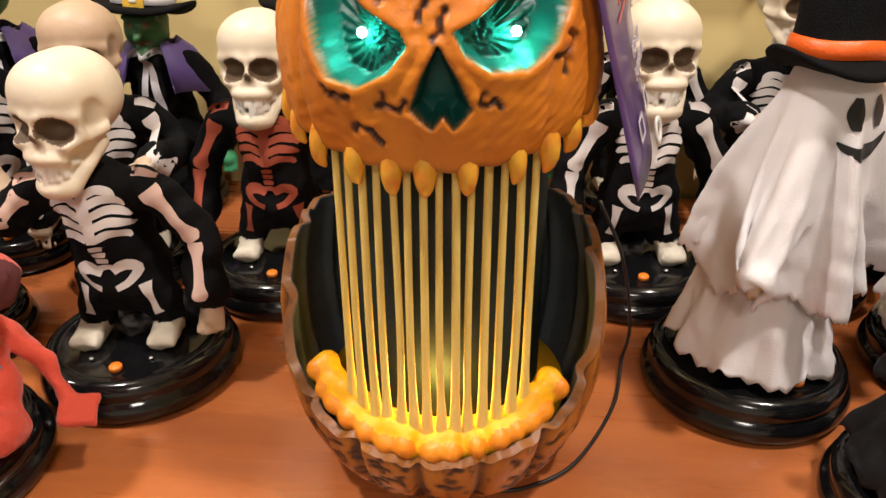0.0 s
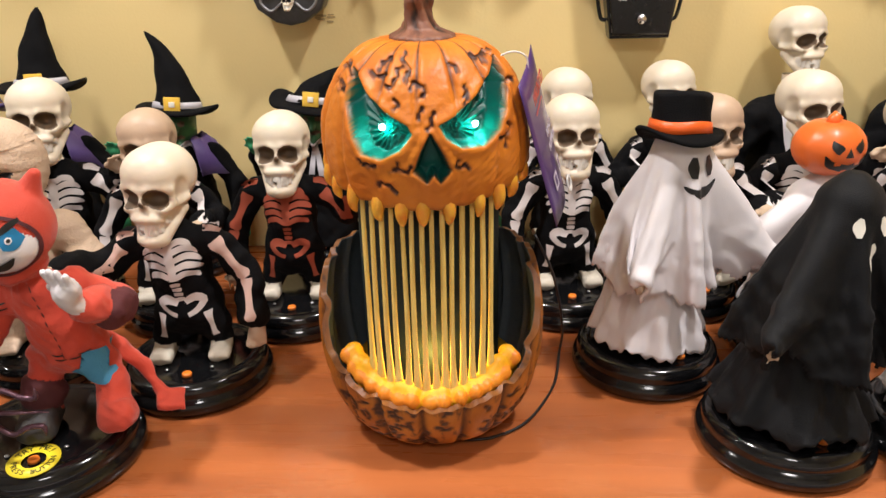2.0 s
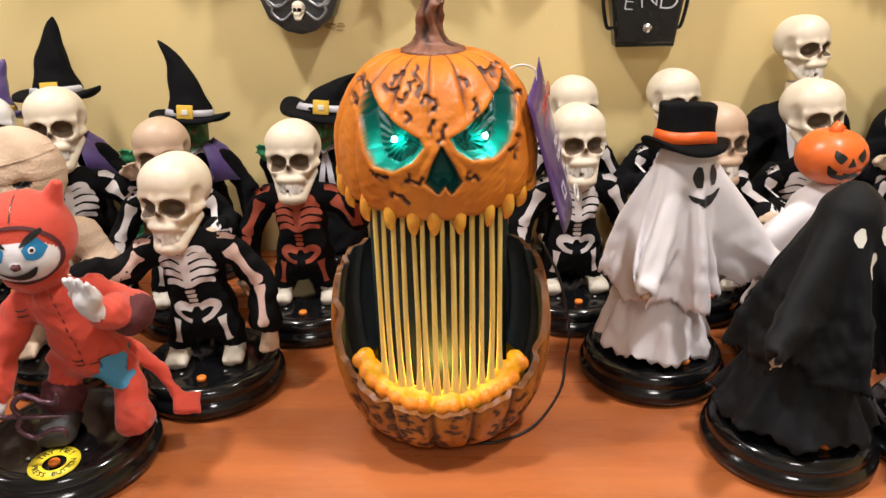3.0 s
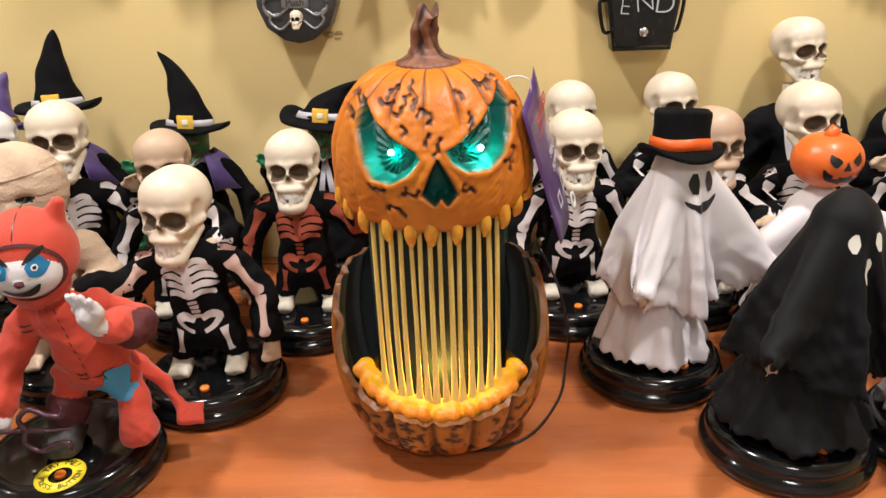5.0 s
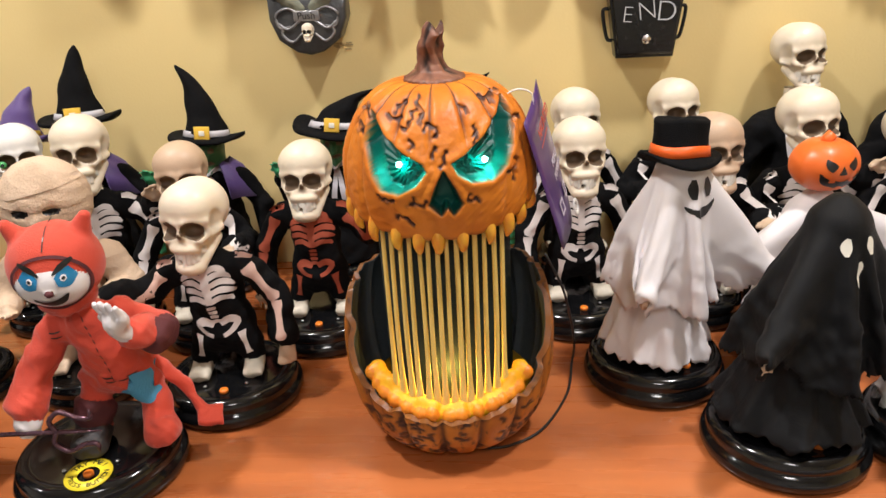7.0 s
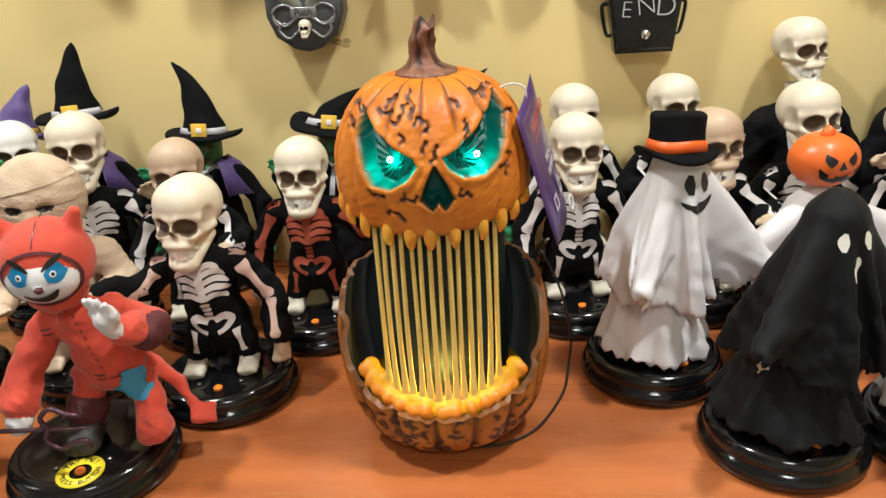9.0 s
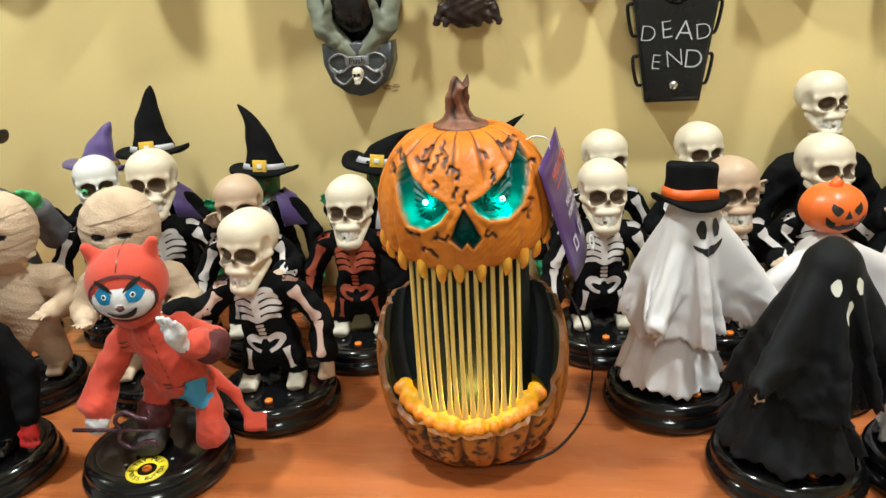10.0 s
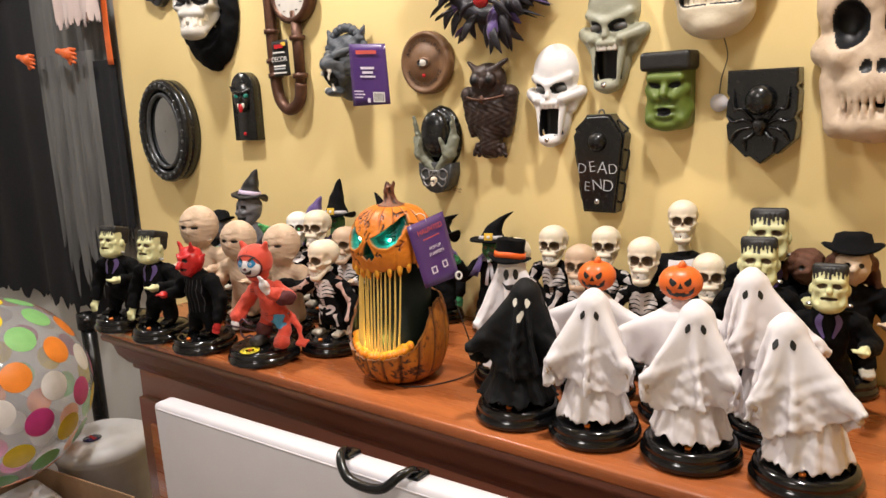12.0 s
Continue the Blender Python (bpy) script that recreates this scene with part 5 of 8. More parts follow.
WI = "witch dolls along the wall"
stand(witch_doll((0, -0.006, 0.212), (0.010, 0.0), 0.100), "witch_doll", "green-faced witch doll in black hat with yellow buckle", "doll", -0.540, -0.072, 14, 0.70, 1.06, group=WI)
stand(witch_doll((0, -0.006, 0.194), (-0.034, 0.0), 0.104, (-8, 4, 0)), "witch_doll", "green witch doll in tall black hat, purple cape", "doll", -0.370, -0.078, 8, 0.72, group=WI)
stand(witch_doll((0, -0.006, 0.196), (0.048, 0.0), 0.060, (-8, 6, 0), droop=0.024, brim=0.052, width=0.031), "witch_doll", "green witch doll in slumped black hat, lilac ribbon", "doll", -0.200, -0.068, 4, 0.72, group=WI)
stand(witch_doll((0, -0.006, 0.194), (0.050, 0.0), 0.072, (-8, 0, 0)), "witch_doll", "green witch doll in crooked hat behind the pumpkin", "doll", -0.040, -0.078, 20, 0.72, group=WI)
stand(witch_doll((0, -0.006, 0.205), (0.016, 0.0), 0.075, (-10, 8, 0), hat=PURPLE_CLOTH, band=YELLOW_FELT, buckle=None, brim=0.048), "witch_doll", "witch doll in purple pointed hat, yellow band", "doll", -0.628, -0.078, 10, 0.72, group=WI)
stand(ghoul_doll(), "ghoul_doll", "grey ghoul doll in black hat with lilac band", "doll", -0.722, -0.205, 6, 0.74, 1.36)
stand(shaggy_doll(GREY_FUR, BLACK_CLOTH, GREY_GHOUL), "shaggy_doll", "grey shaggy-haired doll in a broad black hat", "doll", -0.868, -0.200, 0, 0.74)
stand(shaggy_doll(BROWN_HAIR, BLACK_CLOTH, HAND), "pirate_doll", "brown-haired pirate doll in a broad black hat", "doll", 0.690, -0.075, 16, 0.72, 1.12)
stand(shaggy_doll(BROWN_HAIR, None, BROWN_HAIR), "werewolf_doll", "brown furry-headed doll standing close to the wall", "doll", 0.618, -0.064, 16, 0.60, 1.04)

MU = "mummy dolls"
mum = stand(mummy_doll(), "mummy_doll", "bandaged beige mummy doll with narrow dark eyes", "doll", -0.440, -0.345, 16, 0.80, 1.0, MU)
stand(mum, "", "bandaged beige mummy doll behind the red devil", "doll", -0.590, -0.352, 18, 0.80, 1.0, MU)
stand(mum, "", "bandaged beige mummy doll behind square-headed dolls", "doll", -0.748, -0.350, 20, 0.80, 1.12, MU)

FR = "square-headed monster dolls"
fr = stand(square_head_doll(), "monster_doll", "pale green square-headed monster doll in black suit", "doll", -0.880, -0.512, 20, scale=1.08, group=FR)
stand(fr, "", "pale green square-headed monster doll in black jacket", "doll", -0.712, -0.510, 18, scale=1.08, group=FR)
stand(fr, "", "tall pale green monster doll against the wall", "doll", 0.552, -0.062, 18, 0.72, 1.33, FR)
stand(fr, "", "pale green monster doll with black fringe", "doll", 0.570, -0.182, 18, 0.72, 1.19, FR)
stand(fr, "", "pale green monster doll behind the white ghosts", "doll", 0.684, -0.205, 14, 0.72, 1.05, FR)

stand(red_devil_doll(), "devil_doll", "red-faced horned devil doll in black pinstripe suit", "doll", -0.545, -0.508, 8, scale=1.04)
stand(cat_devil_doll(), "cat_devil_doll", "red-hooded doll with white face, tail and fork", "doll", -0.362, -0.487, 17, 1.06, 1.08, sticker=True, shift=(0.024, 0.012))

GH = "sheet ghosts"
stand(ghost_doll(seed=3, face="smile", height=0.252, hat=True, lean=(0.006, -0.016), arms=((-2.45, 0.026), (-0.72, 0.062)), drop=0.122, crumple=0.0010), "ghost_doll", "white sheet ghost with smile and black hat", "doll", 0.173, -0.333, 30, group=GH)
stand(ghost_doll(GHOST_BLACK, WHITE_FELT, 8, "sad", (0.020, -0.004), 0.240, arms=((-2.45, 0.034), (-0.35, 0.036)), skirt=0.064), "ghost_doll", "black sheet ghost with white painted eyes and mouth", "doll", 0.266, -0.457, 14, group=GH)
stand(ghost_doll(seed=11, height=0.236), "ghost_doll", "white sheet ghost with narrow black eyes", "doll", 0.406, -0.454, 14, group=GH)
stand(ghost_doll(seed=17, height=0.236, lean=(0.006, 0)), "ghost_doll", "white sheet ghost, arms spread, on the front edge", "doll", 0.557, -0.446, 16, group=GH)
stand(ghost_doll(seed=23, height=0.262, lean=(-0.032, 0)), "ghost_doll", "taller white sheet ghost in the second row", "doll", 0.632, -0.315, 20, 0.9, group=GH)
stand(ghost_doll(seed=29, height=0.232, lean=(-0.030, 0.004)), "ghost_doll", "white sheet ghost with ragged hem and spread arms", "doll", 0.712, -0.440, 8, group=GH)
stand(jack_head_ghost(5), "pumpkin_head_doll", "orange pumpkin-headed doll in white sheet", "doll", 0.334, -0.300, 12, 0.92, 0.95)
stand(jack_head_ghost(12), "pumpkin_head_doll", "orange pumpkin-headed doll in a ragged white sheet", "doll", 0.490, -0.318, 20, 0.92)

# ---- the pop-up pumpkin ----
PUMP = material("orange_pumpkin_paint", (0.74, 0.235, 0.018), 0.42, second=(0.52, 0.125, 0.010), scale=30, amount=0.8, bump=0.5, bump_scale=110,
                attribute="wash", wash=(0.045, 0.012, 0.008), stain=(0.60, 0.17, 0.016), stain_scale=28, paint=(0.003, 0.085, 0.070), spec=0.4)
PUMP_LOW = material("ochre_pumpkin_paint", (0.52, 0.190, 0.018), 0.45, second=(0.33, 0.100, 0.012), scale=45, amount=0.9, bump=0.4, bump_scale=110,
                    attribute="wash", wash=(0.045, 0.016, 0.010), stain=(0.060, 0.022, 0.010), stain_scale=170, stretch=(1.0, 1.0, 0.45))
STEM = material("brown_stem_paint", (0.27, 0.115, 0.065), 0.5, second=(0.14, 0.052, 0.034), scale=70, amount=0.9, bump=0.6, bump_scale=160, attribute="wash", wash=(0.030, 0.013, 0.010), stretch=(1, 1, 0.35))
INNER = material("dark_slate_shell_lining", (0.060, 0.072, 0.080), 0.6, second=(0.040, 0.050, 0.056), scale=40, bump=0.3)
COLUMN = material("dark_teal_lift_column", (0.003, 0.014, 0.014), 0.7, scale=40)
GUM = material("yellow_orange_gum", (0.90, 0.49, 0.006), 0.52, second=(0.88, 0.36, 0.006), scale=38, amount=0.8, bump=0.2, sub=0.15)
GUM_ORANGE = material("orange_gum_lower_edge", (0.85, 0.24, 0.012), 0.42, second=(0.80, 0.34, 0.02), scale=38, bump=0.2, sub=0.1)
STRAND = material("cream_yellow_strand", (0.84, 0.60, 0.17), 0.5, second=(0.72, 0.47, 0.10), scale=50, bump=0.15, sub=0.1)
TUSK = material("orange_yellow_tooth", (0.78, 0.25, 0.02), 0.4, second=(0.82, 0.46, 0.04), scale=90, amount=0.9, bump=0.2, sub=0.1)
LED = lit("green_white_led", (0.35, 1.0, 0.78), 26)
TAG = material("violet_hang_tag", (0.075, 0.028, 0.165), 0.35, second=(0.06, 0.022, 0.135), scale=20, coat=0.3)
TAG_INK = material("pale_tag_ink", (0.72, 0.66, 0.78), 0.5)
TAG_RED = material("red_tag_ink", (0.62, 0.10, 0.08), 0.5)
CORD = material("black_cord", (0.015, 0.015, 0.016), 0.45)
CARD_WHITE = material("white_card", (0.80, 0.78, 0.76), 0.6)


def poly_distance(px, pz, poly):
    """Signed distance to an outline in x, z; negative inside."""
    p, d, inside = np.array(poly, float), np.full(px.shape, 9.0), np.zeros(px.shape, bool)
    for (ax, az), (bx, bz) in zip(p, np.roll(p, -1, axis=0)):
        ex, ez = bx - ax, bz - az
        t = np.clip(((px - ax) * ex + (pz - az) * ez) / (ex * ex + ez * ez), 0, 1)
        d = np.minimum(d, np.hypot(px - ax - t * ex, pz - az - t * ez))
        inside ^= ((az > pz) != (bz > pz)) & (px < (bx - ax) * (pz - az) / np.where(bz == az, 1e-9, bz - az) + ax)
    return np.where(inside, -d, d)


def crack_lines(rng, seeds):
    out = []
    for x, z, ang, steps in seeds:
        pts, a = [(x, z)], ang
        for _ in range(steps):
            a += rng.uniform(-1.5, 1.5)
            x, z = x + 0.0040 * math.cos(a), z + 0.0040 * math.sin(a)
            pts.append((x, z))
            if rng.random() < 0.3:
                b = a + rng.choice((-1.3, 1.3))
                out.append([(x, z), (x + 0.005 * math.cos(b), z + 0.005 * math.sin(b))])
            a += (ang - a) * 0.4
        out.append(pts)
    return out


def line_distance(px, pz, lines):
    d = np.full(px.shape, 9.0)
    for pts in lines:
        for (ax, az), (bx, bz) in zip(pts, pts[1:]):
            ex, ez = bx - ax, bz - az
            t = np.clip(((px - ax) * ex + (pz - az) * ez) / (ex * ex + ez * ez + 1e-12), 0, 1)
            d = np.minimum(d, np.hypot(px - ax - t * ex, pz - az - t * ez))
    return d


def bumps(x, y, z, f, seed):
    r = random.Random(seed)
    out = 0
    for k in range(7):
        a, b, c, p = (r.uniform(-1, 1) * f * (1 + k * 0.35) for _ in range(4))
        out = out + np.sin(a * x + b * y + c * z + p) / (1 + 0.5 * k)
    return out / 3


EYE_R = [(-.0495, .3225), (-.0550, .300), (-.0506, .2767), (-.0450, .267), (-.0317, .264), (-.0173, .272), (-.0089, .282), (-.0118, .288), (-.0250, .295), (-.0395, .307), (-.0473, .320)]
EYE_L = [(.0520, .3265), (.0604, .3096), (.0593, .293), (.0537, .279), (.0426, .2715), (.0270, .272), (.0170, .279), (.0120, .288), (.0226, .293), (.0370, .304), (.0480, .3167)]
NOSE = [(.0049, .2825), (.0138, .267), (.0186, .2555), (.0115, .247), (.0067, .254), (.0016, .247), (-.0073, .2555), (-.0018, .270)]
RIBS = 16


def jaw_edge(off):
    """Height of the upper shell's lower edge, by degrees away from the front."""
    return np.interp(off, [0, 25, 50, 75, 100, 140, 180], [0.2245, 0.2265, 0.2325, 0.2400, 0.2470, 0.2540, 0.2560])


def bowl_edge(off):
    return np.interp(off, [0, 20, 40, 55, 66, 75, 85, 100, 180], [0.059, 0.062, 0.069, 0.080, 0.100, 0.128, 0.150, 0.158, 0.160])


def pumpkin():
    top = base_empty("pop_up_pumpkin", "orange pop-up jack-o-lantern with glowing green eyes and stringy teeth", "pumpkin", pose(-0.036, -0.412, TOP + 0.0005, 0, 0, 3))
    rng = random.Random(4)
    # lower shell
    nt, nz = 330, 100
    th = np.linspace(0, 2 * np.pi, nt, endpoint=False)
    off = np.degrees(np.abs(np.angle(np.exp(1j * (th + np.pi / 2)))))
    edge = bowl_edge(off) + 0.0018 * np.sin(19 * th) * np.sin(7 * th + 1) + 0.0012 * np.sin(41 * th)
    q = np.linspace(0, 1, nz)[:, None]
    z = 0.0015 + (edge[None, :] - 0.0015) * q
    t = np.broadcast_to(th, z.shape)
    r = 0.0985 * np.sqrt(np.maximum(1 - ((z - 0.098) / 0.138) ** 2, 0.02)) * (1 - 0.30 * np.exp(-z / 0.009))
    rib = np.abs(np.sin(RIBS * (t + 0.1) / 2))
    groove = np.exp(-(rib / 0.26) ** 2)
    r = r * (1 - 0.050 * np.exp(-(rib / 0.30) ** 2)) + 0.0007 * bumps(80 * np.cos(t), 80 * np.sin(t), 900 * z, 0.12, 3)
    lines = crack_lines(rng, [(rng.uniform(-0.08, 0.08), rng.uniform(0.010, 0.060), rng.choice((1.57, -1.57, 0.4, 2.6)), 2) for _ in range(64)])
    x, y = r * np.cos(t), r * np.sin(t)
    dist = np.where(y < 0.02, line_distance(x, z, lines), 1)
    r = r - 0.0014 * np.exp(-(dist / 0.0014) ** 2)
    x, y = r * np.cos(t), r * np.sin(t)
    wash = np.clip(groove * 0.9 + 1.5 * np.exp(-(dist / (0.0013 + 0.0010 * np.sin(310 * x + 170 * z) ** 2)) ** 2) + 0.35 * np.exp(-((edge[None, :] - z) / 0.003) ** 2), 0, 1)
    outer = np.stack([x, y, z], -1)
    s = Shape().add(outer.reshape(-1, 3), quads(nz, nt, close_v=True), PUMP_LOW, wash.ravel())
    s.add(np.concatenate([outer[0], [(0, 0, 0.0015)]]), [(j, nt, (j + 1) % nt) for j in range(nt)], PUMP_LOW)
    inner = outer * np.array((0.935, 0.935, 1)) + np.array((0, 0, 0.0006))
    lip = outer[-1:] * np.array((0.945, 0.945, 1)) + np.array((0, 0, 0.0012))
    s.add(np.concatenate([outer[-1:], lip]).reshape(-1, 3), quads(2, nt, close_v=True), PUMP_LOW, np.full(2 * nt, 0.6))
    s.add(np.concatenate([lip, inner[::-1]]).reshape(-1, 3), quads(nz + 1, nt, close_v=True), INNER)
    part("lower_shell", s, top, "cracked ochre lower pumpkin shell with ribs")
    # upper shell with the carved face
    nt, nz = 440, 190
    th = np.linspace(0, 2 * np.pi, nt, endpoint=False)
    off = np.degrees(np.abs(np.angle(np.exp(1j * (th + np.pi / 2)))))
    low = jaw_edge(off) + 0.0010 * np.sin(23 * th)
    cz, hz = 0.262, 0.0815
    a0 = np.arcsin(np.clip((low - cz) / hz, -0.95, 0.95))
    q = np.linspace(0, 1, nz)[:, None]
    lat = a0[None, :] + (np.pi / 2 - 0.05 - a0[None, :]) * q
    t = np.broadcast_to(th, lat.shape)
    z = cz + hz * np.sin(lat)
    r = 0.0830 * np.cos(lat) ** 0.74
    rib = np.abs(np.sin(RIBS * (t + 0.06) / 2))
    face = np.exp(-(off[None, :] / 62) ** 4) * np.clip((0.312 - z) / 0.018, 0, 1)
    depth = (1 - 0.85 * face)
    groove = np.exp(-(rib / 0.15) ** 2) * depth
    r = r * (1 - 0.055 * np.exp(-(rib / 0.33) ** 2) * depth)
    z = z - 0.006 * np.exp(-(np.cos(lat) / 0.28) ** 2)
    r = r + 0.0011 * bumps(70 * np.cos(t), 70 * np.sin(t), 850 * z, 0.11, 9) + 0.00055 * bumps(70 * np.cos(t), 70 * np.sin(t), 850 * z, 0.42, 21) * np.cos(lat)
    x, y = r * np.cos(t), r * np.sin(t)
    front = y < -0.015
    lines = crack_lines(rng, [(-0.012, 0.333, -1.7, 5), (-0.026, 0.313, -0.4, 4), (-0.008, 0.312, 0.1, 4), (-0.022, 0.330, -1.5, 3), (-0.026, 0.320, -1.5, 3), (-0.052, 0.325, -1.0, 3), (-0.060, 0.313, -1.5, 3), (-0.020, 0.305, -1.3, 2),
                              (0.035, 0.330, -1.2, 3), (0.020, 0.326, -0.8, 2), (0.030, 0.312, -0.7, 3), (0.058, 0.300, 0.1, 3), (-0.047, 0.262, -0.3, 3), (-0.034, 0.243, -0.1, 5),
                              (-0.020, 0.262, -1.2, 3), (0.024, 0.262, -1.2, 4), (0.060, 0.266, 1.0, 4), (0.000, 0.300, -1.4, 2), (0.003, 0.286, 0.1, 3), (0.046, 0.341, -0.6, 4)])
    dist = np.where(front, line_distance(x, z, lines), 1)
    eyes = np.minimum(poly_distance(x, z, EYE_R), poly_distance(x, z, EYE_L))
    carve = np.where(front, np.minimum(eyes, poly_distance(x, z, NOSE)), 1)
    sink = np.clip(-carve / 0.0022 + 0.3, 0, 1)
    fan = np.where(eyes < 0, 0.0013 * np.clip(-eyes / 0.005, 0, 1) * np.sin(26 * np.arctan2(z - 0.283, np.abs(x) - 0.028)), 0)
    brow = 0.0016 * np.exp(-((np.where(front, carve, 1) - 0.003) / 0.0035) ** 2)
    r = r + brow * np.where(front, 1, 0) - 0.0165 * sink + fan * sink - 0.0024 * np.exp(-(dist / 0.0012) ** 2)
    x, y = r * np.cos(t), r * np.sin(t)
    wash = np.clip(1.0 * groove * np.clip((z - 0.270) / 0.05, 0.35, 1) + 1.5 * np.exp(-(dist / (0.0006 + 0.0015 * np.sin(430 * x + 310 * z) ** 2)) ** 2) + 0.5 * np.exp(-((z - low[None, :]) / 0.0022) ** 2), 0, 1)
    outer = np.stack([x, y, z], -1)
    faces = quads(nz, nt, close_v=True)
    teal = np.clip((0.0011 - carve) / 0.0008, 0, 1)
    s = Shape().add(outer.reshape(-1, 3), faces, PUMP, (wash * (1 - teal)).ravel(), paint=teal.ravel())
    s.add(np.concatenate([outer[-1], [(0, 0, z[-1].mean())]]), [((j + 1) % nt, nt, j) for j in range(nt)], PUMP)
    inner = outer * np.array((0.86, 0.86, 1)) + np.array((0, 0, 0.0004))
    s.add(np.concatenate([outer[:1], inner[:130]]).reshape(-1, 3), [f[::-1] for f in quads(131, nt, close_v=True)], COLUMN)
    head = part("upper_shell", s, top, "orange upper pumpkin shell with carved angry face")
    # stem: flared fluted foot and a bent stalk
    rows, seg = 48, 60
    v, dark = [], []
    for i in range(rows):
        f = i / (rows - 1)
        rr = float(np.interp(f, [0, 0.04, 0.09, 0.16, 0.3, 0.5, 0.64, 0.8, 0.93, 1], [0.0250, 0.0246, 0.0195, 0.0138, 0.0112, 0.0094, 0.0102, 0.0088, 0.0084, 0.0062]))
        bend = -0.003 * math.sin(f * 3.1) + 0.012 * max(0.0, f - 0.72)
        for k in range(seg):
            b = 2 * math.pi * k / seg
            frill = 0.055 * math.exp(-(f / 0.11) ** 2) * math.sin(24 * b)
            lobe = (1 - math.exp(-(f / 0.12) ** 2)) * (0.13 * math.sin(5 * b + 3.2 * f) + 0.06 * math.sin(3 * b - 9 * f + 1) + 0.05 * math.sin(9 * b + 14 * f))
            fl = 1 + frill + lobe
            dark.append(min(1.0, max(0.0, (1.0 - fl) * 7)))
            notch = 0.005 * max(0.0, f - 0.8) * 5 * math.sin(2 * b + 0.7)
            v.append((bend + rr * fl * math.cos(b), 0.002 * math.sin(f * 5) + rr * fl * math.sin(b), 0.3385 + 0.0410 * f + notch))
    s = Shape().add(v, quads(rows, seg, close_v=True), STEM, dark)
    s.add(np.array(v[-seg:] + [(0.0034, 0, 0.3775)]), [(k, (k + 1) % seg, seg) for k in range(seg)], STEM, np.full(seg + 1, 0.6))
    part("stem", s, top, "twisted brown painted stem")
    # eyes
    for ex in (-0.030, 0.0375):
        near = np.argmin(np.hypot(x - ex, z - 0.2835) + (y > 0))
        ey = float(y.ravel()[near]) - 0.0016
        v, f = lathe([(0.0003, -0.0024), (0.0017, -0.0017), (0.0024, 0.0), (0.0017, 0.0017), (0.0003, 0.0024)], 16)
        part("led", Shape().add(v, f, LED), top, "glowing green LED eye", pose(ex, ey, 0.2835))
        w = top.matrix_world @ Vector((ex, ey - 0.0040, 0.2835))
        glow_lamp(w.x, w.y, w.z, 0.024, (0.002, 1.0, 0.76), 0.001)
    # upper fangs round the jaw
    for i in range(15):
        d = -105 + 15 * i + rng.uniform(-2, 2)
        b = radians(-90 + d)
        ze = float(jaw_edge(abs(d)))
        rr = 0.0775 * math.cos(math.asin((ze - cz) / hz)) ** 0.74
        ln = rng.uniform(0.0130, 0.0165) * (1.0 if abs(d) < 60 else 0.85)
        w = rng.uniform(0.0044, 0.0056)
        c, si = math.cos(b), math.sin(b)
        pts = [(rr * c, rr * si, ze + 0.007), ((rr + 0.003) * c, (rr + 0.003) * si, ze - 0.001), ((rr + 0.0038) * c, (rr + 0.0038) * si, ze - ln * 0.55), ((rr + 0.001) * c, (rr + 0.001) * si, ze - ln)]
        part("fang", Shape().add(*tube(curve_points(pts, 9), [w * 1.05, w * 1.1, w * 1.08, w * 1.02, w * 0.94, w * 0.84, w * 0.70, w * 0.50, w * 0.2], 10), TUSK), top)
    # lower gum: a lumpy roll behind the front edge
    k = Clay()
    d = -57.0
    while d < 57:
        b = radians(-90 + d)
        ze = float(bowl_edge(abs(d)))
        rr = 0.0800
        c, si = math.cos(b), math.sin(b)
        big = rng.uniform(0.0046, 0.0080)
        k.put(ball((rr * c, rr * si, ze + 0.000), (0.0078, 0.0078, 0.0085)), GUM, 0.004)
        k.put(ball(((rr - 0.002) * c, (rr - 0.002) * si, ze + 0.0070 + rng.uniform(-0.001, 0.002)), (big * 1.12, 0.0074, big * rng.uniform(0.85, 1.2)), turn3(0, 0, d)), GUM, 0.0042)
        k.put(ball(((rr + 0.0055) * c, (rr + 0.0055) * si, ze + 0.0035 + rng.uniform(-0.001, 0.001)), (big * 0.90, 0.0055, 0.0064), turn3(0, 0, d)), GUM_ORANGE, 0.0026)
        d += rng.uniform(6.0, 10.0)
    gum = part("gum", k.shape((-0.096, -0.104, 0.045), (0.096, -0.020, 0.128), 0.0017), top, "lumpy glowing yellow-orange lower gum")
    # tongue-coloured floor of the mouth and the lift column
    v, f = lathe([(0.0003, 0.058), (0.050, 0.056), (0.076, 0.050), (0.076, 0.042), (0.0003, 0.040)], 40)
    part("mouth_floor", Shape().add(v, f, GUM), top)
    v, f = lathe([(0.060, 0.045), (0.060, 0.270), (0.056, 0.272), (0.0003, 0.272)], 40)
    part("lift_column", Shape().add(v, f, COLUMN), top, "matt black column inside the open mouth", pose(0, 0.012, 0))
    # stretched strands between the jaws
    n = 14
    for i in range(n):
        u = i / (n - 1) * 2 - 1
        xt, xb = 0.0500 * u, 0.0480 * u + rng.uniform(-0.001, 0.001)
        yt, yb = -math.sqrt(0.066 ** 2 - xt * xt), -math.sqrt(0.0775 ** 2 - xb * xb)
        zb = float(bowl_edge(math.degrees(math.asin(min(abs(xb) / 0.08, 1))))) + 0.008
        pts = [(xb, yb, zb - 0.006), (xb * 0.995, yb, zb + 0.012), (xb + (xt - xb) * 0.4 + rng.uniform(-0.0012, 0.0012), yb + (yt - yb) * 0.4, zb + 0.065), (xt, yt, 0.243)]
        w = rng.uniform(0.0020, 0.0025)
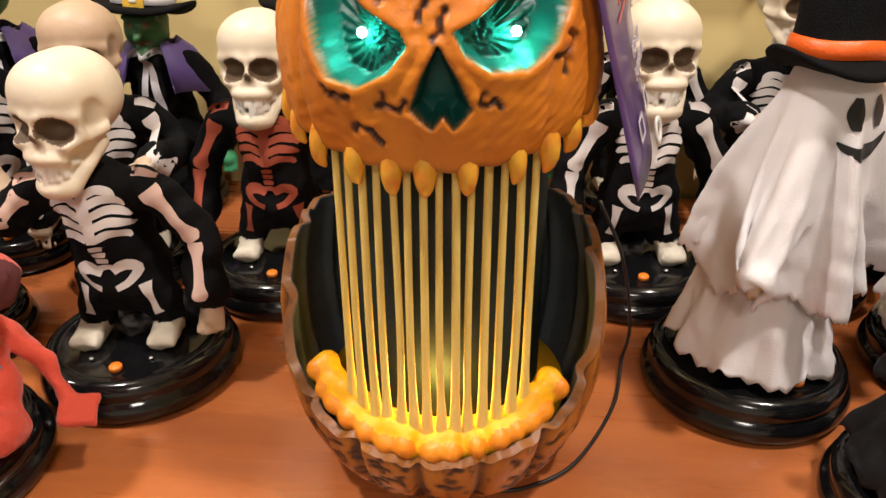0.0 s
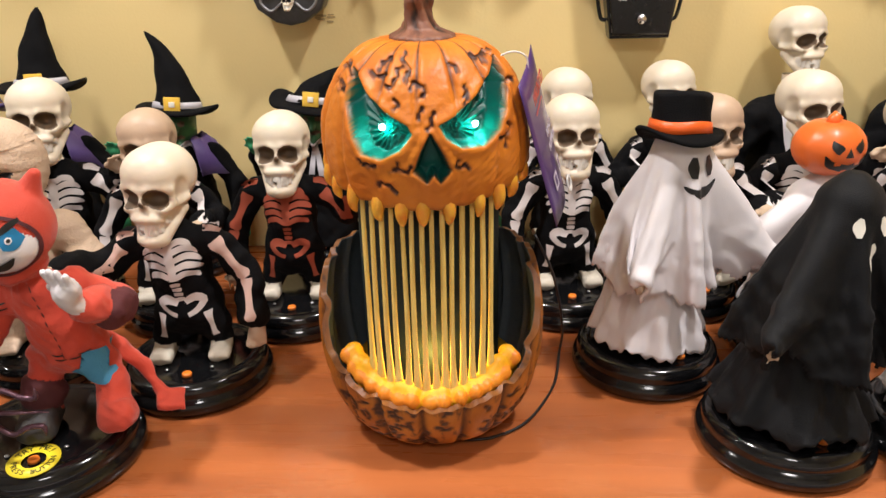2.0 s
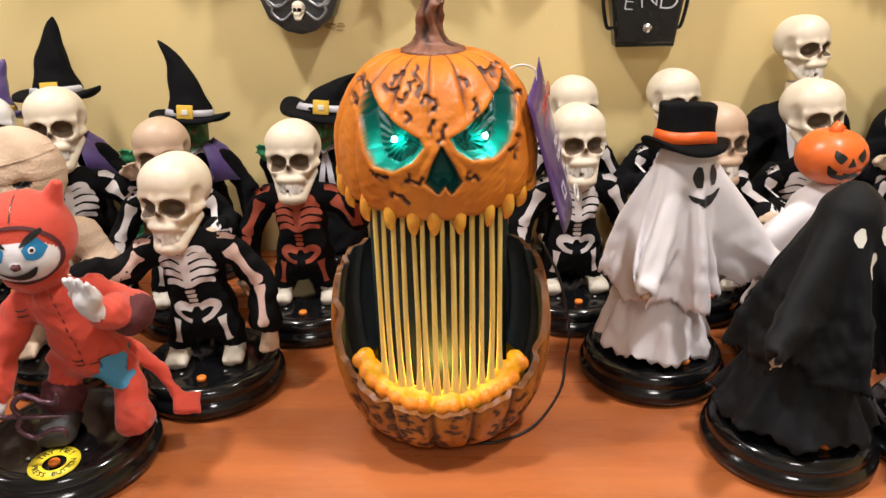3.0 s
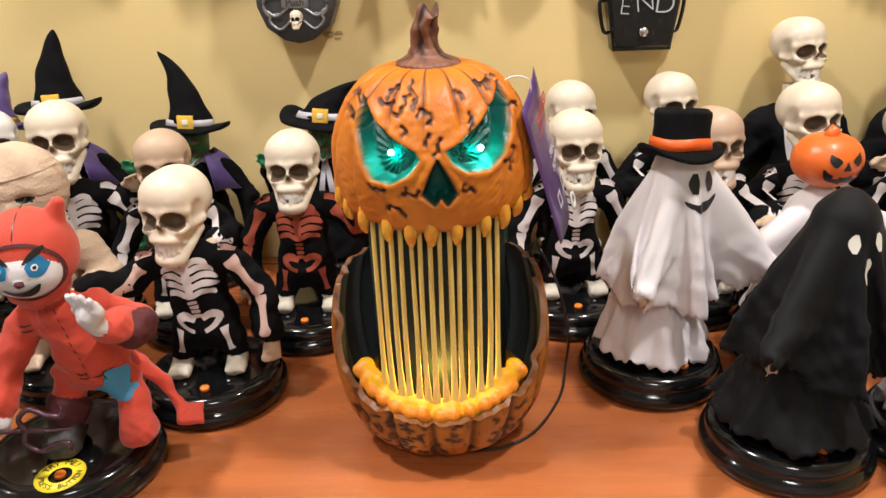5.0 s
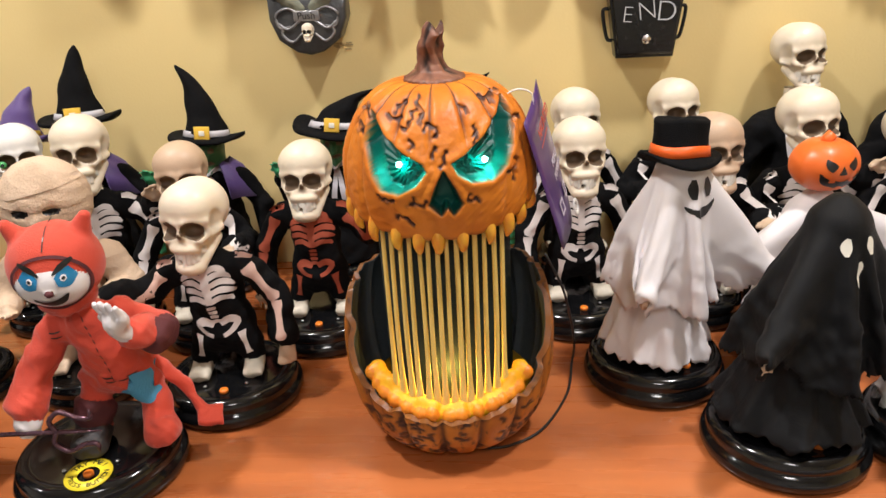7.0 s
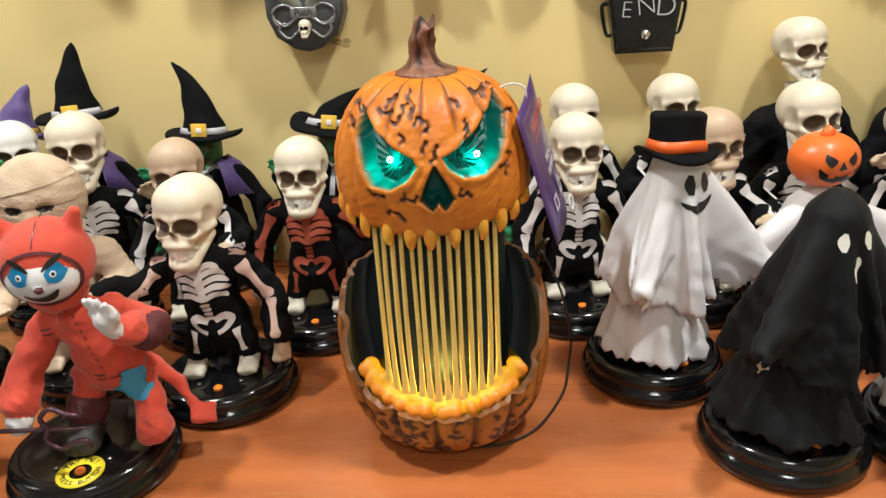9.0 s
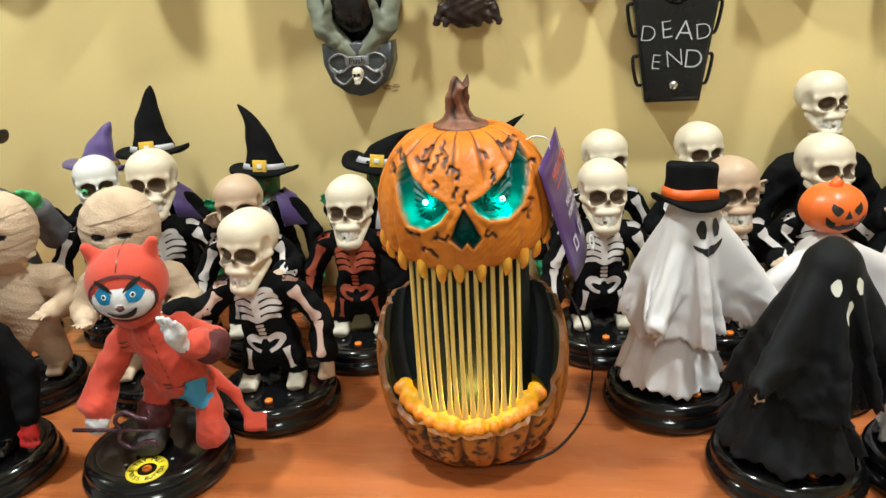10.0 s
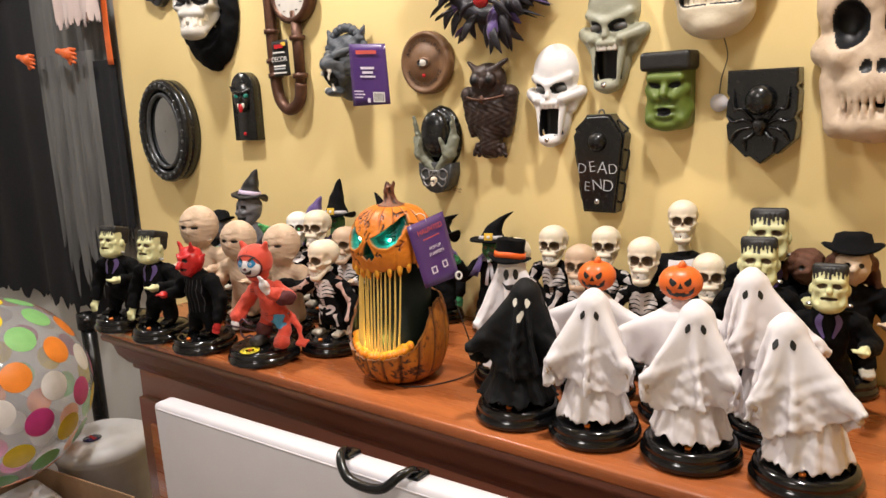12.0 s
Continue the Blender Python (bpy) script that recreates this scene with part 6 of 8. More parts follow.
        prof = np.interp(np.linspace(0, 1, 18), [0, 0.08, 0.2, 0.45, 1], [0.0080, 0.0064, 0.0040, w, w - 0.0003])
        part("strand", Shape().add(*tube(curve_points(pts, 18), list(prof), 8, flat=0.6), STRAND), top)
    return top


PUMPKIN = pumpkin()
_w = PUMPKIN.matrix_world @ Vector((0.0, -0.058, 0.088))
glow_lamp(_w.x, _w.y, _w.z, 0.15, (1.0, 0.66, 0.12), 0.012)


def flat_card(corners, thick=0.0006):
    """A slightly bowed card from its four corners: top left, top right, bottom right, bottom left."""
    a, b, c, d = (np.array(p, float) for p in corners)
    nrm = np.cross(b - a, d - a)
    nrm = nrm / np.linalg.norm(nrm)
    nrm = nrm if nrm[0] - nrm[1] > 0 else -nrm
    v, n = [], 9
    for side in (0, 1):
        for i in range(n):
            for j in range(n):
                u, w = j / (n - 1), i / (n - 1)
                p = (a * (1 - u) + b * u) * (1 - w) + (d * (1 - u) + c * u) * w
                v.append(p + nrm * (0.004 * math.sin(math.pi * u) * (0.4 + 0.6 * w) - thick * side))
    f = quads(n, n) + [tuple(n * n + k for k in q[::-1]) for q in quads(n, n)]
    ring = [j for j in range(n)] + [i * n + n - 1 for i in range(1, n)] + [n * n - 1 - j for j in range(1, n)] + [i * n for i in range(n - 2, 0, -1)]
    f += [(ring[k], n * n + ring[k], n * n + ring[(k + 1) % len(ring)], ring[(k + 1) % len(ring)]) for k in range(len(ring))]
    return np.array(v), f, (a, b, c, d, nrm)


def card_words(parent, frame_, items, lift=0.0052):
    """Bars (u0, w0, u1, w1, material) or words (u, w, size, text, material) on a card."""
    a, b, c, d, nrm = frame_
    right, down = (b - a), (d - a)
    size_r = right / np.linalg.norm(right)
    up = -down / np.linalg.norm(down)
    for it in items:
        if len(it) == 5 and isinstance(it[3], str):
            u, w, size, text, mat = it
            me = text_mesh(text, size, mat)
            v = np.array([tuple(q.co) for q in me.vertices])
            o = a + right * u + down * w + nrm * lift
            part("lettering", Shape().add(o + v[:, :1] * size_r + v[:, 1:2] * up + v[:, 2:] * nrm, [tuple(p.vertices) for p in me.polygons], mat), parent, smooth=False)
        else:
            u0, w0, u1, w1, mat = it
            bow = lambda u, w: nrm * (0.004 * math.sin(math.pi * u) * (0.4 + 0.6 * w) + 0.0004)
            v = [a + right * u + down * w + bow(u, w) for u, w in ((u0, w0), (u1, w0), (u1, w1), (u0, w1))]
            part("printed_bar", Shape().add(v, [(0, 1, 2, 3)], mat), parent, smooth=False)


def hang_tag():
    v, f, fr = flat_card([(0.036, -0.454, 1.208), (0.050, -0.365, 1.225), (0.081, -0.363, 1.104), (0.068, -0.447, 1.096)])
    tag = Shape().add(v, f, TAG).thing("hang_tag", "violet cardboard product tag hanging on the pumpkin", "tag")
    card_words(tag, fr, [(0.5, 0.17, 0.013, "HAUNTED", TAG_RED), (0.50, 0.46, 0.0085, "POP-UP", TAG_INK), (0.50, 0.55, 0.0085, "PUMPKIN", TAG_INK), (0.28, 0.29, 0.72, 0.305, TAG_RED),
                         (0.26, 0.74, 0.40, 0.85, TAG_INK), (0.29, 0.76, 0.37, 0.83, TAG), (0.56, 0.72, 0.70, 0.83, TAG_INK), (0.59, 0.74, 0.67, 0.81, TAG)])
    s = Shape().add(*tube(curve_points([(0.045, -0.410, 1.212), (0.043, -0.410, 1.223), (0.030, -0.411, 1.226), (0.012, -0.412, 1.216)], 14), 0.0008, 6), CARD_WHITE)
    part("loop", s, tag, "thin white plastic loop")
    r = Shape().add(*lathe([(0.0045, 0.0), (0.0085, 0.0), (0.0085, 0.0012), (0.0045, 0.0012), (0.0045, 0.0)], 20), CARD_WHITE)
    part("disc", r, tag, "small white sticker ring", pose(0.085, -0.370, 1.106, 0, 76, -16))
    return tag


hang_tag()
Shape().add(*tube(curve_points([(0.058, -0.350, 1.050), (0.076, -0.352, 1.010), (0.088, -0.340, 0.950), (0.087, -0.330, 0.910), (0.078, -0.375, 0.9025), (0.050, -0.433, 0.9022),
                                (0.018, -0.458, 0.9022), (-0.008, -0.462, 0.9022)], 60), 0.0013, 8), CORD).thing("power_cord", "thin black cord looping onto the wooden top", "cord")

# ---- things on the wall ----
BLACK_PLASTIC = material("satin_black_plastic", (0.005, 0.0055, 0.006), 0.25, second=(0.010, 0.0105, 0.011), scale=50, bump=0.15, coat=0.1)
BRONZE = material("dark_bronze_resin", (0.030, 0.018, 0.016), 0.40, second=(0.055, 0.030, 0.022), scale=60, metal=0.25, bump=0.4, bump_scale=160)
COPPER = material("aged_copper_pipe", (0.12, 0.055, 0.032), 0.42, second=(0.055, 0.027, 0.02), scale=50, metal=0.5, bump=0.3)
PEWTER = material("pewter_grey", (0.085, 0.088, 0.092), 0.36, second=(0.035, 0.037, 0.04), scale=70, metal=0.4, bump=0.4, bump_scale=200)
STONE_HAND = material("grey_green_resin", (0.22, 0.23, 0.17), 0.5, second=(0.11, 0.12, 0.09), scale=60, bump=0.4, bump_scale=170)
WOLF_GREY = material("slate_grey_resin", (0.075, 0.085, 0.10), 0.5, second=(0.035, 0.04, 0.048), scale=60, bump=0.6, bump_scale=150)
MASK_WHITE = material("white_mask_plastic", (0.78, 0.76, 0.75), 0.4, second=(0.66, 0.63, 0.62), scale=30, bump=0.15)
MASK_GREY = material("grey_green_mask", (0.36, 0.36, 0.27), 0.45, second=(0.22, 0.22, 0.16), scale=35, bump=0.3)
MASK_GREEN = material("green_mask_vinyl", (0.125, 0.175, 0.025), 0.42, second=(0.06, 0.095, 0.014), scale=40, bump=0.25)
OLD_BONE = material("aged_bone_resin", (0.60, 0.47, 0.34), 0.5, second=(0.36, 0.25, 0.16), scale=22, bump=0.4, bump_scale=120, stain=(0.22, 0.13, 0.075), stain_scale=20)
DARK_HOLE = material("black_hollow", (0.006, 0.006, 0.007), 0.5)
WOOD_DISC = material("carved_brown_wood", (0.20, 0.105, 0.05), 0.5, second=(0.12, 0.06, 0.03), scale=50, bump=0.3)
DIAL = material("dial_card", (0.70, 0.66, 0.60), 0.5, scale=40)
SILVER = material("silver_button", (0.70, 0.70, 0.72), 0.22, metal=1.0)
FEATHER = material("black_feather", (0.010, 0.009, 0.012), 0.5, second=(0.03, 0.02, 0.035), scale=60, bump=0.4)
RED_GEM = material("red_gem", (0.42, 0.01, 0.012), 0.1, coat=0.6)
MIRROR = material("dim_mirror", (0.42, 0.44, 0.46), 0.06, metal=1.0, second=(0.30, 0.32, 0.34), scale=12)
GREY_INK = material("grey_painted_letters", (0.52, 0.53, 0.55), 0.5)
RED_PAINT = material("red_tongue_paint", (0.55, 0.015, 0.02), 0.35)
TEAL_EYE = material("teal_eye_paint", (0.02, 0.22, 0.17), 0.25)
RING = [(math.cos(2 * math.pi * k / 48), math.sin(2 * math.pi * k / 48)) for k in range(48)]


def hung(x, z, y=-0.001):
    return pose(x, y, z)


def torus(rx, rz, tube_r, seg=48, ring=10, squash=1.0, wob=0.0, n=0):
    v = []
    for i in range(seg):
        a = 2 * math.pi * i / seg
        for j in range(ring):
            b = 2 * math.pi * j / ring
            t = tube_r * (1 + wob * math.sin(n * a))
            v.append(((rx + t * math.cos(b)) * math.cos(a), t * math.sin(b) * squash, (rz + t * math.cos(b)) * math.sin(a)))
    return np.array(v), quads(seg, ring, True, True)


def oval_mirror():
    e = base_empty("oval_mirror", "black oval framed mirror with a moulded rim", "mirror", hung(-1.345, 1.368))
    part("backing", Shape().add(*prism([(0.135 * c, 0.163 * s) for c, s in RING], 0.034), BLACK_PLASTIC), e, m=pose(0, -0.036, 0))
    part("frame", Shape().add(*torus(0.118, 0.147, 0.019, 96, 12, 0.9, 0.08, 40), BLACK_PLASTIC), e, "glossy black beaded frame", pose(0, -0.042, 0))
    part("inner_rim", Shape().add(*torus(0.088, 0.117, 0.007, 72, 8), PEWTER), e, m=pose(0, -0.046, 0))
    v = [(0.088 * c * q, -0.0385 - 0.004 * (1 - q * q), 0.117 * s * q) for q in (1.0, 0.75, 0.5, 0.25, 0.02) for c, s in RING]
    part("glass", Shape().add(v, quads(5, 48, close_v=True), MIRROR), e, "clouded reflective mirror glass")
    for i in range(28):
        a = 2 * math.pi * i / 28
        k = lathe([(0.0003, 0.0), (0.0060, 0.0), (0.0048, 0.0036), (0.0003, 0.0052)], 8)
        part("bead", Shape().add(*k, PEWTER), e, m=pose(0.119 * math.cos(a), -0.058, 0.148 * math.sin(a), 90, 0, 0))
    return e


def vampire_bell():
    e = base_empty("monster_doorbell", "black arched doorbell with green-eyed monster head", "doorbell", hung(-0.945, 1.433))
    o = [(-0.050, -0.098), (0.050, -0.098)] + [(0.050 * math.cos(a), 0.052 + 0.048 * math.sin(a)) for a in np.linspace(0, math.pi, 16)]
    part("plate", Shape().add(*prism(o, 0.030, 0.004), BLACK_PLASTIC), e, m=pose(0, -0.030, 0))
    k = Clay().put(ball((0, 0, 0), (0.034, 0.026, 0.043)), BLACK_PLASTIC).put(ball((0, -0.016, -0.022), (0.020, 0.016, 0.022)), BLACK_PLASTIC, 0.01)
    for sx in (-1, 1):
        k.put(limb((sx * 0.006, -0.026, 0.010), (sx * 0.026, -0.016, 0.020), 0.006), BLACK_PLASTIC, 0.005)
        k.put(ball((sx * 0.0135, -0.022, 0.002), (0.0085, 0.006, 0.0065)), TEAL_EYE, 0.001)
        k.put(limb((sx * 0.008, -0.030, -0.022), (sx * 0.008, -0.031, -0.034), 0.003, 0.001), TEETH, 0.001)
        k.put(limb((sx * 0.030, 0, 0.012), (sx * 0.044, 0.004, 0.032), 0.008, 0.002), BLACK_PLASTIC, 0.004)
    k.put(ball((0, -0.031, -0.006), (0.006, 0.007, 0.008)), BLACK_PLASTIC, 0.003)
    k.put(ball((0, -0.032, -0.034), (0.0065, 0.005, 0.013)), RED_PAINT, 0.001)
    part("monster_face", k.shape((-0.05, -0.045, -0.055), (0.05, 0.03, 0.05), 0.0024), e, "black face, teal eyes, red tongue", pose(0.004, -0.026, 0.030, 0, 0, 28))
    part("button", Shape().add(*lathe([(0.0003, 0), (0.006, 0), (0.005, 0.004), (0.0003, 0.005)], 14), RED_PAINT), e, m=pose(0, -0.030, -0.078, 90, 0, 0))
    return e


def hooded_skull():
    e = base_empty("hooded_skull", "grey skull wall mask inside a black cloth hood", "wall mask", hung(-1.09, 1.715))
    k = Clay().put(ball((0, 0, 0), (0.135, 0.050, 0.170)), BLACK_CLOTH).cut(ball((0.012, -0.055, 0.01), (0.080, 0.060, 0.125)), BLACK_CLOTH, 0.01)
    part("hood", k.shape((-0.15, -0.08, -0.19), (0.15, 0.0, 0.19), 0.006, rough=folds(0.004, 60)), e, "black draped cloth hood", pose(0, -0.005, 0))
    s = Shape()
    skull(s, (0, 0, 0), 2.45, 0, 0, 0, BONE_AGED, DARK_HOLE, 0.0019)
    part("skull", s, e, "grey-white long-jawed skull", pose(0.030, -0.066, 0.020, 0, 0, 34))
    return e


BONE_AGED = material("grey_aged_bone", (0.50, 0.48, 0.44), 0.5, second=(0.30, 0.28, 0.25), scale=18, bump=0.3, attribute="wash", wash=(0.05, 0.045, 0.04))


def pipe_key():
    e = base_empty("pipe_key", "oversized copper pipe key with a round dial", "wall ornament", hung(-0.74, 1.56))
    s = Shape().add(*tube(curve_points([(-0.058, -0.022, 0.30), (-0.058, -0.022, 0.10), (-0.058, -0.022, -0.02), (-0.048, -0.022, -0.105), (-0.010, -0.022, -0.140), (0.034, -0.022, -0.118), (0.046, -0.022, -0.070)], 40), 0.0165, 14), COPPER)
    part("pipe", s, e, "bent brown copper pipe")
    part("short_pipe", Shape().add(*tube([(0.046, -0.022, -0.075), (0.046, -0.022, 0.12)], 0.0150, 14), COPPER), e)
    for x, z in ((-0.058, 0.075), (-0.058, -0.005), (-0.055, -0.045), (0.046, 0.05), (0.046, -0.05)):
        part("collar", Shape().add(*lathe([(0.0150, -0.007), (0.0215, -0.006), (0.0215, 0.006), (0.0150, 0.007)], 18), COPPER), e, m=pose(x, -0.022, z))
    dial = part("dial_case", Shape().add(*lathe([(0.0003, 0.0), (0.076, 0.0), (0.078, 0.030), (0.072, 0.036), (0.064, 0.036), (0.062, 0.030), (0.0003, 0.030)], 40), COPPER), e, "copper dial case", pose(0.040, -0.002, 0.165, 90, 0, 0))
    part("dial_face", Shape().add(*lathe([(0.0003, 0.0315), (0.0615, 0.0312)], 40), DIAL), dial, "pale printed dial")
    for i in range(12):
        a = 2 * math.pi * i / 12
        part("mark", Shape().add(*block(0.050 * math.cos(a), 0.050 * math.sin(a), 0.0322, 0.008, 0.002, 0.0006, 0), BLACK_PAINT, m=None), dial, m=pose(0, 0, 0))
    part("pointer", Shape().add(*block(0.012, 0.0, 0.0335, 0.050, 0.003, 0.0006, 0), BLACK_PAINT), dial, m=pose(0, 0, 0, 0, 0, 130))
    v, f, fr = flat_card([(-0.030, -0.050, 0.045), (0.034, -0.048, 0.047), (0.034, -0.046, -0.048), (-0.030, -0.048, -0.050)])
    card = part("price_card", Shape().add(v, f, BLACK_PAINT), e, "black product card lettered DECOR")
    a, b, c, d, nrm = fr
    if nrm[1] > 0:
        fr = (a, b, c, d, -nrm)
    for text, u, w, size, mat in (("DECOR", 0.5, 0.52, 0.019, CARD_WHITE),):
        me = text_mesh(text, size, mat)
        vv = np.array([tuple(q.co) for q in me.vertices])
        part("lettering", Shape().add(np.stack([vv[:, 0] + 0.002, -0.0545 - vv[:, 2], vv[:, 1] - 0.004], 1), [tuple(p.vertices) for p in me.polygons], mat), card, smooth=False)
    for z, w, mat in ((0.030, 0.034, RED_PAINT), (0.014, 0.048, CARD_WHITE), (-0.022, 0.050, CARD_WHITE), (-0.029, 0.046, GREY_INK), (-0.040, 0.052, CARD_WHITE)):
        part("printed_bar", Shape().add(*block(0.002, -0.0545, z, w, 0.0006, 0.004 if mat is not RED_PAINT else 0.010, 0), mat), card, smooth=False)
    part("sticker", Shape().add(*block(0.022, -0.0545, 0.035, 0.018, 0.0006, 0.010, 0), YELLOW_FELT), card, "small yellow price sticker", smooth=False)
    return e


def wolf_head():
    e = base_empty("wolf_knocker", "slate grey snarling wolf head wall ornament", "wall ornament", hung(-0.515, 1.522))
    k = Clay().put(ball((0, -0.010, 0), (0.068, 0.035, 0.085)), WOLF_GREY)
    k.put(ball((-0.004, -0.045, -0.008), (0.042, 0.040, 0.048)), WOLF_GREY, 0.015).put(ball((-0.006, -0.080, 0.006), (0.024, 0.024, 0.018)), WOLF_GREY, 0.015)
    for sx in (-1, 1):
        k.put(limb((sx * 0.040, -0.020, 0.055), (sx * 0.066, -0.016, 0.098), 0.018, 0.003), WOLF_GREY, 0.01)
        k.put(limb((sx * 0.008, -0.075, 0.026), (sx * 0.040, -0.048, 0.040), 0.010, 0.007), WOLF_GREY, 0.006)
        k.cut(ball((sx * 0.019, -0.074, 0.017), (0.008, 0.008, 0.005)), DARK_HOLE, 0.002)
    k.cut(ball((-0.006, -0.088, -0.034), (0.024, 0.034, 0.026)), DARK_HOLE, 0.004)
    for i, sx in enumerate((-1, 1)):
        k.put(limb((-0.006 + sx * 0.013, -0.092, -0.010), (-0.006 + sx * 0.012, -0.094, -0.030), 0.0045, 0.001), TEETH, 0.001)
        k.put(limb((-0.006 + sx * 0.014, -0.078, -0.060), (-0.006 + sx * 0.013, -0.082, -0.044), 0.0040, 0.001), TEETH, 0.001)
    k.put(ball((-0.006, -0.060, -0.062), (0.026, 0.028, 0.012)), WOLF_GREY, 0.008)
    part("wolf_face", k.shape((-0.09, -0.115, -0.10), (0.09, 0.0, 0.11), 0.0032, rough=folds(0.0022, 130, 1.2)), e, "snarling grey fur-textured face")
    for i in range(13):
        a = math.pi * (0.08 + 0.84 * i / 12)
        k = lathe([(0.011, -0.004), (0.013, 0.0), (0.009, 0.008), (0.0003, 0.010)], 10)
        part("crest_knob", Shape().add(*k, WOLF_GREY), e, m=pose(0.070 * math.cos(a), -0.018, 0.012 + 0.086 * math.sin(a), 90, 0, 0))
    v, f, fr = flat_card([(-0.440, -0.086, 1.572), (-0.335, -0.070, 1.566), (-0.330, -0.068, 1.424), (-0.440, -0.084, 1.422)])
    tag = Shape().add(v, f, TAG).thing("hang_tag", "violet cardboard tag hanging from the wolf head", "tag")
    if fr[4][1] > 0:
        fr = (*fr[:4], -fr[4])
    sg = 1
    for (u0, w0, u1, w1, mat) in ((0.22, 0.10, 0.78, 0.16, TAG_RED), (0.32, 0.36, 0.70, 0.40, TAG_INK), (0.36, 0.43, 0.66, 0.47, TAG_INK), (0.30, 0.50, 0.72, 0.53, TAG_INK), (0.10, 0.74, 0.36, 0.76, TAG_INK),
                                  (0.10, 0.79, 0.40, 0.81, TAG_INK), (0.10, 0.84, 0.34, 0.86, TAG_INK), (0.62, 0.76, 0.94, 0.92, CARD_WHITE), (0.46, 0.86, 0.54, 0.93, TAG_INK)):
        a, b, c, d, nrm = fr
        pt = lambda u, w: a + (b - a) * u + (d - a) * w + nrm * 0.0058
        part("printed_bar", Shape().add([pt(u0, w0), pt(u1, w0), pt(u1, w1), pt(u0, w1)], [(0, 1, 2, 3)], mat), tag, smooth=False)
    for i in range(8):
        a, b, c, d, nrm = fr
        u = 0.65 + 0.034 * i
        pt = lambda u, w: a + (b - a) * u + (d - a) * w + nrm * 0.0062
        part("barcode_bar", Shape().add([pt(u, 0.78), pt(u + 0.012 + 0.008 * (i % 2), 0.78), pt(u + 0.012 + 0.008 * (i % 2), 0.90), pt(u, 0.90)], [(0, 1, 2, 3)], BLACK_PAINT), tag, smooth=False)
    return e


def eye_disc():
    e = base_empty("eye_doorbell", "round carved brown doorbell with a central eye", "doorbell", hung(-0.252, 1.516))
    part("disc", Shape().add(*lathe([(0.0003, 0), (0.071, 0), (0.0735, 0.004), (0.0735, 0.024), (0.070, 0.029), (0.064, 0.029), (0.062, 0.026), (0.042, 0.026), (0.040, 0.029), (0.0003, 0.029)], 56), WOOD_DISC), e, m=pose(0, 0, 0, 90, 0, 0))
    k = Clay().put(ball((0, 0, 0), (0.021, 0.006, 0.013)), WOOD_DISC).cut(ball((0, -0.006, 0), (0.017, 0.008, 0.0085)), DARK_HOLE, 0.001).put(ball((0, -0.001, 0), (0.0095, 0.0055, 0.0095)), DIAL, 0.0005)
    eye = part("eye", k.shape((-0.026, -0.012, -0.018), (0.026, 0.01, 0.018), 0.0014), e, "carved eyelids round a pale eye", pose(0, -0.030, 0))
    letters = "ABCDEFGHIJKLM"
    for half, word in ((1, letters), (-1, "NOPQRSTUVWXYZ")):
        for i, ch in enumerate(word):
            a = half * (155 - 130 * i / 12)
            me = text_mesh(ch, 0.013, DARK_HOLE)
            v = np.array([tuple(q.co) for q in me.vertices])
            m = pose(0.052 * math.cos(radians(a)), -0.0275, 0.052 * math.sin(radians(a)), 90, -(a - 90) if half > 0 else -(a + 90), 0)
            part("letter", Shape().add(v, [tuple(p.vertices) for p in me.polygons], DARK_HOLE), e, m=m, smooth=False)
    part("button", Shape().add(*lathe([(0.0003, 0), (0.005, 0), (0.004, 0.003), (0.0003, 0.004)], 12), RED_PAINT), e, m=pose(0.0, -0.029, -0.030, 90, 0, 0))
    return e


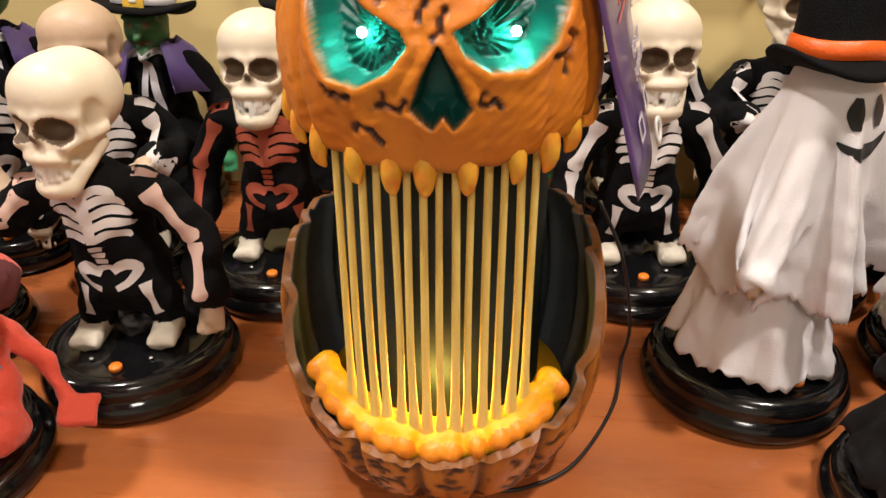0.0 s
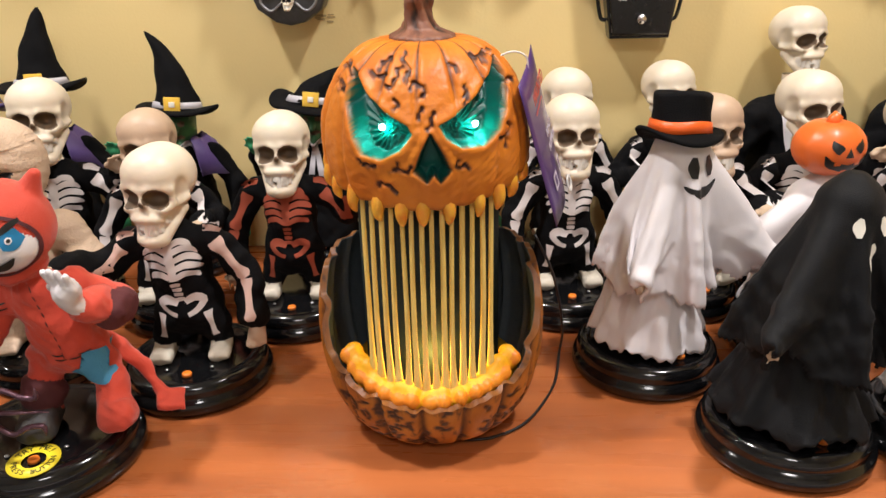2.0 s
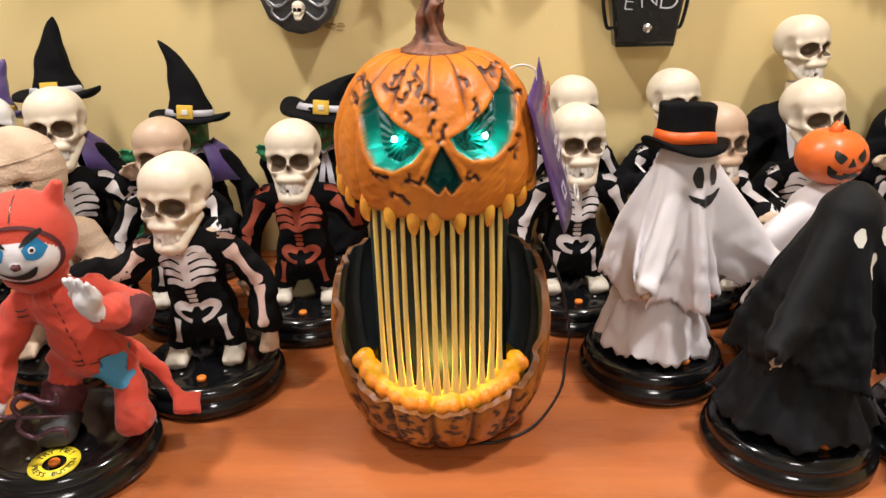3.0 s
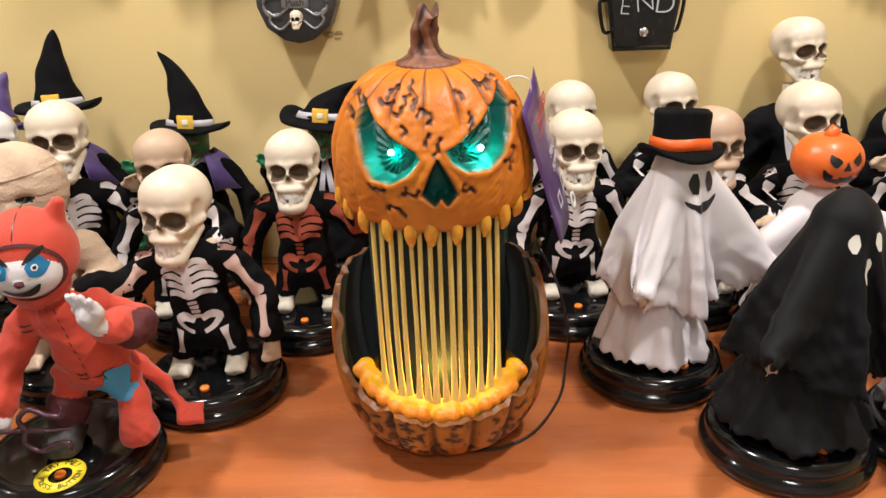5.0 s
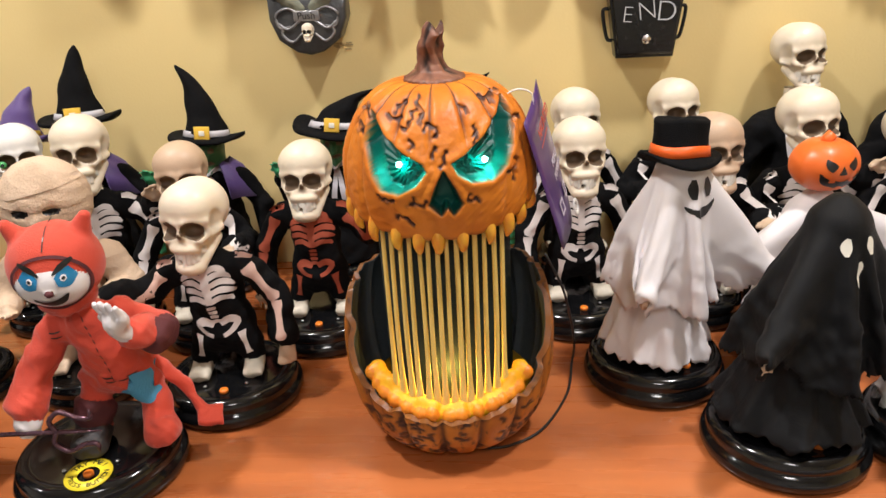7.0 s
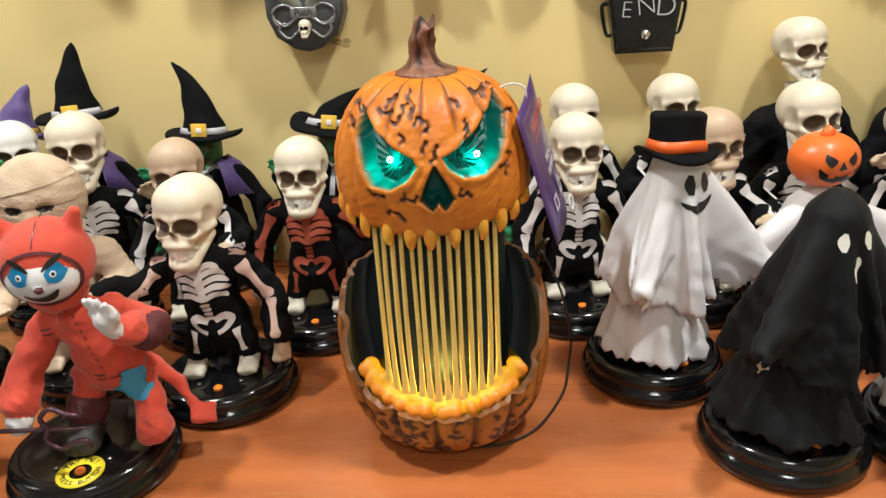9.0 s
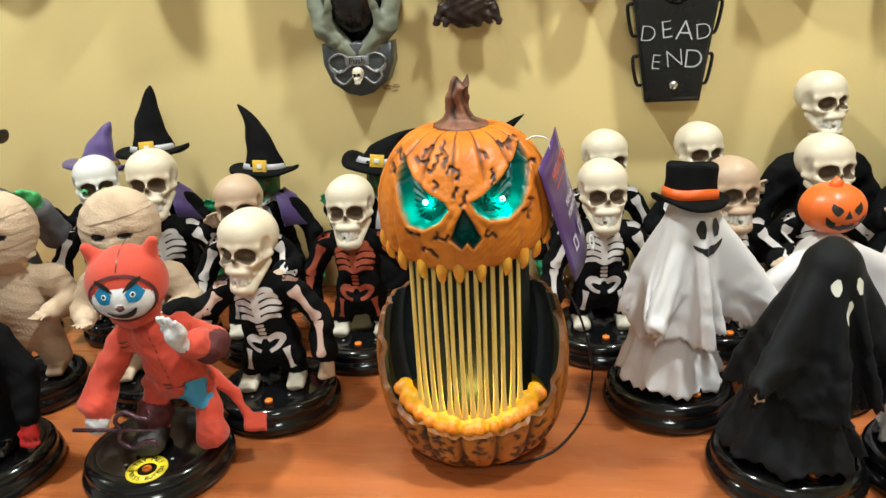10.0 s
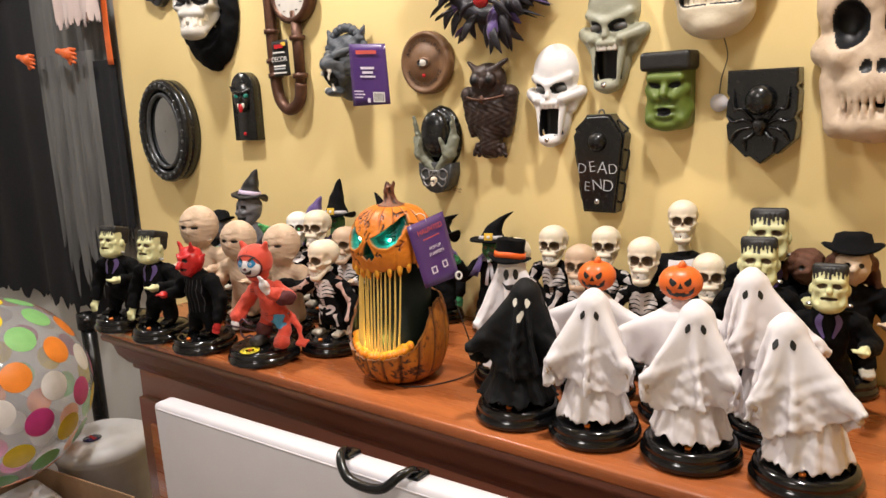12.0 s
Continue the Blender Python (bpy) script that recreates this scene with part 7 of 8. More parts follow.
def hand_mirror_bell():
    e = base_empty("crystal_doorbell", "black oval held by grey hands above a Push plaque", "doorbell", hung(-0.226, 1.318))
    part("orb", Clay().put(ball((0, 0, 0), (0.040, 0.024, 0.056)), BLACK_PLASTIC).shape((-0.05, -0.03, -0.062), (0.05, 0.03, 0.062), 0.0026), e, "glossy black oval orb", pose(0, -0.030, 0.030))
    k = Clay().put(ball((0, 0.0, 0.020), (0.058, 0.022, 0.076)), BLACK_PLASTIC)
    for sx in (-1, 1):
        k.put(limb((sx * 0.012, -0.030, -0.052), (sx * 0.044, -0.034, -0.016), 0.013, 0.015), STONE_HAND, 0.006)
        k.put(limb((sx * 0.044, -0.034, -0.016), (sx * 0.054, -0.028, 0.018), 0.015, 0.013), STONE_HAND, 0.006)
        for i, (ax, az) in enumerate(((0.050, 0.070), (0.040, 0.074), (0.031, 0.066))):
            k.put(limb((sx * 0.055, -0.026, 0.012 + i * 0.004), (sx * (0.058 - i * 0.003), -0.036, az - 0.018 * i), 0.0075, 0.0045), STONE_HAND, 0.003)
        k.put(limb((sx * 0.038, -0.040, -0.020), (sx * 0.030, -0.050, 0.020), 0.008, 0.005), STONE_HAND, 0.003)
    part("hands_of_stone", k.shape((-0.085, -0.065, -0.075), (0.085, 0.0, 0.105), 0.0026, rough=folds(0.0010, 210, 2.0)), e, "grey-green clasping stone fingers")
    o = [(-0.050, 0.024), (-0.028, 0.020), (0, 0.026), (0.028, 0.020), (0.050, 0.024), (0.050, -0.004), (0.040, -0.030), (0.018, -0.046), (0, -0.050), (-0.018, -0.046), (-0.040, -0.030), (-0.050, -0.004)]
    pl = part("plaque", Shape().add(*prism(o, 0.036, 0.004), PEWTER), e, "pewter shield plaque lettered Push", pose(0, -0.040, -0.062))
    for sx in (-1, 1):
        for c in ([(0.006, 0.0), (0.024, 0.010), (0.040, 0.002), (0.036, -0.014), (0.022, -0.012)], [(0.008, -0.022), (0.022, -0.032), (0.034, -0.022), (0.030, -0.012)], [(0.010, -0.006), (0.026, -0.016), (0.040, -0.006)]):
            part("scroll", Shape().add(*tube(curve_points([(sx * x, -0.001, z) for x, z in c], 18), [0.0019] * 15 + [0.0015, 0.0011, 0.0006], 7), SILVER_DULL), pl)
    s = Shape()
    skull(s, (0, 0, 0), 0.27, 0, 0, 0, BONE, DARK_HOLE, 0.0024)
    part("skull_button", s, pl, "tiny ivory skull button", pose(0, -0.004, -0.020))
    part("banner", Shape().add(*block(0, -0.001, 0.000, 0.034, 0.004, 0.013, 0.001), SILVER_DULL), pl)
    me = text_mesh("Push", 0.0125, BLACK_PAINT)
    v = np.array([tuple(q.co) for q in me.vertices])
    part("lettering", Shape().add(np.stack([v[:, 0], -0.0034 - v[:, 2], v[:, 1] + 0.000], 1), [tuple(p.vertices) for p in me.polygons], BLACK_PAINT), pl, smooth=False)
    return e


SILVER_DULL = material("worn_silver", (0.34, 0.34, 0.35), 0.35, metal=0.7, second=(0.2, 0.2, 0.21), scale=80, bump=0.3)


def owl():
    e = base_empty("owl_doorbell", "dark bronze owl wall ornament with a gem", "doorbell", hung(-0.070, 1.405))
    k = Clay().put(ball((0, -0.018, -0.012), (0.066, 0.030, 0.066)), BRONZE).put(ball((0, -0.024, 0.062), (0.046, 0.028, 0.038)), BRONZE, 0.012)
    for sx in (-1, 1):
        k.put(limb((sx * 0.014, -0.040, 0.078), (sx * 0.052, -0.026, 0.103), 0.010, 0.004), BRONZE, 0.006)
        k.put(ball((sx * 0.020, -0.046, 0.062), (0.0155, 0.010, 0.0155)), BRONZE, 0.003)
        k.put(ball((sx * 0.020, -0.052, 0.062), (0.0095, 0.007, 0.0095)), DARK_HOLE, 0.001)
        k.put(limb((sx * 0.056, -0.022, 0.030), (sx * 0.048, -0.024, -0.058), 0.020, 0.008), BRONZE, 0.008)
        for i in range(3):
            k.put(limb((sx * (0.010 + 0.012 * i), -0.026, -0.085), (sx * (0.014 + 0.015 * i), -0.028, -0.106), 0.007, 0.005), BRONZE, 0.004)
    k.put(limb((0, -0.052, 0.058), (0, -0.058, 0.044), 0.007, 0.002), BRONZE, 0.003)
    k.put(limb((0, -0.020, -0.06), (0, -0.022, -0.09), 0.026, 0.024), BRONZE, 0.01)
    k.put(ball((0, -0.052, 0.018), (0.007, 0.006, 0.010)), COPPER, 0.002)

    def feathers(p):
        return 0.0016 * np.sin(p[..., 0] * 260 + 4 * np.sin(p[..., 2] * 120)) * np.sin(p[..., 2] * 300) * (p[..., 2] < 0.03)
    part("owl_body", k.shape((-0.09, -0.075, -0.115), (0.09, 0.0, 0.115), 0.0026, rough=feathers), e, "dark bronze feathered owl")
    for sx in (-1, 1):
        part("necklace", Shape().add(*tube(curve_points([(sx * 0.062, -0.030, 0.030), (sx * 0.034, -0.050, 0.022), (sx * 0.004, -0.056, 0.018)], 12), 0.0030, 8), COPPER), e)
    return e


SHADE_GREY = material("grey_eyelid_paint", (0.13, 0.13, 0.125), 0.5, scale=60)


def wail_mask(name, label, x, z, mat, s, teeth):
    e = base_empty(name, label, "wall mask", hung(x, z))
    k = Clay().put(ball((0, 0, 0.046), (0.053, 0.038, 0.060)), mat).put(ball((0, -0.006, -0.030), (0.037, 0.030, 0.078)), mat, 0.02)
    for sx in (-1, 1):
        k.put(limb((sx * 0.060, -0.004, 0.004), (sx * 0.030, -0.034, -0.010), 0.011, 0.010), mat, 0.010)
        k.put(limb((sx * 0.058, -0.004, 0.004), (sx * 0.042, -0.006, -0.030), 0.010, 0.008), mat, 0.012)
        k.put(limb((sx * 0.006, -0.038, 0.020), (sx * 0.044, -0.022, 0.036), 0.0060, 0.0055), mat, 0.012)
        k.put(limb((sx * 0.030, -0.028, -0.016), (sx * 0.018, -0.036, -0.094), 0.0075, 0.0075), mat, 0.007)
        k.cut(ball((sx * 0.0245, -0.042, 0.013), (0.0205, 0.020, 0.0100), turn3(0, -sx * 20, 0)), DARK_HOLE, 0.003)
        k.put(ball((sx * 0.0245, -0.026, 0.012), (0.0130, 0.0070, 0.0070)), SHADE_GREY, 0.001)
        k.cut(ball((sx * 0.0055, -0.050, -0.008), (0.0036, 0.008, 0.0055)), DARK_HOLE, 0.002)
    k.put(limb((0, -0.038, 0.014), (0, -0.043, -0.004), 0.0050, 0.0066), mat, 0.006)
    k.put(ball((0, -0.037, -0.018), (0.020, 0.010, 0.009)), mat, 0.005)
    k.cut(slab((0, -0.040, -0.057), (0.0215, 0.032, 0.0300), 0.008), DARK_HOLE, 0.003)
    for i in range(-2, 3):
        k.put(slab((i * 0.0080, -0.040 + 0.0012 * i * i, -0.0245), (0.0037, 0.005, 0.0075 if teeth else 0.0050), 0.002), TEETH if teeth else mat, 0.0008)
    k.put(ball((0, -0.032, -0.097), (0.020, 0.018, 0.014)), mat, 0.01)
    part("mask_face", k.shape((-0.075, -0.065, -0.115), (0.075, 0.0, 0.108), 0.0024), e)
    part("sensor", Shape().add(*lathe([(0.0003, 0), (0.006, 0), (0.005, 0.004), (0.0003, 0.005)], 14), SILVER), e, "round silver push button", pose(0, -0.046, -0.094, 90, 0, 0))
    e.scale = (s, s, s)
    return e


def coffin():
    e = base_empty("coffin_doorbell", "black coffin-shaped doorbell lettered DEAD END", "doorbell", hung(0.204, 1.283))
    o = [(-0.026, 0.101), (0.026, 0.101), (0.058, 0.058), (0.036, -0.101), (-0.036, -0.101), (-0.058, 0.058)]
    part("box", Shape().add(*prism(o, 0.030, 0.0015), BLACK_PLASTIC), e, m=pose(0, -0.031, 0), smooth=False)
    lid = part("lid", Shape().add(*prism([(x * 0.93, z * 0.955) for x, z in o], 0.006, 0.0025), BLACK_PLASTIC), e, m=pose(0, -0.0375, 0), smooth=False)
    part("lens_dome", Shape().add(*lathe([(0.0205, 0.0), (0.020, 0.004), (0.0165, 0.011), (0.0095, 0.0155), (0.0003, 0.0168)], 28), BLACK_PLASTIC), e, "glossy black dome", pose(0, -0.0375, 0.046, 90, 0, 0))
    for word, z, size in (("DEAD", -0.008, 0.0335), ("END", -0.045, 0.0325)):
        x = -0.0350 if word == "DEAD" else -0.0240
        for i, ch in enumerate(word):
            me = text_mesh(ch, size * (1.0 + 0.10 * ((i * 7) % 3 - 1)), GREY_INK, 0.0006, 0.00075)
            v = np.array([tuple(q.co) for q in me.vertices])
            step = 0.0233 if word == "DEAD" else 0.0240
            part("letter", Shape().add(np.stack([v[:, 0], -0.0385 - v[:, 2], v[:, 1]], 1), [tuple(p.vertices) for p in me.polygons], GREY_INK), lid, "worn grey letter", pose(x + step * i, 0.0375, z + 0.002 * ((i * 5) % 3 - 1), 0, (6, -7, 4, -5)[i], 0), smooth=False)
    part("button", Shape().add(*lathe([(0.0003, 0), (0.0062, 0), (0.0062, 0.003), (0.005, 0.005), (0.0003, 0.006)], 18), SILVER), e, "round silver button", pose(0, -0.0375, -0.077, 90, 0, 0))
    for sx in (-1, 1):
        for (x0, z0), (x1, z1) in (((0.0535, 0.028), (0.0475, -0.014)), ((0.0450, -0.040), (0.0395, -0.080)), ((0.036, 0.089), (0.052, 0.066))):
            pts = [(sx * x0, -0.016, z0), (sx * (x0 + 0.007), -0.016, z0 - 0.004), (sx * (x1 + 0.007), -0.016, z1 + 0.004), (sx * x1, -0.016, z1)]
            part("side_handle", Shape().add(*tube(curve_points(pts, 14), 0.0024, 8), BLACK_PLASTIC), e)
    part("hook", Shape().add(*torus(0.006, 0.006, 0.0016, 20, 6), SILVER_DULL), e, m=pose(0, -0.016, 0.104))
    return e


def flat_top_mask():
    e = base_empty("monster_mask", "green square-headed monster wall mask, black hair", "wall mask", hung(0.350, 1.423))
    k = Clay().put(slab((0, -0.014, -0.006), (0.043, 0.030, 0.066), 0.020), MASK_GREEN)
    k.put(slab((0, -0.018, 0.058), (0.0495, 0.034, 0.018), 0.008), HAIR, 0.003)
    k.put(limb((-0.028, -0.042, 0.026), (0.028, -0.042, 0.026), 0.010), MASK_GREEN, 0.006)
    k.put(limb((0, -0.042, 0.020), (0, -0.054, -0.004), 0.006, 0.0085), MASK_GREEN, 0.006)
    for sx in (-1, 1):
        k.put(limb((sx * 0.034, -0.032, 0.004), (sx * 0.016, -0.044, -0.010), 0.010, 0.009), MASK_GREEN, 0.008)
        k.cut(ball((sx * 0.020, -0.048, 0.013), (0.0125, 0.009, 0.0050), turn3(0, -sx * 12, 0)), DARK_HOLE, 0.002)
        k.put(limb((sx * 0.038, -0.02, -0.03), (sx * 0.030, -0.036, -0.052), 0.010, 0.012), MASK_GREEN, 0.008)
    k.put(ball((0, -0.042, -0.030), (0.022, 0.012, 0.008)), MASK_GREEN, 0.004).put(ball((0, -0.042, -0.044), (0.020, 0.012, 0.008)), MASK_GREEN, 0.004)
    k.cut(ball((0, -0.056, -0.037), (0.0165, 0.013, 0.0072)), DARK_HOLE, 0.003)
    k.put(ball((0, -0.036, -0.062), (0.024, 0.014, 0.012)), MASK_GREEN, 0.008)
    part("mask_face", k.shape((-0.06, -0.08, -0.085), (0.06, 0.0, 0.085), 0.0023), e, "moulded green frowning face")
    return e


def spider_bell():
    e = base_empty("spider_doorbell", "black shield doorbell with a raised spider", "doorbell", hung(0.525, 1.372))
    o = [(-0.060, 0.084), (0.060, 0.084), (0.061, 0.060), (0.057, 0.052), (0.062, 0.044), (0.061, 0.010), (0.056, 0.0), (0.061, -0.012), (0.058, -0.040), (0.030, -0.066), (0.024, -0.064), (0.0, -0.084), (-0.018, -0.070), (-0.026, -0.072), (-0.058, -0.040), (-0.061, -0.014), (-0.056, -0.006), (-0.062, 0.006), (-0.060, 0.030), (-0.056, 0.036), (-0.061, 0.044)]
    part("shield", Shape().add(*prism(o, 0.036, 0.003), BLACK_PLASTIC), e, "black chipped-edge shield", pose(0, -0.037, 0), smooth=False)
    k = Clay().put(ball((0, -0.046, 0.030), (0.025, 0.020, 0.027)), BLACK_PLASTIC).put(ball((0, -0.044, -0.014), (0.013, 0.011, 0.013)), BLACK_PLASTIC, 0.006).put(ball((0, -0.044, -0.028), (0.007, 0.007, 0.006)), BLACK_PLASTIC, 0.004)
    sp = part("spider_body", k.shape((-0.03, -0.07, -0.04), (0.03, -0.02, 0.06), 0.0020), e, "glossy black spider body")
    for sx in (-1, 1):
        for a in ([(0.010, -0.008), (0.030, 0.014), (0.044, 0.016), (0.048, 0.052)], [(0.011, -0.012), (0.030, -0.004), (0.046, -0.008), (0.060, 0.004)], [(0.011, -0.018), (0.028, -0.020), (0.042, -0.028), (0.052, -0.048)], [(0.008, -0.024), (0.018, -0.036), (0.026, -0.040), (0.024, -0.062)]):
            part("leg", Shape().add(*tube(curve_points([(sx * x, -0.041 - 0.006 * math.sin(math.pi * i / 3), z) for i, (x, z) in enumerate(a)], 16), [0.0026] * 12 + [0.0022, 0.0018, 0.0013, 0.0008], 8), BLACK_PLASTIC), sp)
    return e


def big_skull():
    e = base_empty("large_skull", "oversized weathered bone-coloured skull wall mask", "wall mask", hung(0.706, 1.478))
    k = Clay().put(ball((0, -0.012, 0.075), (0.118, 0.060, 0.090)), OLD_BONE).put(ball((0, -0.030, -0.030), (0.088, 0.045, 0.075)), OLD_BONE, 0.03)
    for sx in (-1, 1):
        k.put(limb((sx * 0.100, -0.020, 0.0), (sx * 0.060, -0.056, -0.012), 0.024, 0.020), OLD_BONE, 0.02)
        k.put(limb((sx * 0.084, -0.030, -0.050), (sx * 0.066, -0.040, -0.120), 0.020, 0.024), OLD_BONE, 0.02)
        k.cut(ball((sx * 0.049, -0.075, 0.040), (0.036, 0.044, 0.037)), DARK_HOLE, 0.008)
        k.cut(limb((sx * 0.010, -0.085, -0.006), (sx * 0.014, -0.080, -0.030), 0.006, 0.012), DARK_HOLE, 0.004)
    k.put(ball((0, -0.048, -0.062), (0.062, 0.034, 0.034)), OLD_BONE, 0.012).put(ball((0, -0.046, -0.122), (0.070, 0.036, 0.030)), OLD_BONE, 0.012)
    k.cut(slab((0, -0.075, -0.086), (0.054, 0.030, 0.006), 0.003), DARK_HOLE, 0.004)
    for i in range(-4, 5):
        y = -0.072 + 0.0011 * i * i
        k.put(slab((i * 0.0130, y, -0.074), (0.0054, 0.010, 0.014), 0.004), OLD_BONE, 0.002)
        if i != 1:
            k.put(slab((i * 0.0128, y, -0.100), (0.0052, 0.010, 0.012), 0.004), OLD_BONE, 0.002)
    part("skull_face", k.shape((-0.135, -0.115, -0.155), (0.135, 0.0, 0.175), 0.0036, rough=folds(0.0008, 90, 0.7)), e, "weathered bone with dark hollow eyes")
    e.scale = (0.86, 1.0, 1.0)
    return e


def jaw_mask():
    e = base_empty("grinning_mask", "pale bony grinning mask with a dangling pull cord", "wall mask", hung(0.440, 1.635))
    k = Clay().put(ball((0, -0.010, 0.06), (0.100, 0.050, 0.110)), BONE_AGED2).put(ball((0, -0.034, -0.070), (0.070, 0.040, 0.052)), BONE_AGED2, 0.03)
    for sx in (-1, 1):
        k.put(limb((sx * 0.080, -0.020, -0.012), (sx * 0.050, -0.050, -0.040), 0.022, 0.018), BONE_AGED2, 0.02)
        k.cut(ball((sx * 0.040, -0.060, 0.055), (0.026, 0.030, 0.024)), DARK_HOLE, 0.006)
    k.cut(slab((0, -0.072, -0.048), (0.056, 0.026, 0.014), 0.010), DARK_HOLE, 0.004)
    for i in range(-4, 5):
        k.put(slab((i * 0.0118, -0.064 + 0.0012 * i * i, -0.048), (0.0050, 0.008, 0.0155), 0.004), BONE_AGED2, 0.002)
    k.put(ball((0, -0.052, -0.096), (0.034, 0.024, 0.022)), BONE_AGED2, 0.012)
    part("mask_face", k.shape((-0.115, -0.09, -0.13), (0.115, 0.0, 0.17), 0.0034), e, "pale bony grin")
    part("pull_cord", Shape().add(*tube(curve_points([(0.010, -0.030, -0.105), (0.016, -0.012, -0.150), (0.004, -0.006, -0.190), (0.000, -0.006, -0.222)], 20), 0.0010, 6), CORD), e, "thin dark pull cord")
    part("pull_disc", Shape().add(*lathe([(0.0003, 0), (0.0165, 0), (0.0165, 0.003), (0.0003, 0.004)], 24), WHITE_VINYL), e, "round white pull disc", pose(0.0, -0.004, -0.236, 90, 0, 0))
    return e


BONE_AGED2 = material("cream_bone_plastic", (0.64, 0.56, 0.42), 0.45, second=(0.50, 0.42, 0.29), scale=24, bump=0.25)


def wreath():
    e = base_empty("feather_wreath", "black feather wreath with purple netting and red gem", "wreath", hung(-0.045, 1.72))
    rng = random.Random(77)
    part("ring", Shape().add(*torus(0.115, 0.115, 0.024, 56, 12, 1.0, 0.1, 17), FEATHER), e, m=pose(0, -0.028, 0))
    for i in range(90):
        a = rng.uniform(0, 2 * math.pi)
        r0 = rng.uniform(0.09, 0.13)
        ln, tw = rng.uniform(0.05, 0.085), rng.uniform(-0.7, 0.7)
        p = np.array((r0 * math.cos(a), -0.030 - rng.uniform(0, 0.03), r0 * math.sin(a)))
        d = np.array((math.cos(a + tw), rng.uniform(-0.2, 0.2), math.sin(a + tw)))
        pts = curve_points([p, p + d * ln * 0.5 + (0, -0.01, 0), p + d * ln], 7)
        part("feather", Shape().add(*tube(pts, [0.003, 0.008, 0.011, 0.011, 0.009, 0.006, 0.001], 6, flat=0.25), PURPLE_CLOTH if i % 6 == 0 else FEATHER), e)
    part("gem", Shape().add(*lathe([(0.0003, -0.004), (0.020, 0.0), (0.018, 0.008), (0.010, 0.013), (0.0003, 0.014)], 20), RED_GEM), e, "round red gem", pose(0, -0.075, -0.085, 90, 0, 0))
    for sx in (-1, 1):
        part("claw", Shape().add(*tube(curve_points([(sx * 0.010, -0.070, -0.085), (sx * 0.045, -0.078, -0.100), (sx * 0.070, -0.066, -0.130)], 10), [0.006] * 6 + [0.005, 0.004, 0.0025, 0.0008], 8), FEATHER), e)
    s = Shape().add(*tube([(-0.062, -0.02, -0.05), (-0.068, -0.012, -0.11)], 0.0009, 5), CORD)
    part("string", s, e)
    part("string_tab", Shape().add(*block(-0.068, -0.012, -0.116, 0.010, 0.004, 0.010, 0.001), BLACK_PLASTIC), e)
    return e


def corner_rosette():
    e = base_empty("ornate_plaque", "dark ornate wall plaque near the corner", "plaque", hung(-1.335, 1.86))
    part("plate", Shape().add(*prism([(0.095 * c * (1 + 0.06 * math.cos(8 * math.atan2(s, c))), 0.095 * s * (1 + 0.06 * math.cos(8 * math.atan2(s, c)))) for c, s in RING], 0.026, 0.004), PEWTER_DARK), e, m=pose(0, -0.027, 0))
    for i in range(10):
        a = 2 * math.pi * i / 10
        part("scroll", Shape().add(*torus(0.018, 0.018, 0.004, 18, 6), PEWTER_DARK), e, m=pose(0.066 * math.cos(a), -0.028, 0.066 * math.sin(a)))
    return e


PEWTER_DARK = material("dark_pewter", (0.045, 0.047, 0.05), 0.35, second=(0.09, 0.09, 0.095), scale=70, metal=0.4, bump=0.3)
oval_mirror()
vampire_bell()
hooded_skull()
pipe_key()
wolf_head()
eye_disc()
hand_mirror_bell()
owl()
wail_mask("ghoul_mask", "white wailing ghoul mask with hollow black mouth", 0.092, 1.428, MASK_WHITE, 1.0, False)
wail_mask("ghoul_mask", "grey-green wailing ghoul mask with upper teeth", 0.226, 1.542, MASK_GREY, 1.06, True)
coffin()
flat_top_mask()
spider_bell()
big_skull()
jaw_mask()
wreath()
corner_rosette()

# ---- foreground and the corner beyond ----
WHITE_SLAB = material("white_moulded_plastic", (0.70, 0.68, 0.72), 0.5, second=(0.64, 0.62, 0.66), scale=12, bump=0.08, bump_scale=300)
GAUZE = material("charcoal_gauze", (0.17, 0.17, 0.165), 0.95, second=(0.06, 0.06, 0.06), scale=14, amount=0.9, bump=0.8, bump_scale=260, stretch=(1, 1, 0.12))
DEEP_BLACK = material("black_costume_cloth", (0.006, 0.006, 0.009), 0.9, scale=30, bump=0.4, bump_scale=300)
ORANGE_PLASTIC = material("orange_plastic", (0.85, 0.16, 0.03), 0.45, scale=30)
PALE_CLOTH = material("pale_pink_cloth", (0.72, 0.60, 0.57), 0.8, scale=20, bump=0.4)
CARDBOARD = material("brown_cardboard", (0.42, 0.27, 0.16), 0.8, second=(0.34, 0.21, 0.12), scale=30, bump=0.2)
BLUE_PACK = material("dark_blue_wrap", (0.03, 0.035, 0.13), 0.25, second=(0.06, 0.07, 0.2), scale=30, coat=0.4)
BIN_WHITE = material("white_bin_plastic", (0.68, 0.68, 0.70), 0.4, scale=20)
BIN_GREY = material("grey_bin_plastic", (0.22, 0.23, 0.24), 0.5, scale=20)
CLEAR_VINYL = clear("clear_vinyl_film", (0.75, 0.78, 0.85), 0.06, 0.22)


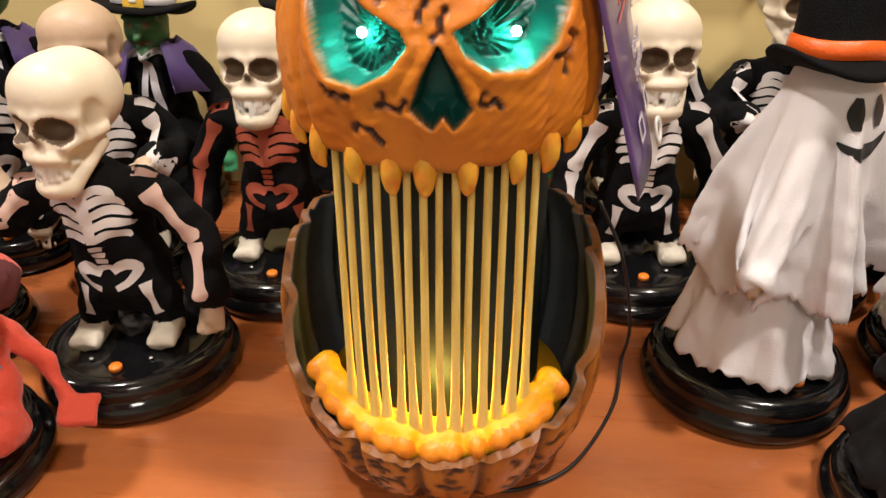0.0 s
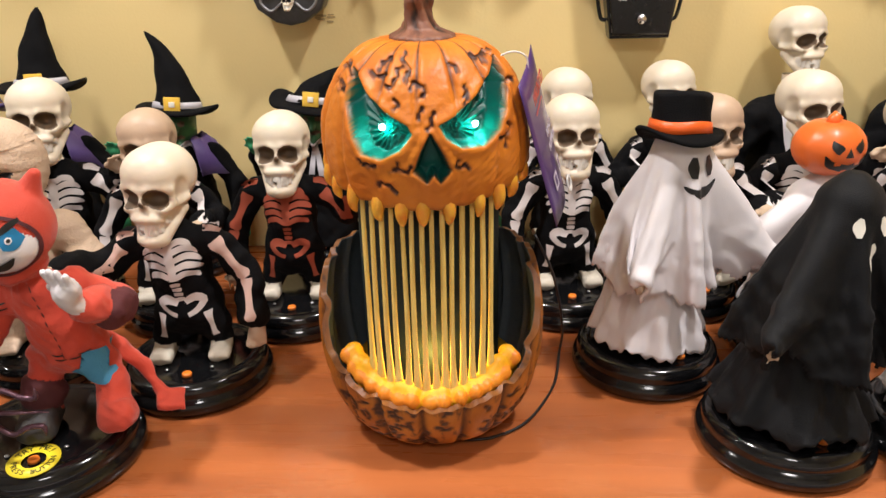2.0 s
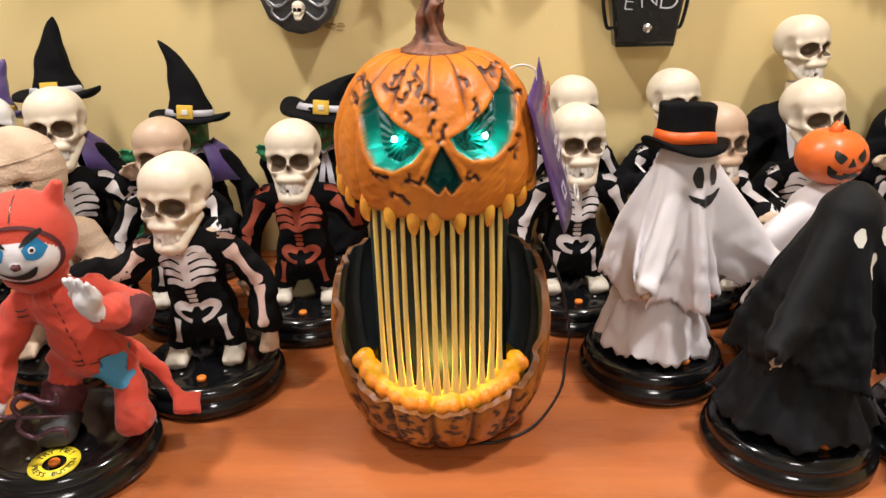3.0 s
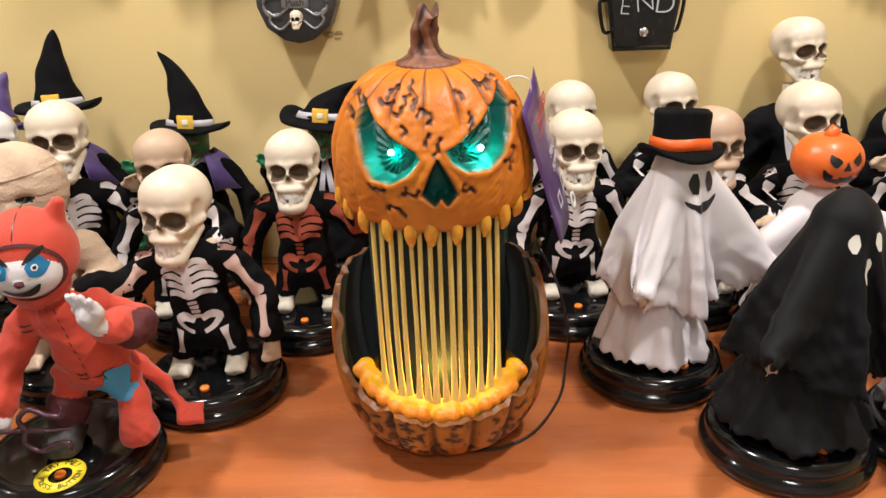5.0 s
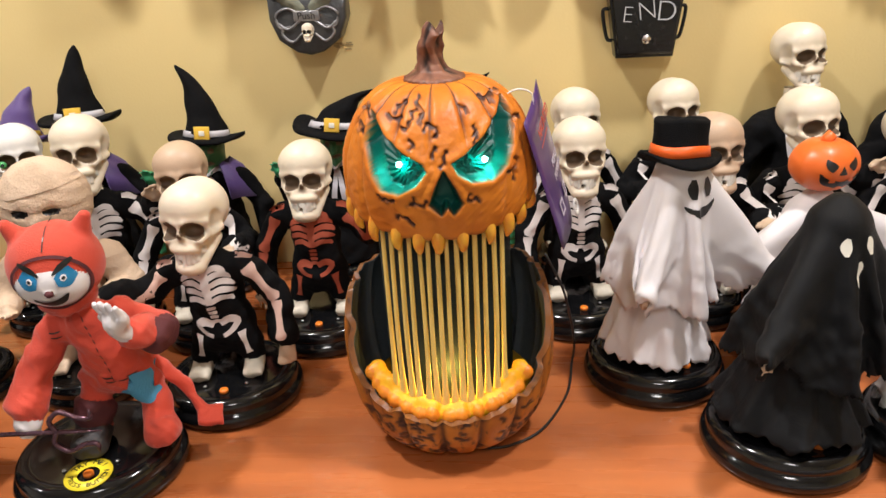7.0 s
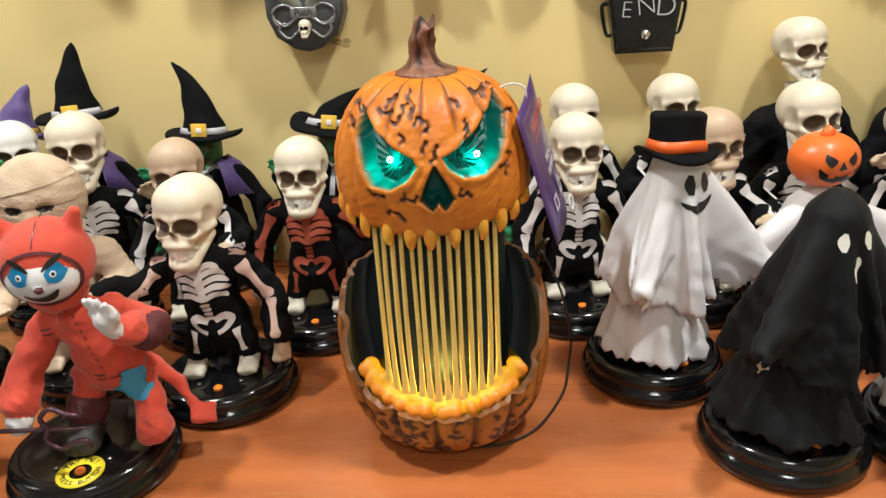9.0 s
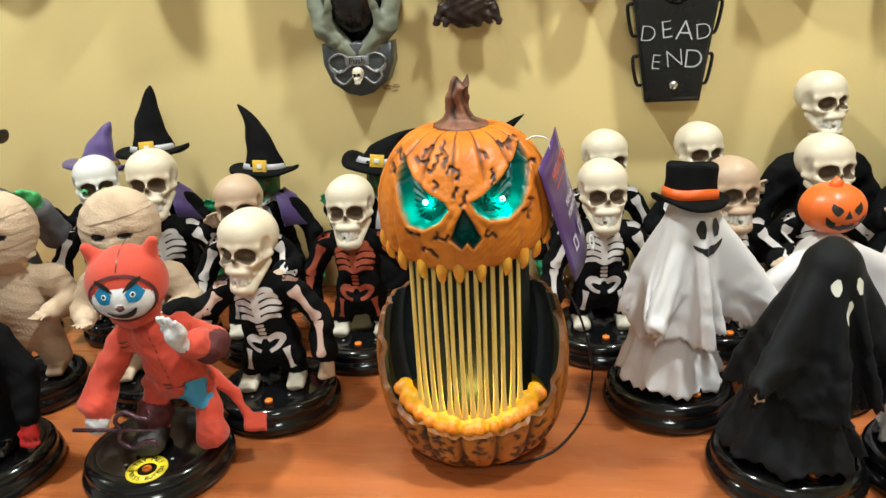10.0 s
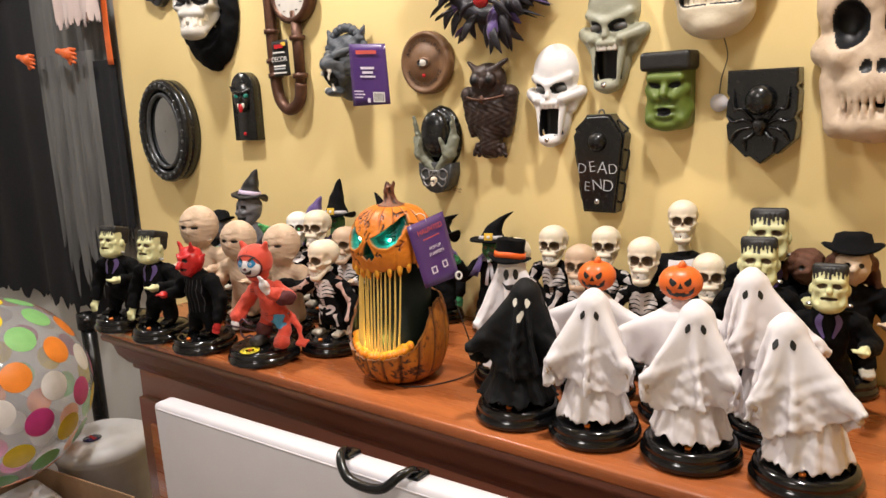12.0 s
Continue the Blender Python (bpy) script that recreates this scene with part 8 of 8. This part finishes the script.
def folding_table():
    """A folded plastic table on its long edge, leaning with its handle on the upper edge."""
    e = base_empty("folded_table", "white folded plastic table leaning on the sideboard", "folding table", pose(-0.442, -0.690, 0.862, 0, -1.8, 0))
    L, H, T = 1.22, 0.861, 0.048
    part("panel", Shape().add(*block(L / 2, 0, -H / 2, L, T, H, 0.012), WHITE_SLAB), e, "white moulded plastic panel")
    part("seam", Shape().add(*block(L / 2, -T / 2 - 0.0005, -0.012, L - 0.03, 0.002, 0.004, 0.0005), WHITE_SLAB), e)
    x0, x1 = 0.535, 0.678
    f = -T / 2
    pts = curve_points([(x0, 0.004, 0.002), (x0, -0.008, 0.014), (x0 + 0.010, f - 0.004, 0.010), (x0 + 0.034, f - 0.016, -0.010), ((x0 + x1) / 2, f - 0.018, -0.016), (x1 - 0.034, f - 0.016, -0.010), (x1 - 0.010, f - 0.004, 0.010), (x1, -0.008, 0.014), (x1, 0.004, 0.002)], 34)
    part("carry_handle", Shape().add(*tube(pts, [0.0050 + 0.0030 * math.sin(math.pi * i / 33) for i in range(34)], 12), BLACK_PLASTIC), e, "black rubber carry handle")
    for x in (x0, x1):
        part("handle_mount", Shape().add(*block(x, 0.002, 0.003, 0.024, 0.030, 0.010, 0.003), BLACK_PLASTIC), e)
    return e


def drape(s, mat, x0, x1, ztop, zlow, y, n_fold, amp, seed, rag=0.08, lean=0.0):
    """A hanging cloth with folds and a torn lower edge, with thickness."""
    rng = random.Random(seed)
    nu, nv = 26, 90
    ph = [rng.uniform(0, 6) for _ in range(6)]
    tears = [zlow + rag * (0.5 * math.sin(j * 0.9 + ph[0]) + 0.6 * rng.uniform(-1, 1)) for j in range(nv)]
    for back in (0, 1):
        v = []
        for i in range(nu):
            q = i / (nu - 1)
            for j in range(nv):
                u = j / (nv - 1)
                v.append((x0 + (x1 - x0) * u + lean * q, y + amp * (0.4 + 0.6 * q) * (math.sin(n_fold * u * 6.28 + ph[1] + q) + 0.5 * math.sin(2.3 * n_fold * u * 6.28 + ph[2])) + back * 0.004, ztop + (tears[j] - ztop) * q))
        f = quads(nu, nv)
        s.add(v, f if back else [k[::-1] for k in f], mat)


def hanging_costume():
    e = base_empty("hanging_costume", "ragged charcoal gauze costume with orange skeleton claws", "costume")
    s = Shape()
    drape(s, GAUZE, -2.26, -1.72, 1.98, 0.98, 0.02, 3.0, 0.024, 5, 0.10, 0.03)
    part("robe", s, e, "torn charcoal gauze robe")
    s = Shape()
    drape(s, GAUZE, -2.20, -1.80, 1.66, 0.86, -0.015, 4.0, 0.018, 8, 0.16)
    part("sleeve", s, e, "frayed gauze strips")
    for x in (-1.90, -2.22):
        k = Clay()
        bony_hand(k, (0, 0, 0), (1, 0, 0), ORANGE_PLASTIC, 3.0)
        k.put(limb((-0.05, 0, 0.0), (0, 0, 0), 0.011), ORANGE_PLASTIC)
        part("claw", k.shape((-0.07, -0.07, -0.06), (0.13, 0.07, 0.06), 0.004), e, "orange plastic skeleton claw", pose(x, -0.06, 1.655, 90, 12, 0))
    part("ribbon", Shape().add(*tube(curve_points([(-1.655, -0.02, 1.95), (-1.660, -0.025, 1.75), (-1.668, -0.02, 1.60)], 14), 0.020, 8, flat=0.12), ORANGE_PLASTIC), e, "flat orange ribbon")
    part("rod", Shape().add(*tube([(-3.3, 0.02, 1.99), (-1.66, 0.02, 1.99)], 0.012, 10), SILVER_DULL), e)
    return e


def black_costume():
    s = Shape()
    drape(s, DEEP_BLACK, -3.45, -2.10, 2.05, 0.62, 0.065, 2.0, 0.024, 15, 0.03)
    drape(s, DEEP_BLACK, -1.80, -1.655, 1.62, 1.02, -0.012, 1.0, 0.006, 17, 0.02)
    return s.thing("black_costume", "plain black cloth costume hanging at the corner", "costume")


def pale_garment():
    s = Shape()
    drape(s, PALE_CLOTH, -1.95, -1.66, 1.96, 1.76, -0.05, 2.0, 0.012, 25, 0.03)
    return s.thing("pale_garment", "pale pinkish cloth hanging above the gauze", "cloth")


def beach_ball():
    e = base_empty("dotted_ball", "large clear inflated ball with coloured dots", "ball", pose(-1.585, -0.60, 0.606, 0, 0, 20))
    r = 0.292
    v = [(r * math.sin(a) * math.cos(b), r * math.sin(a) * math.sin(b), r * math.cos(a)) for a in np.linspace(0.01, math.pi - 0.01, 40) for b in np.linspace(0, 2 * math.pi, 64, endpoint=False)]
    part("film", Shape().add(v, quads(40, 64, close_v=True), CLEAR_VINYL), e, "clear shiny vinyl film")
    cols = [material("dot_" + n, c, 0.35) for n, c in (("yellow", (0.85, 0.62, 0.02)), ("orange", (0.85, 0.25, 0.03)), ("magenta", (0.55, 0.05, 0.22)), ("green", (0.25, 0.55, 0.20)), ("white", (0.75, 0.72, 0.70)), ("blue", (0.25, 0.45, 0.60)))]
    n = 84
    meshes = []
    for c in cols:
        pts = []
        for q in (0.001, 0.35, 0.7, 1.0):
            for k in range(20):
                a = 0.150 * q
                pts.append((r * 1.003 * math.sin(a) * math.cos(k * math.pi / 10), r * 1.003 * math.sin(a) * math.sin(k * math.pi / 10), r * 1.003 * math.cos(a)))
        meshes.append(Shape().add(pts, quads(4, 20, close_v=True), c).mesh("dot"))
    for i in range(n):
        zz = 1 - 2 * (i + 0.5) / n
        part("dot", meshes[(i * 7 + i // 5) % 6], e, m=pose(0, 0, 0, 0, math.degrees(math.acos(zz)), (i * 137.508) % 360))
    return e


def waste_bin():
    e = base_empty("storage_tub", "white plastic tub with a grey-flapped lid", "tub", pose(-1.53, -0.30, 0.0))
    part("tub_body", Shape().add(*lathe([(0.0003, 0.002), (0.130, 0.002), (0.136, 0.012), (0.150, 0.300), (0.156, 0.305), (0.156, 0.322)], 40), BIN_WHITE), e)
    lid = part("lid", Shape().add(*lathe([(0.158, 0.318), (0.162, 0.330), (0.156, 0.350), (0.120, 0.368), (0.0003, 0.376)], 40), BIN_WHITE), e, "domed white lid")
    part("flap", Shape().add(*block(-0.06, -0.085, 0.366, 0.080, 0.060, 0.010, 0.004), BIN_GREY), lid, "small grey flap")
    part("badge", Shape().add(*lathe([(0.0003, 0), (0.030, 0), (0.0003, 0.002)], 20), BLUE_PACK), lid, "round printed badge", pose(0.03, -0.05, 0.374))
    part("badge_stripe", Shape().add(*block(0.03, -0.05, 0.3775, 0.040, 0.012, 0.001, 0), RED_PAINT), lid)
    return e


def cardboard_box():
    e = base_empty("cardboard_box", "open brown cardboard box holding wrapped packs", "box", pose(-1.38, -0.66, 0.0, 0, 0, 8))
    for x, y, sx, sy in ((0, -0.20, 0.56, 0.006), (0, 0.20, 0.56, 0.006), (-0.28, 0, 0.006, 0.40), (0.28, 0, 0.006, 0.40)):
        part("side", Shape().add(*block(x, y, 0.155, sx, sy, 0.305, 0.001), CARDBOARD), e, smooth=False)
    part("bottom", Shape().add(*block(0, 0, 0.006, 0.55, 0.39, 0.006, 0), CARDBOARD), e, smooth=False)
    part("flap", Shape().add(*block(0.0, -0.07, 0, 0.55, 0.15, 0.004, 0.001), CARDBOARD), e, m=pose(0, -0.20, 0.310, 24, 0, 0), smooth=False)
    part("flap", Shape().add(*block(0.08, 0, 0, 0.16, 0.38, 0.004, 0.001), CARDBOARD), e, m=pose(0.28, 0, 0.310, 0, 14, 0), smooth=False)
    for i, (x, y, r) in enumerate(((-0.13, -0.08, 10), (0.06, 0.06, -14), (0.14, -0.10, 22), (-0.10, 0.10, -8))):
        ob = Shape().add(*block(0, 0, 0, 0.20, 0.15, 0.26, 0.02), BLUE_PACK if i % 2 == 0 else BIN_WHITE).thing("wrapped_pack", "shiny wrapped pack standing inside the cardboard box", "pack", group="packs in the box")
        ob.matrix_world = pose(-1.38, -0.66, 0, 0, 0, 8) @ pose(x, y, 0.145, 4, 3, r)
    return e


def black_pole():
    s = Shape().add(*tube([(-2.02, -0.06, 0.006), (-2.02, -0.06, 0.64)], 0.030, 14), BLACK_PLASTIC)
    s.add(*tube([(-2.02, -0.06, 0.600), (-2.02, -0.06, 0.66)], 0.040, 14), BLACK_PLASTIC)
    s.add(*block(-2.02, -0.06, 0.012, 0.16, 0.16, 0.020, 0.004), BLACK_PLASTIC)
    return s.thing("black_stand", "short black upright stand on the floor", "stand")


folding_table()
hanging_costume()
black_costume()
pale_garment()
beach_ball()
waste_bin()
cardboard_box()
black_pole()
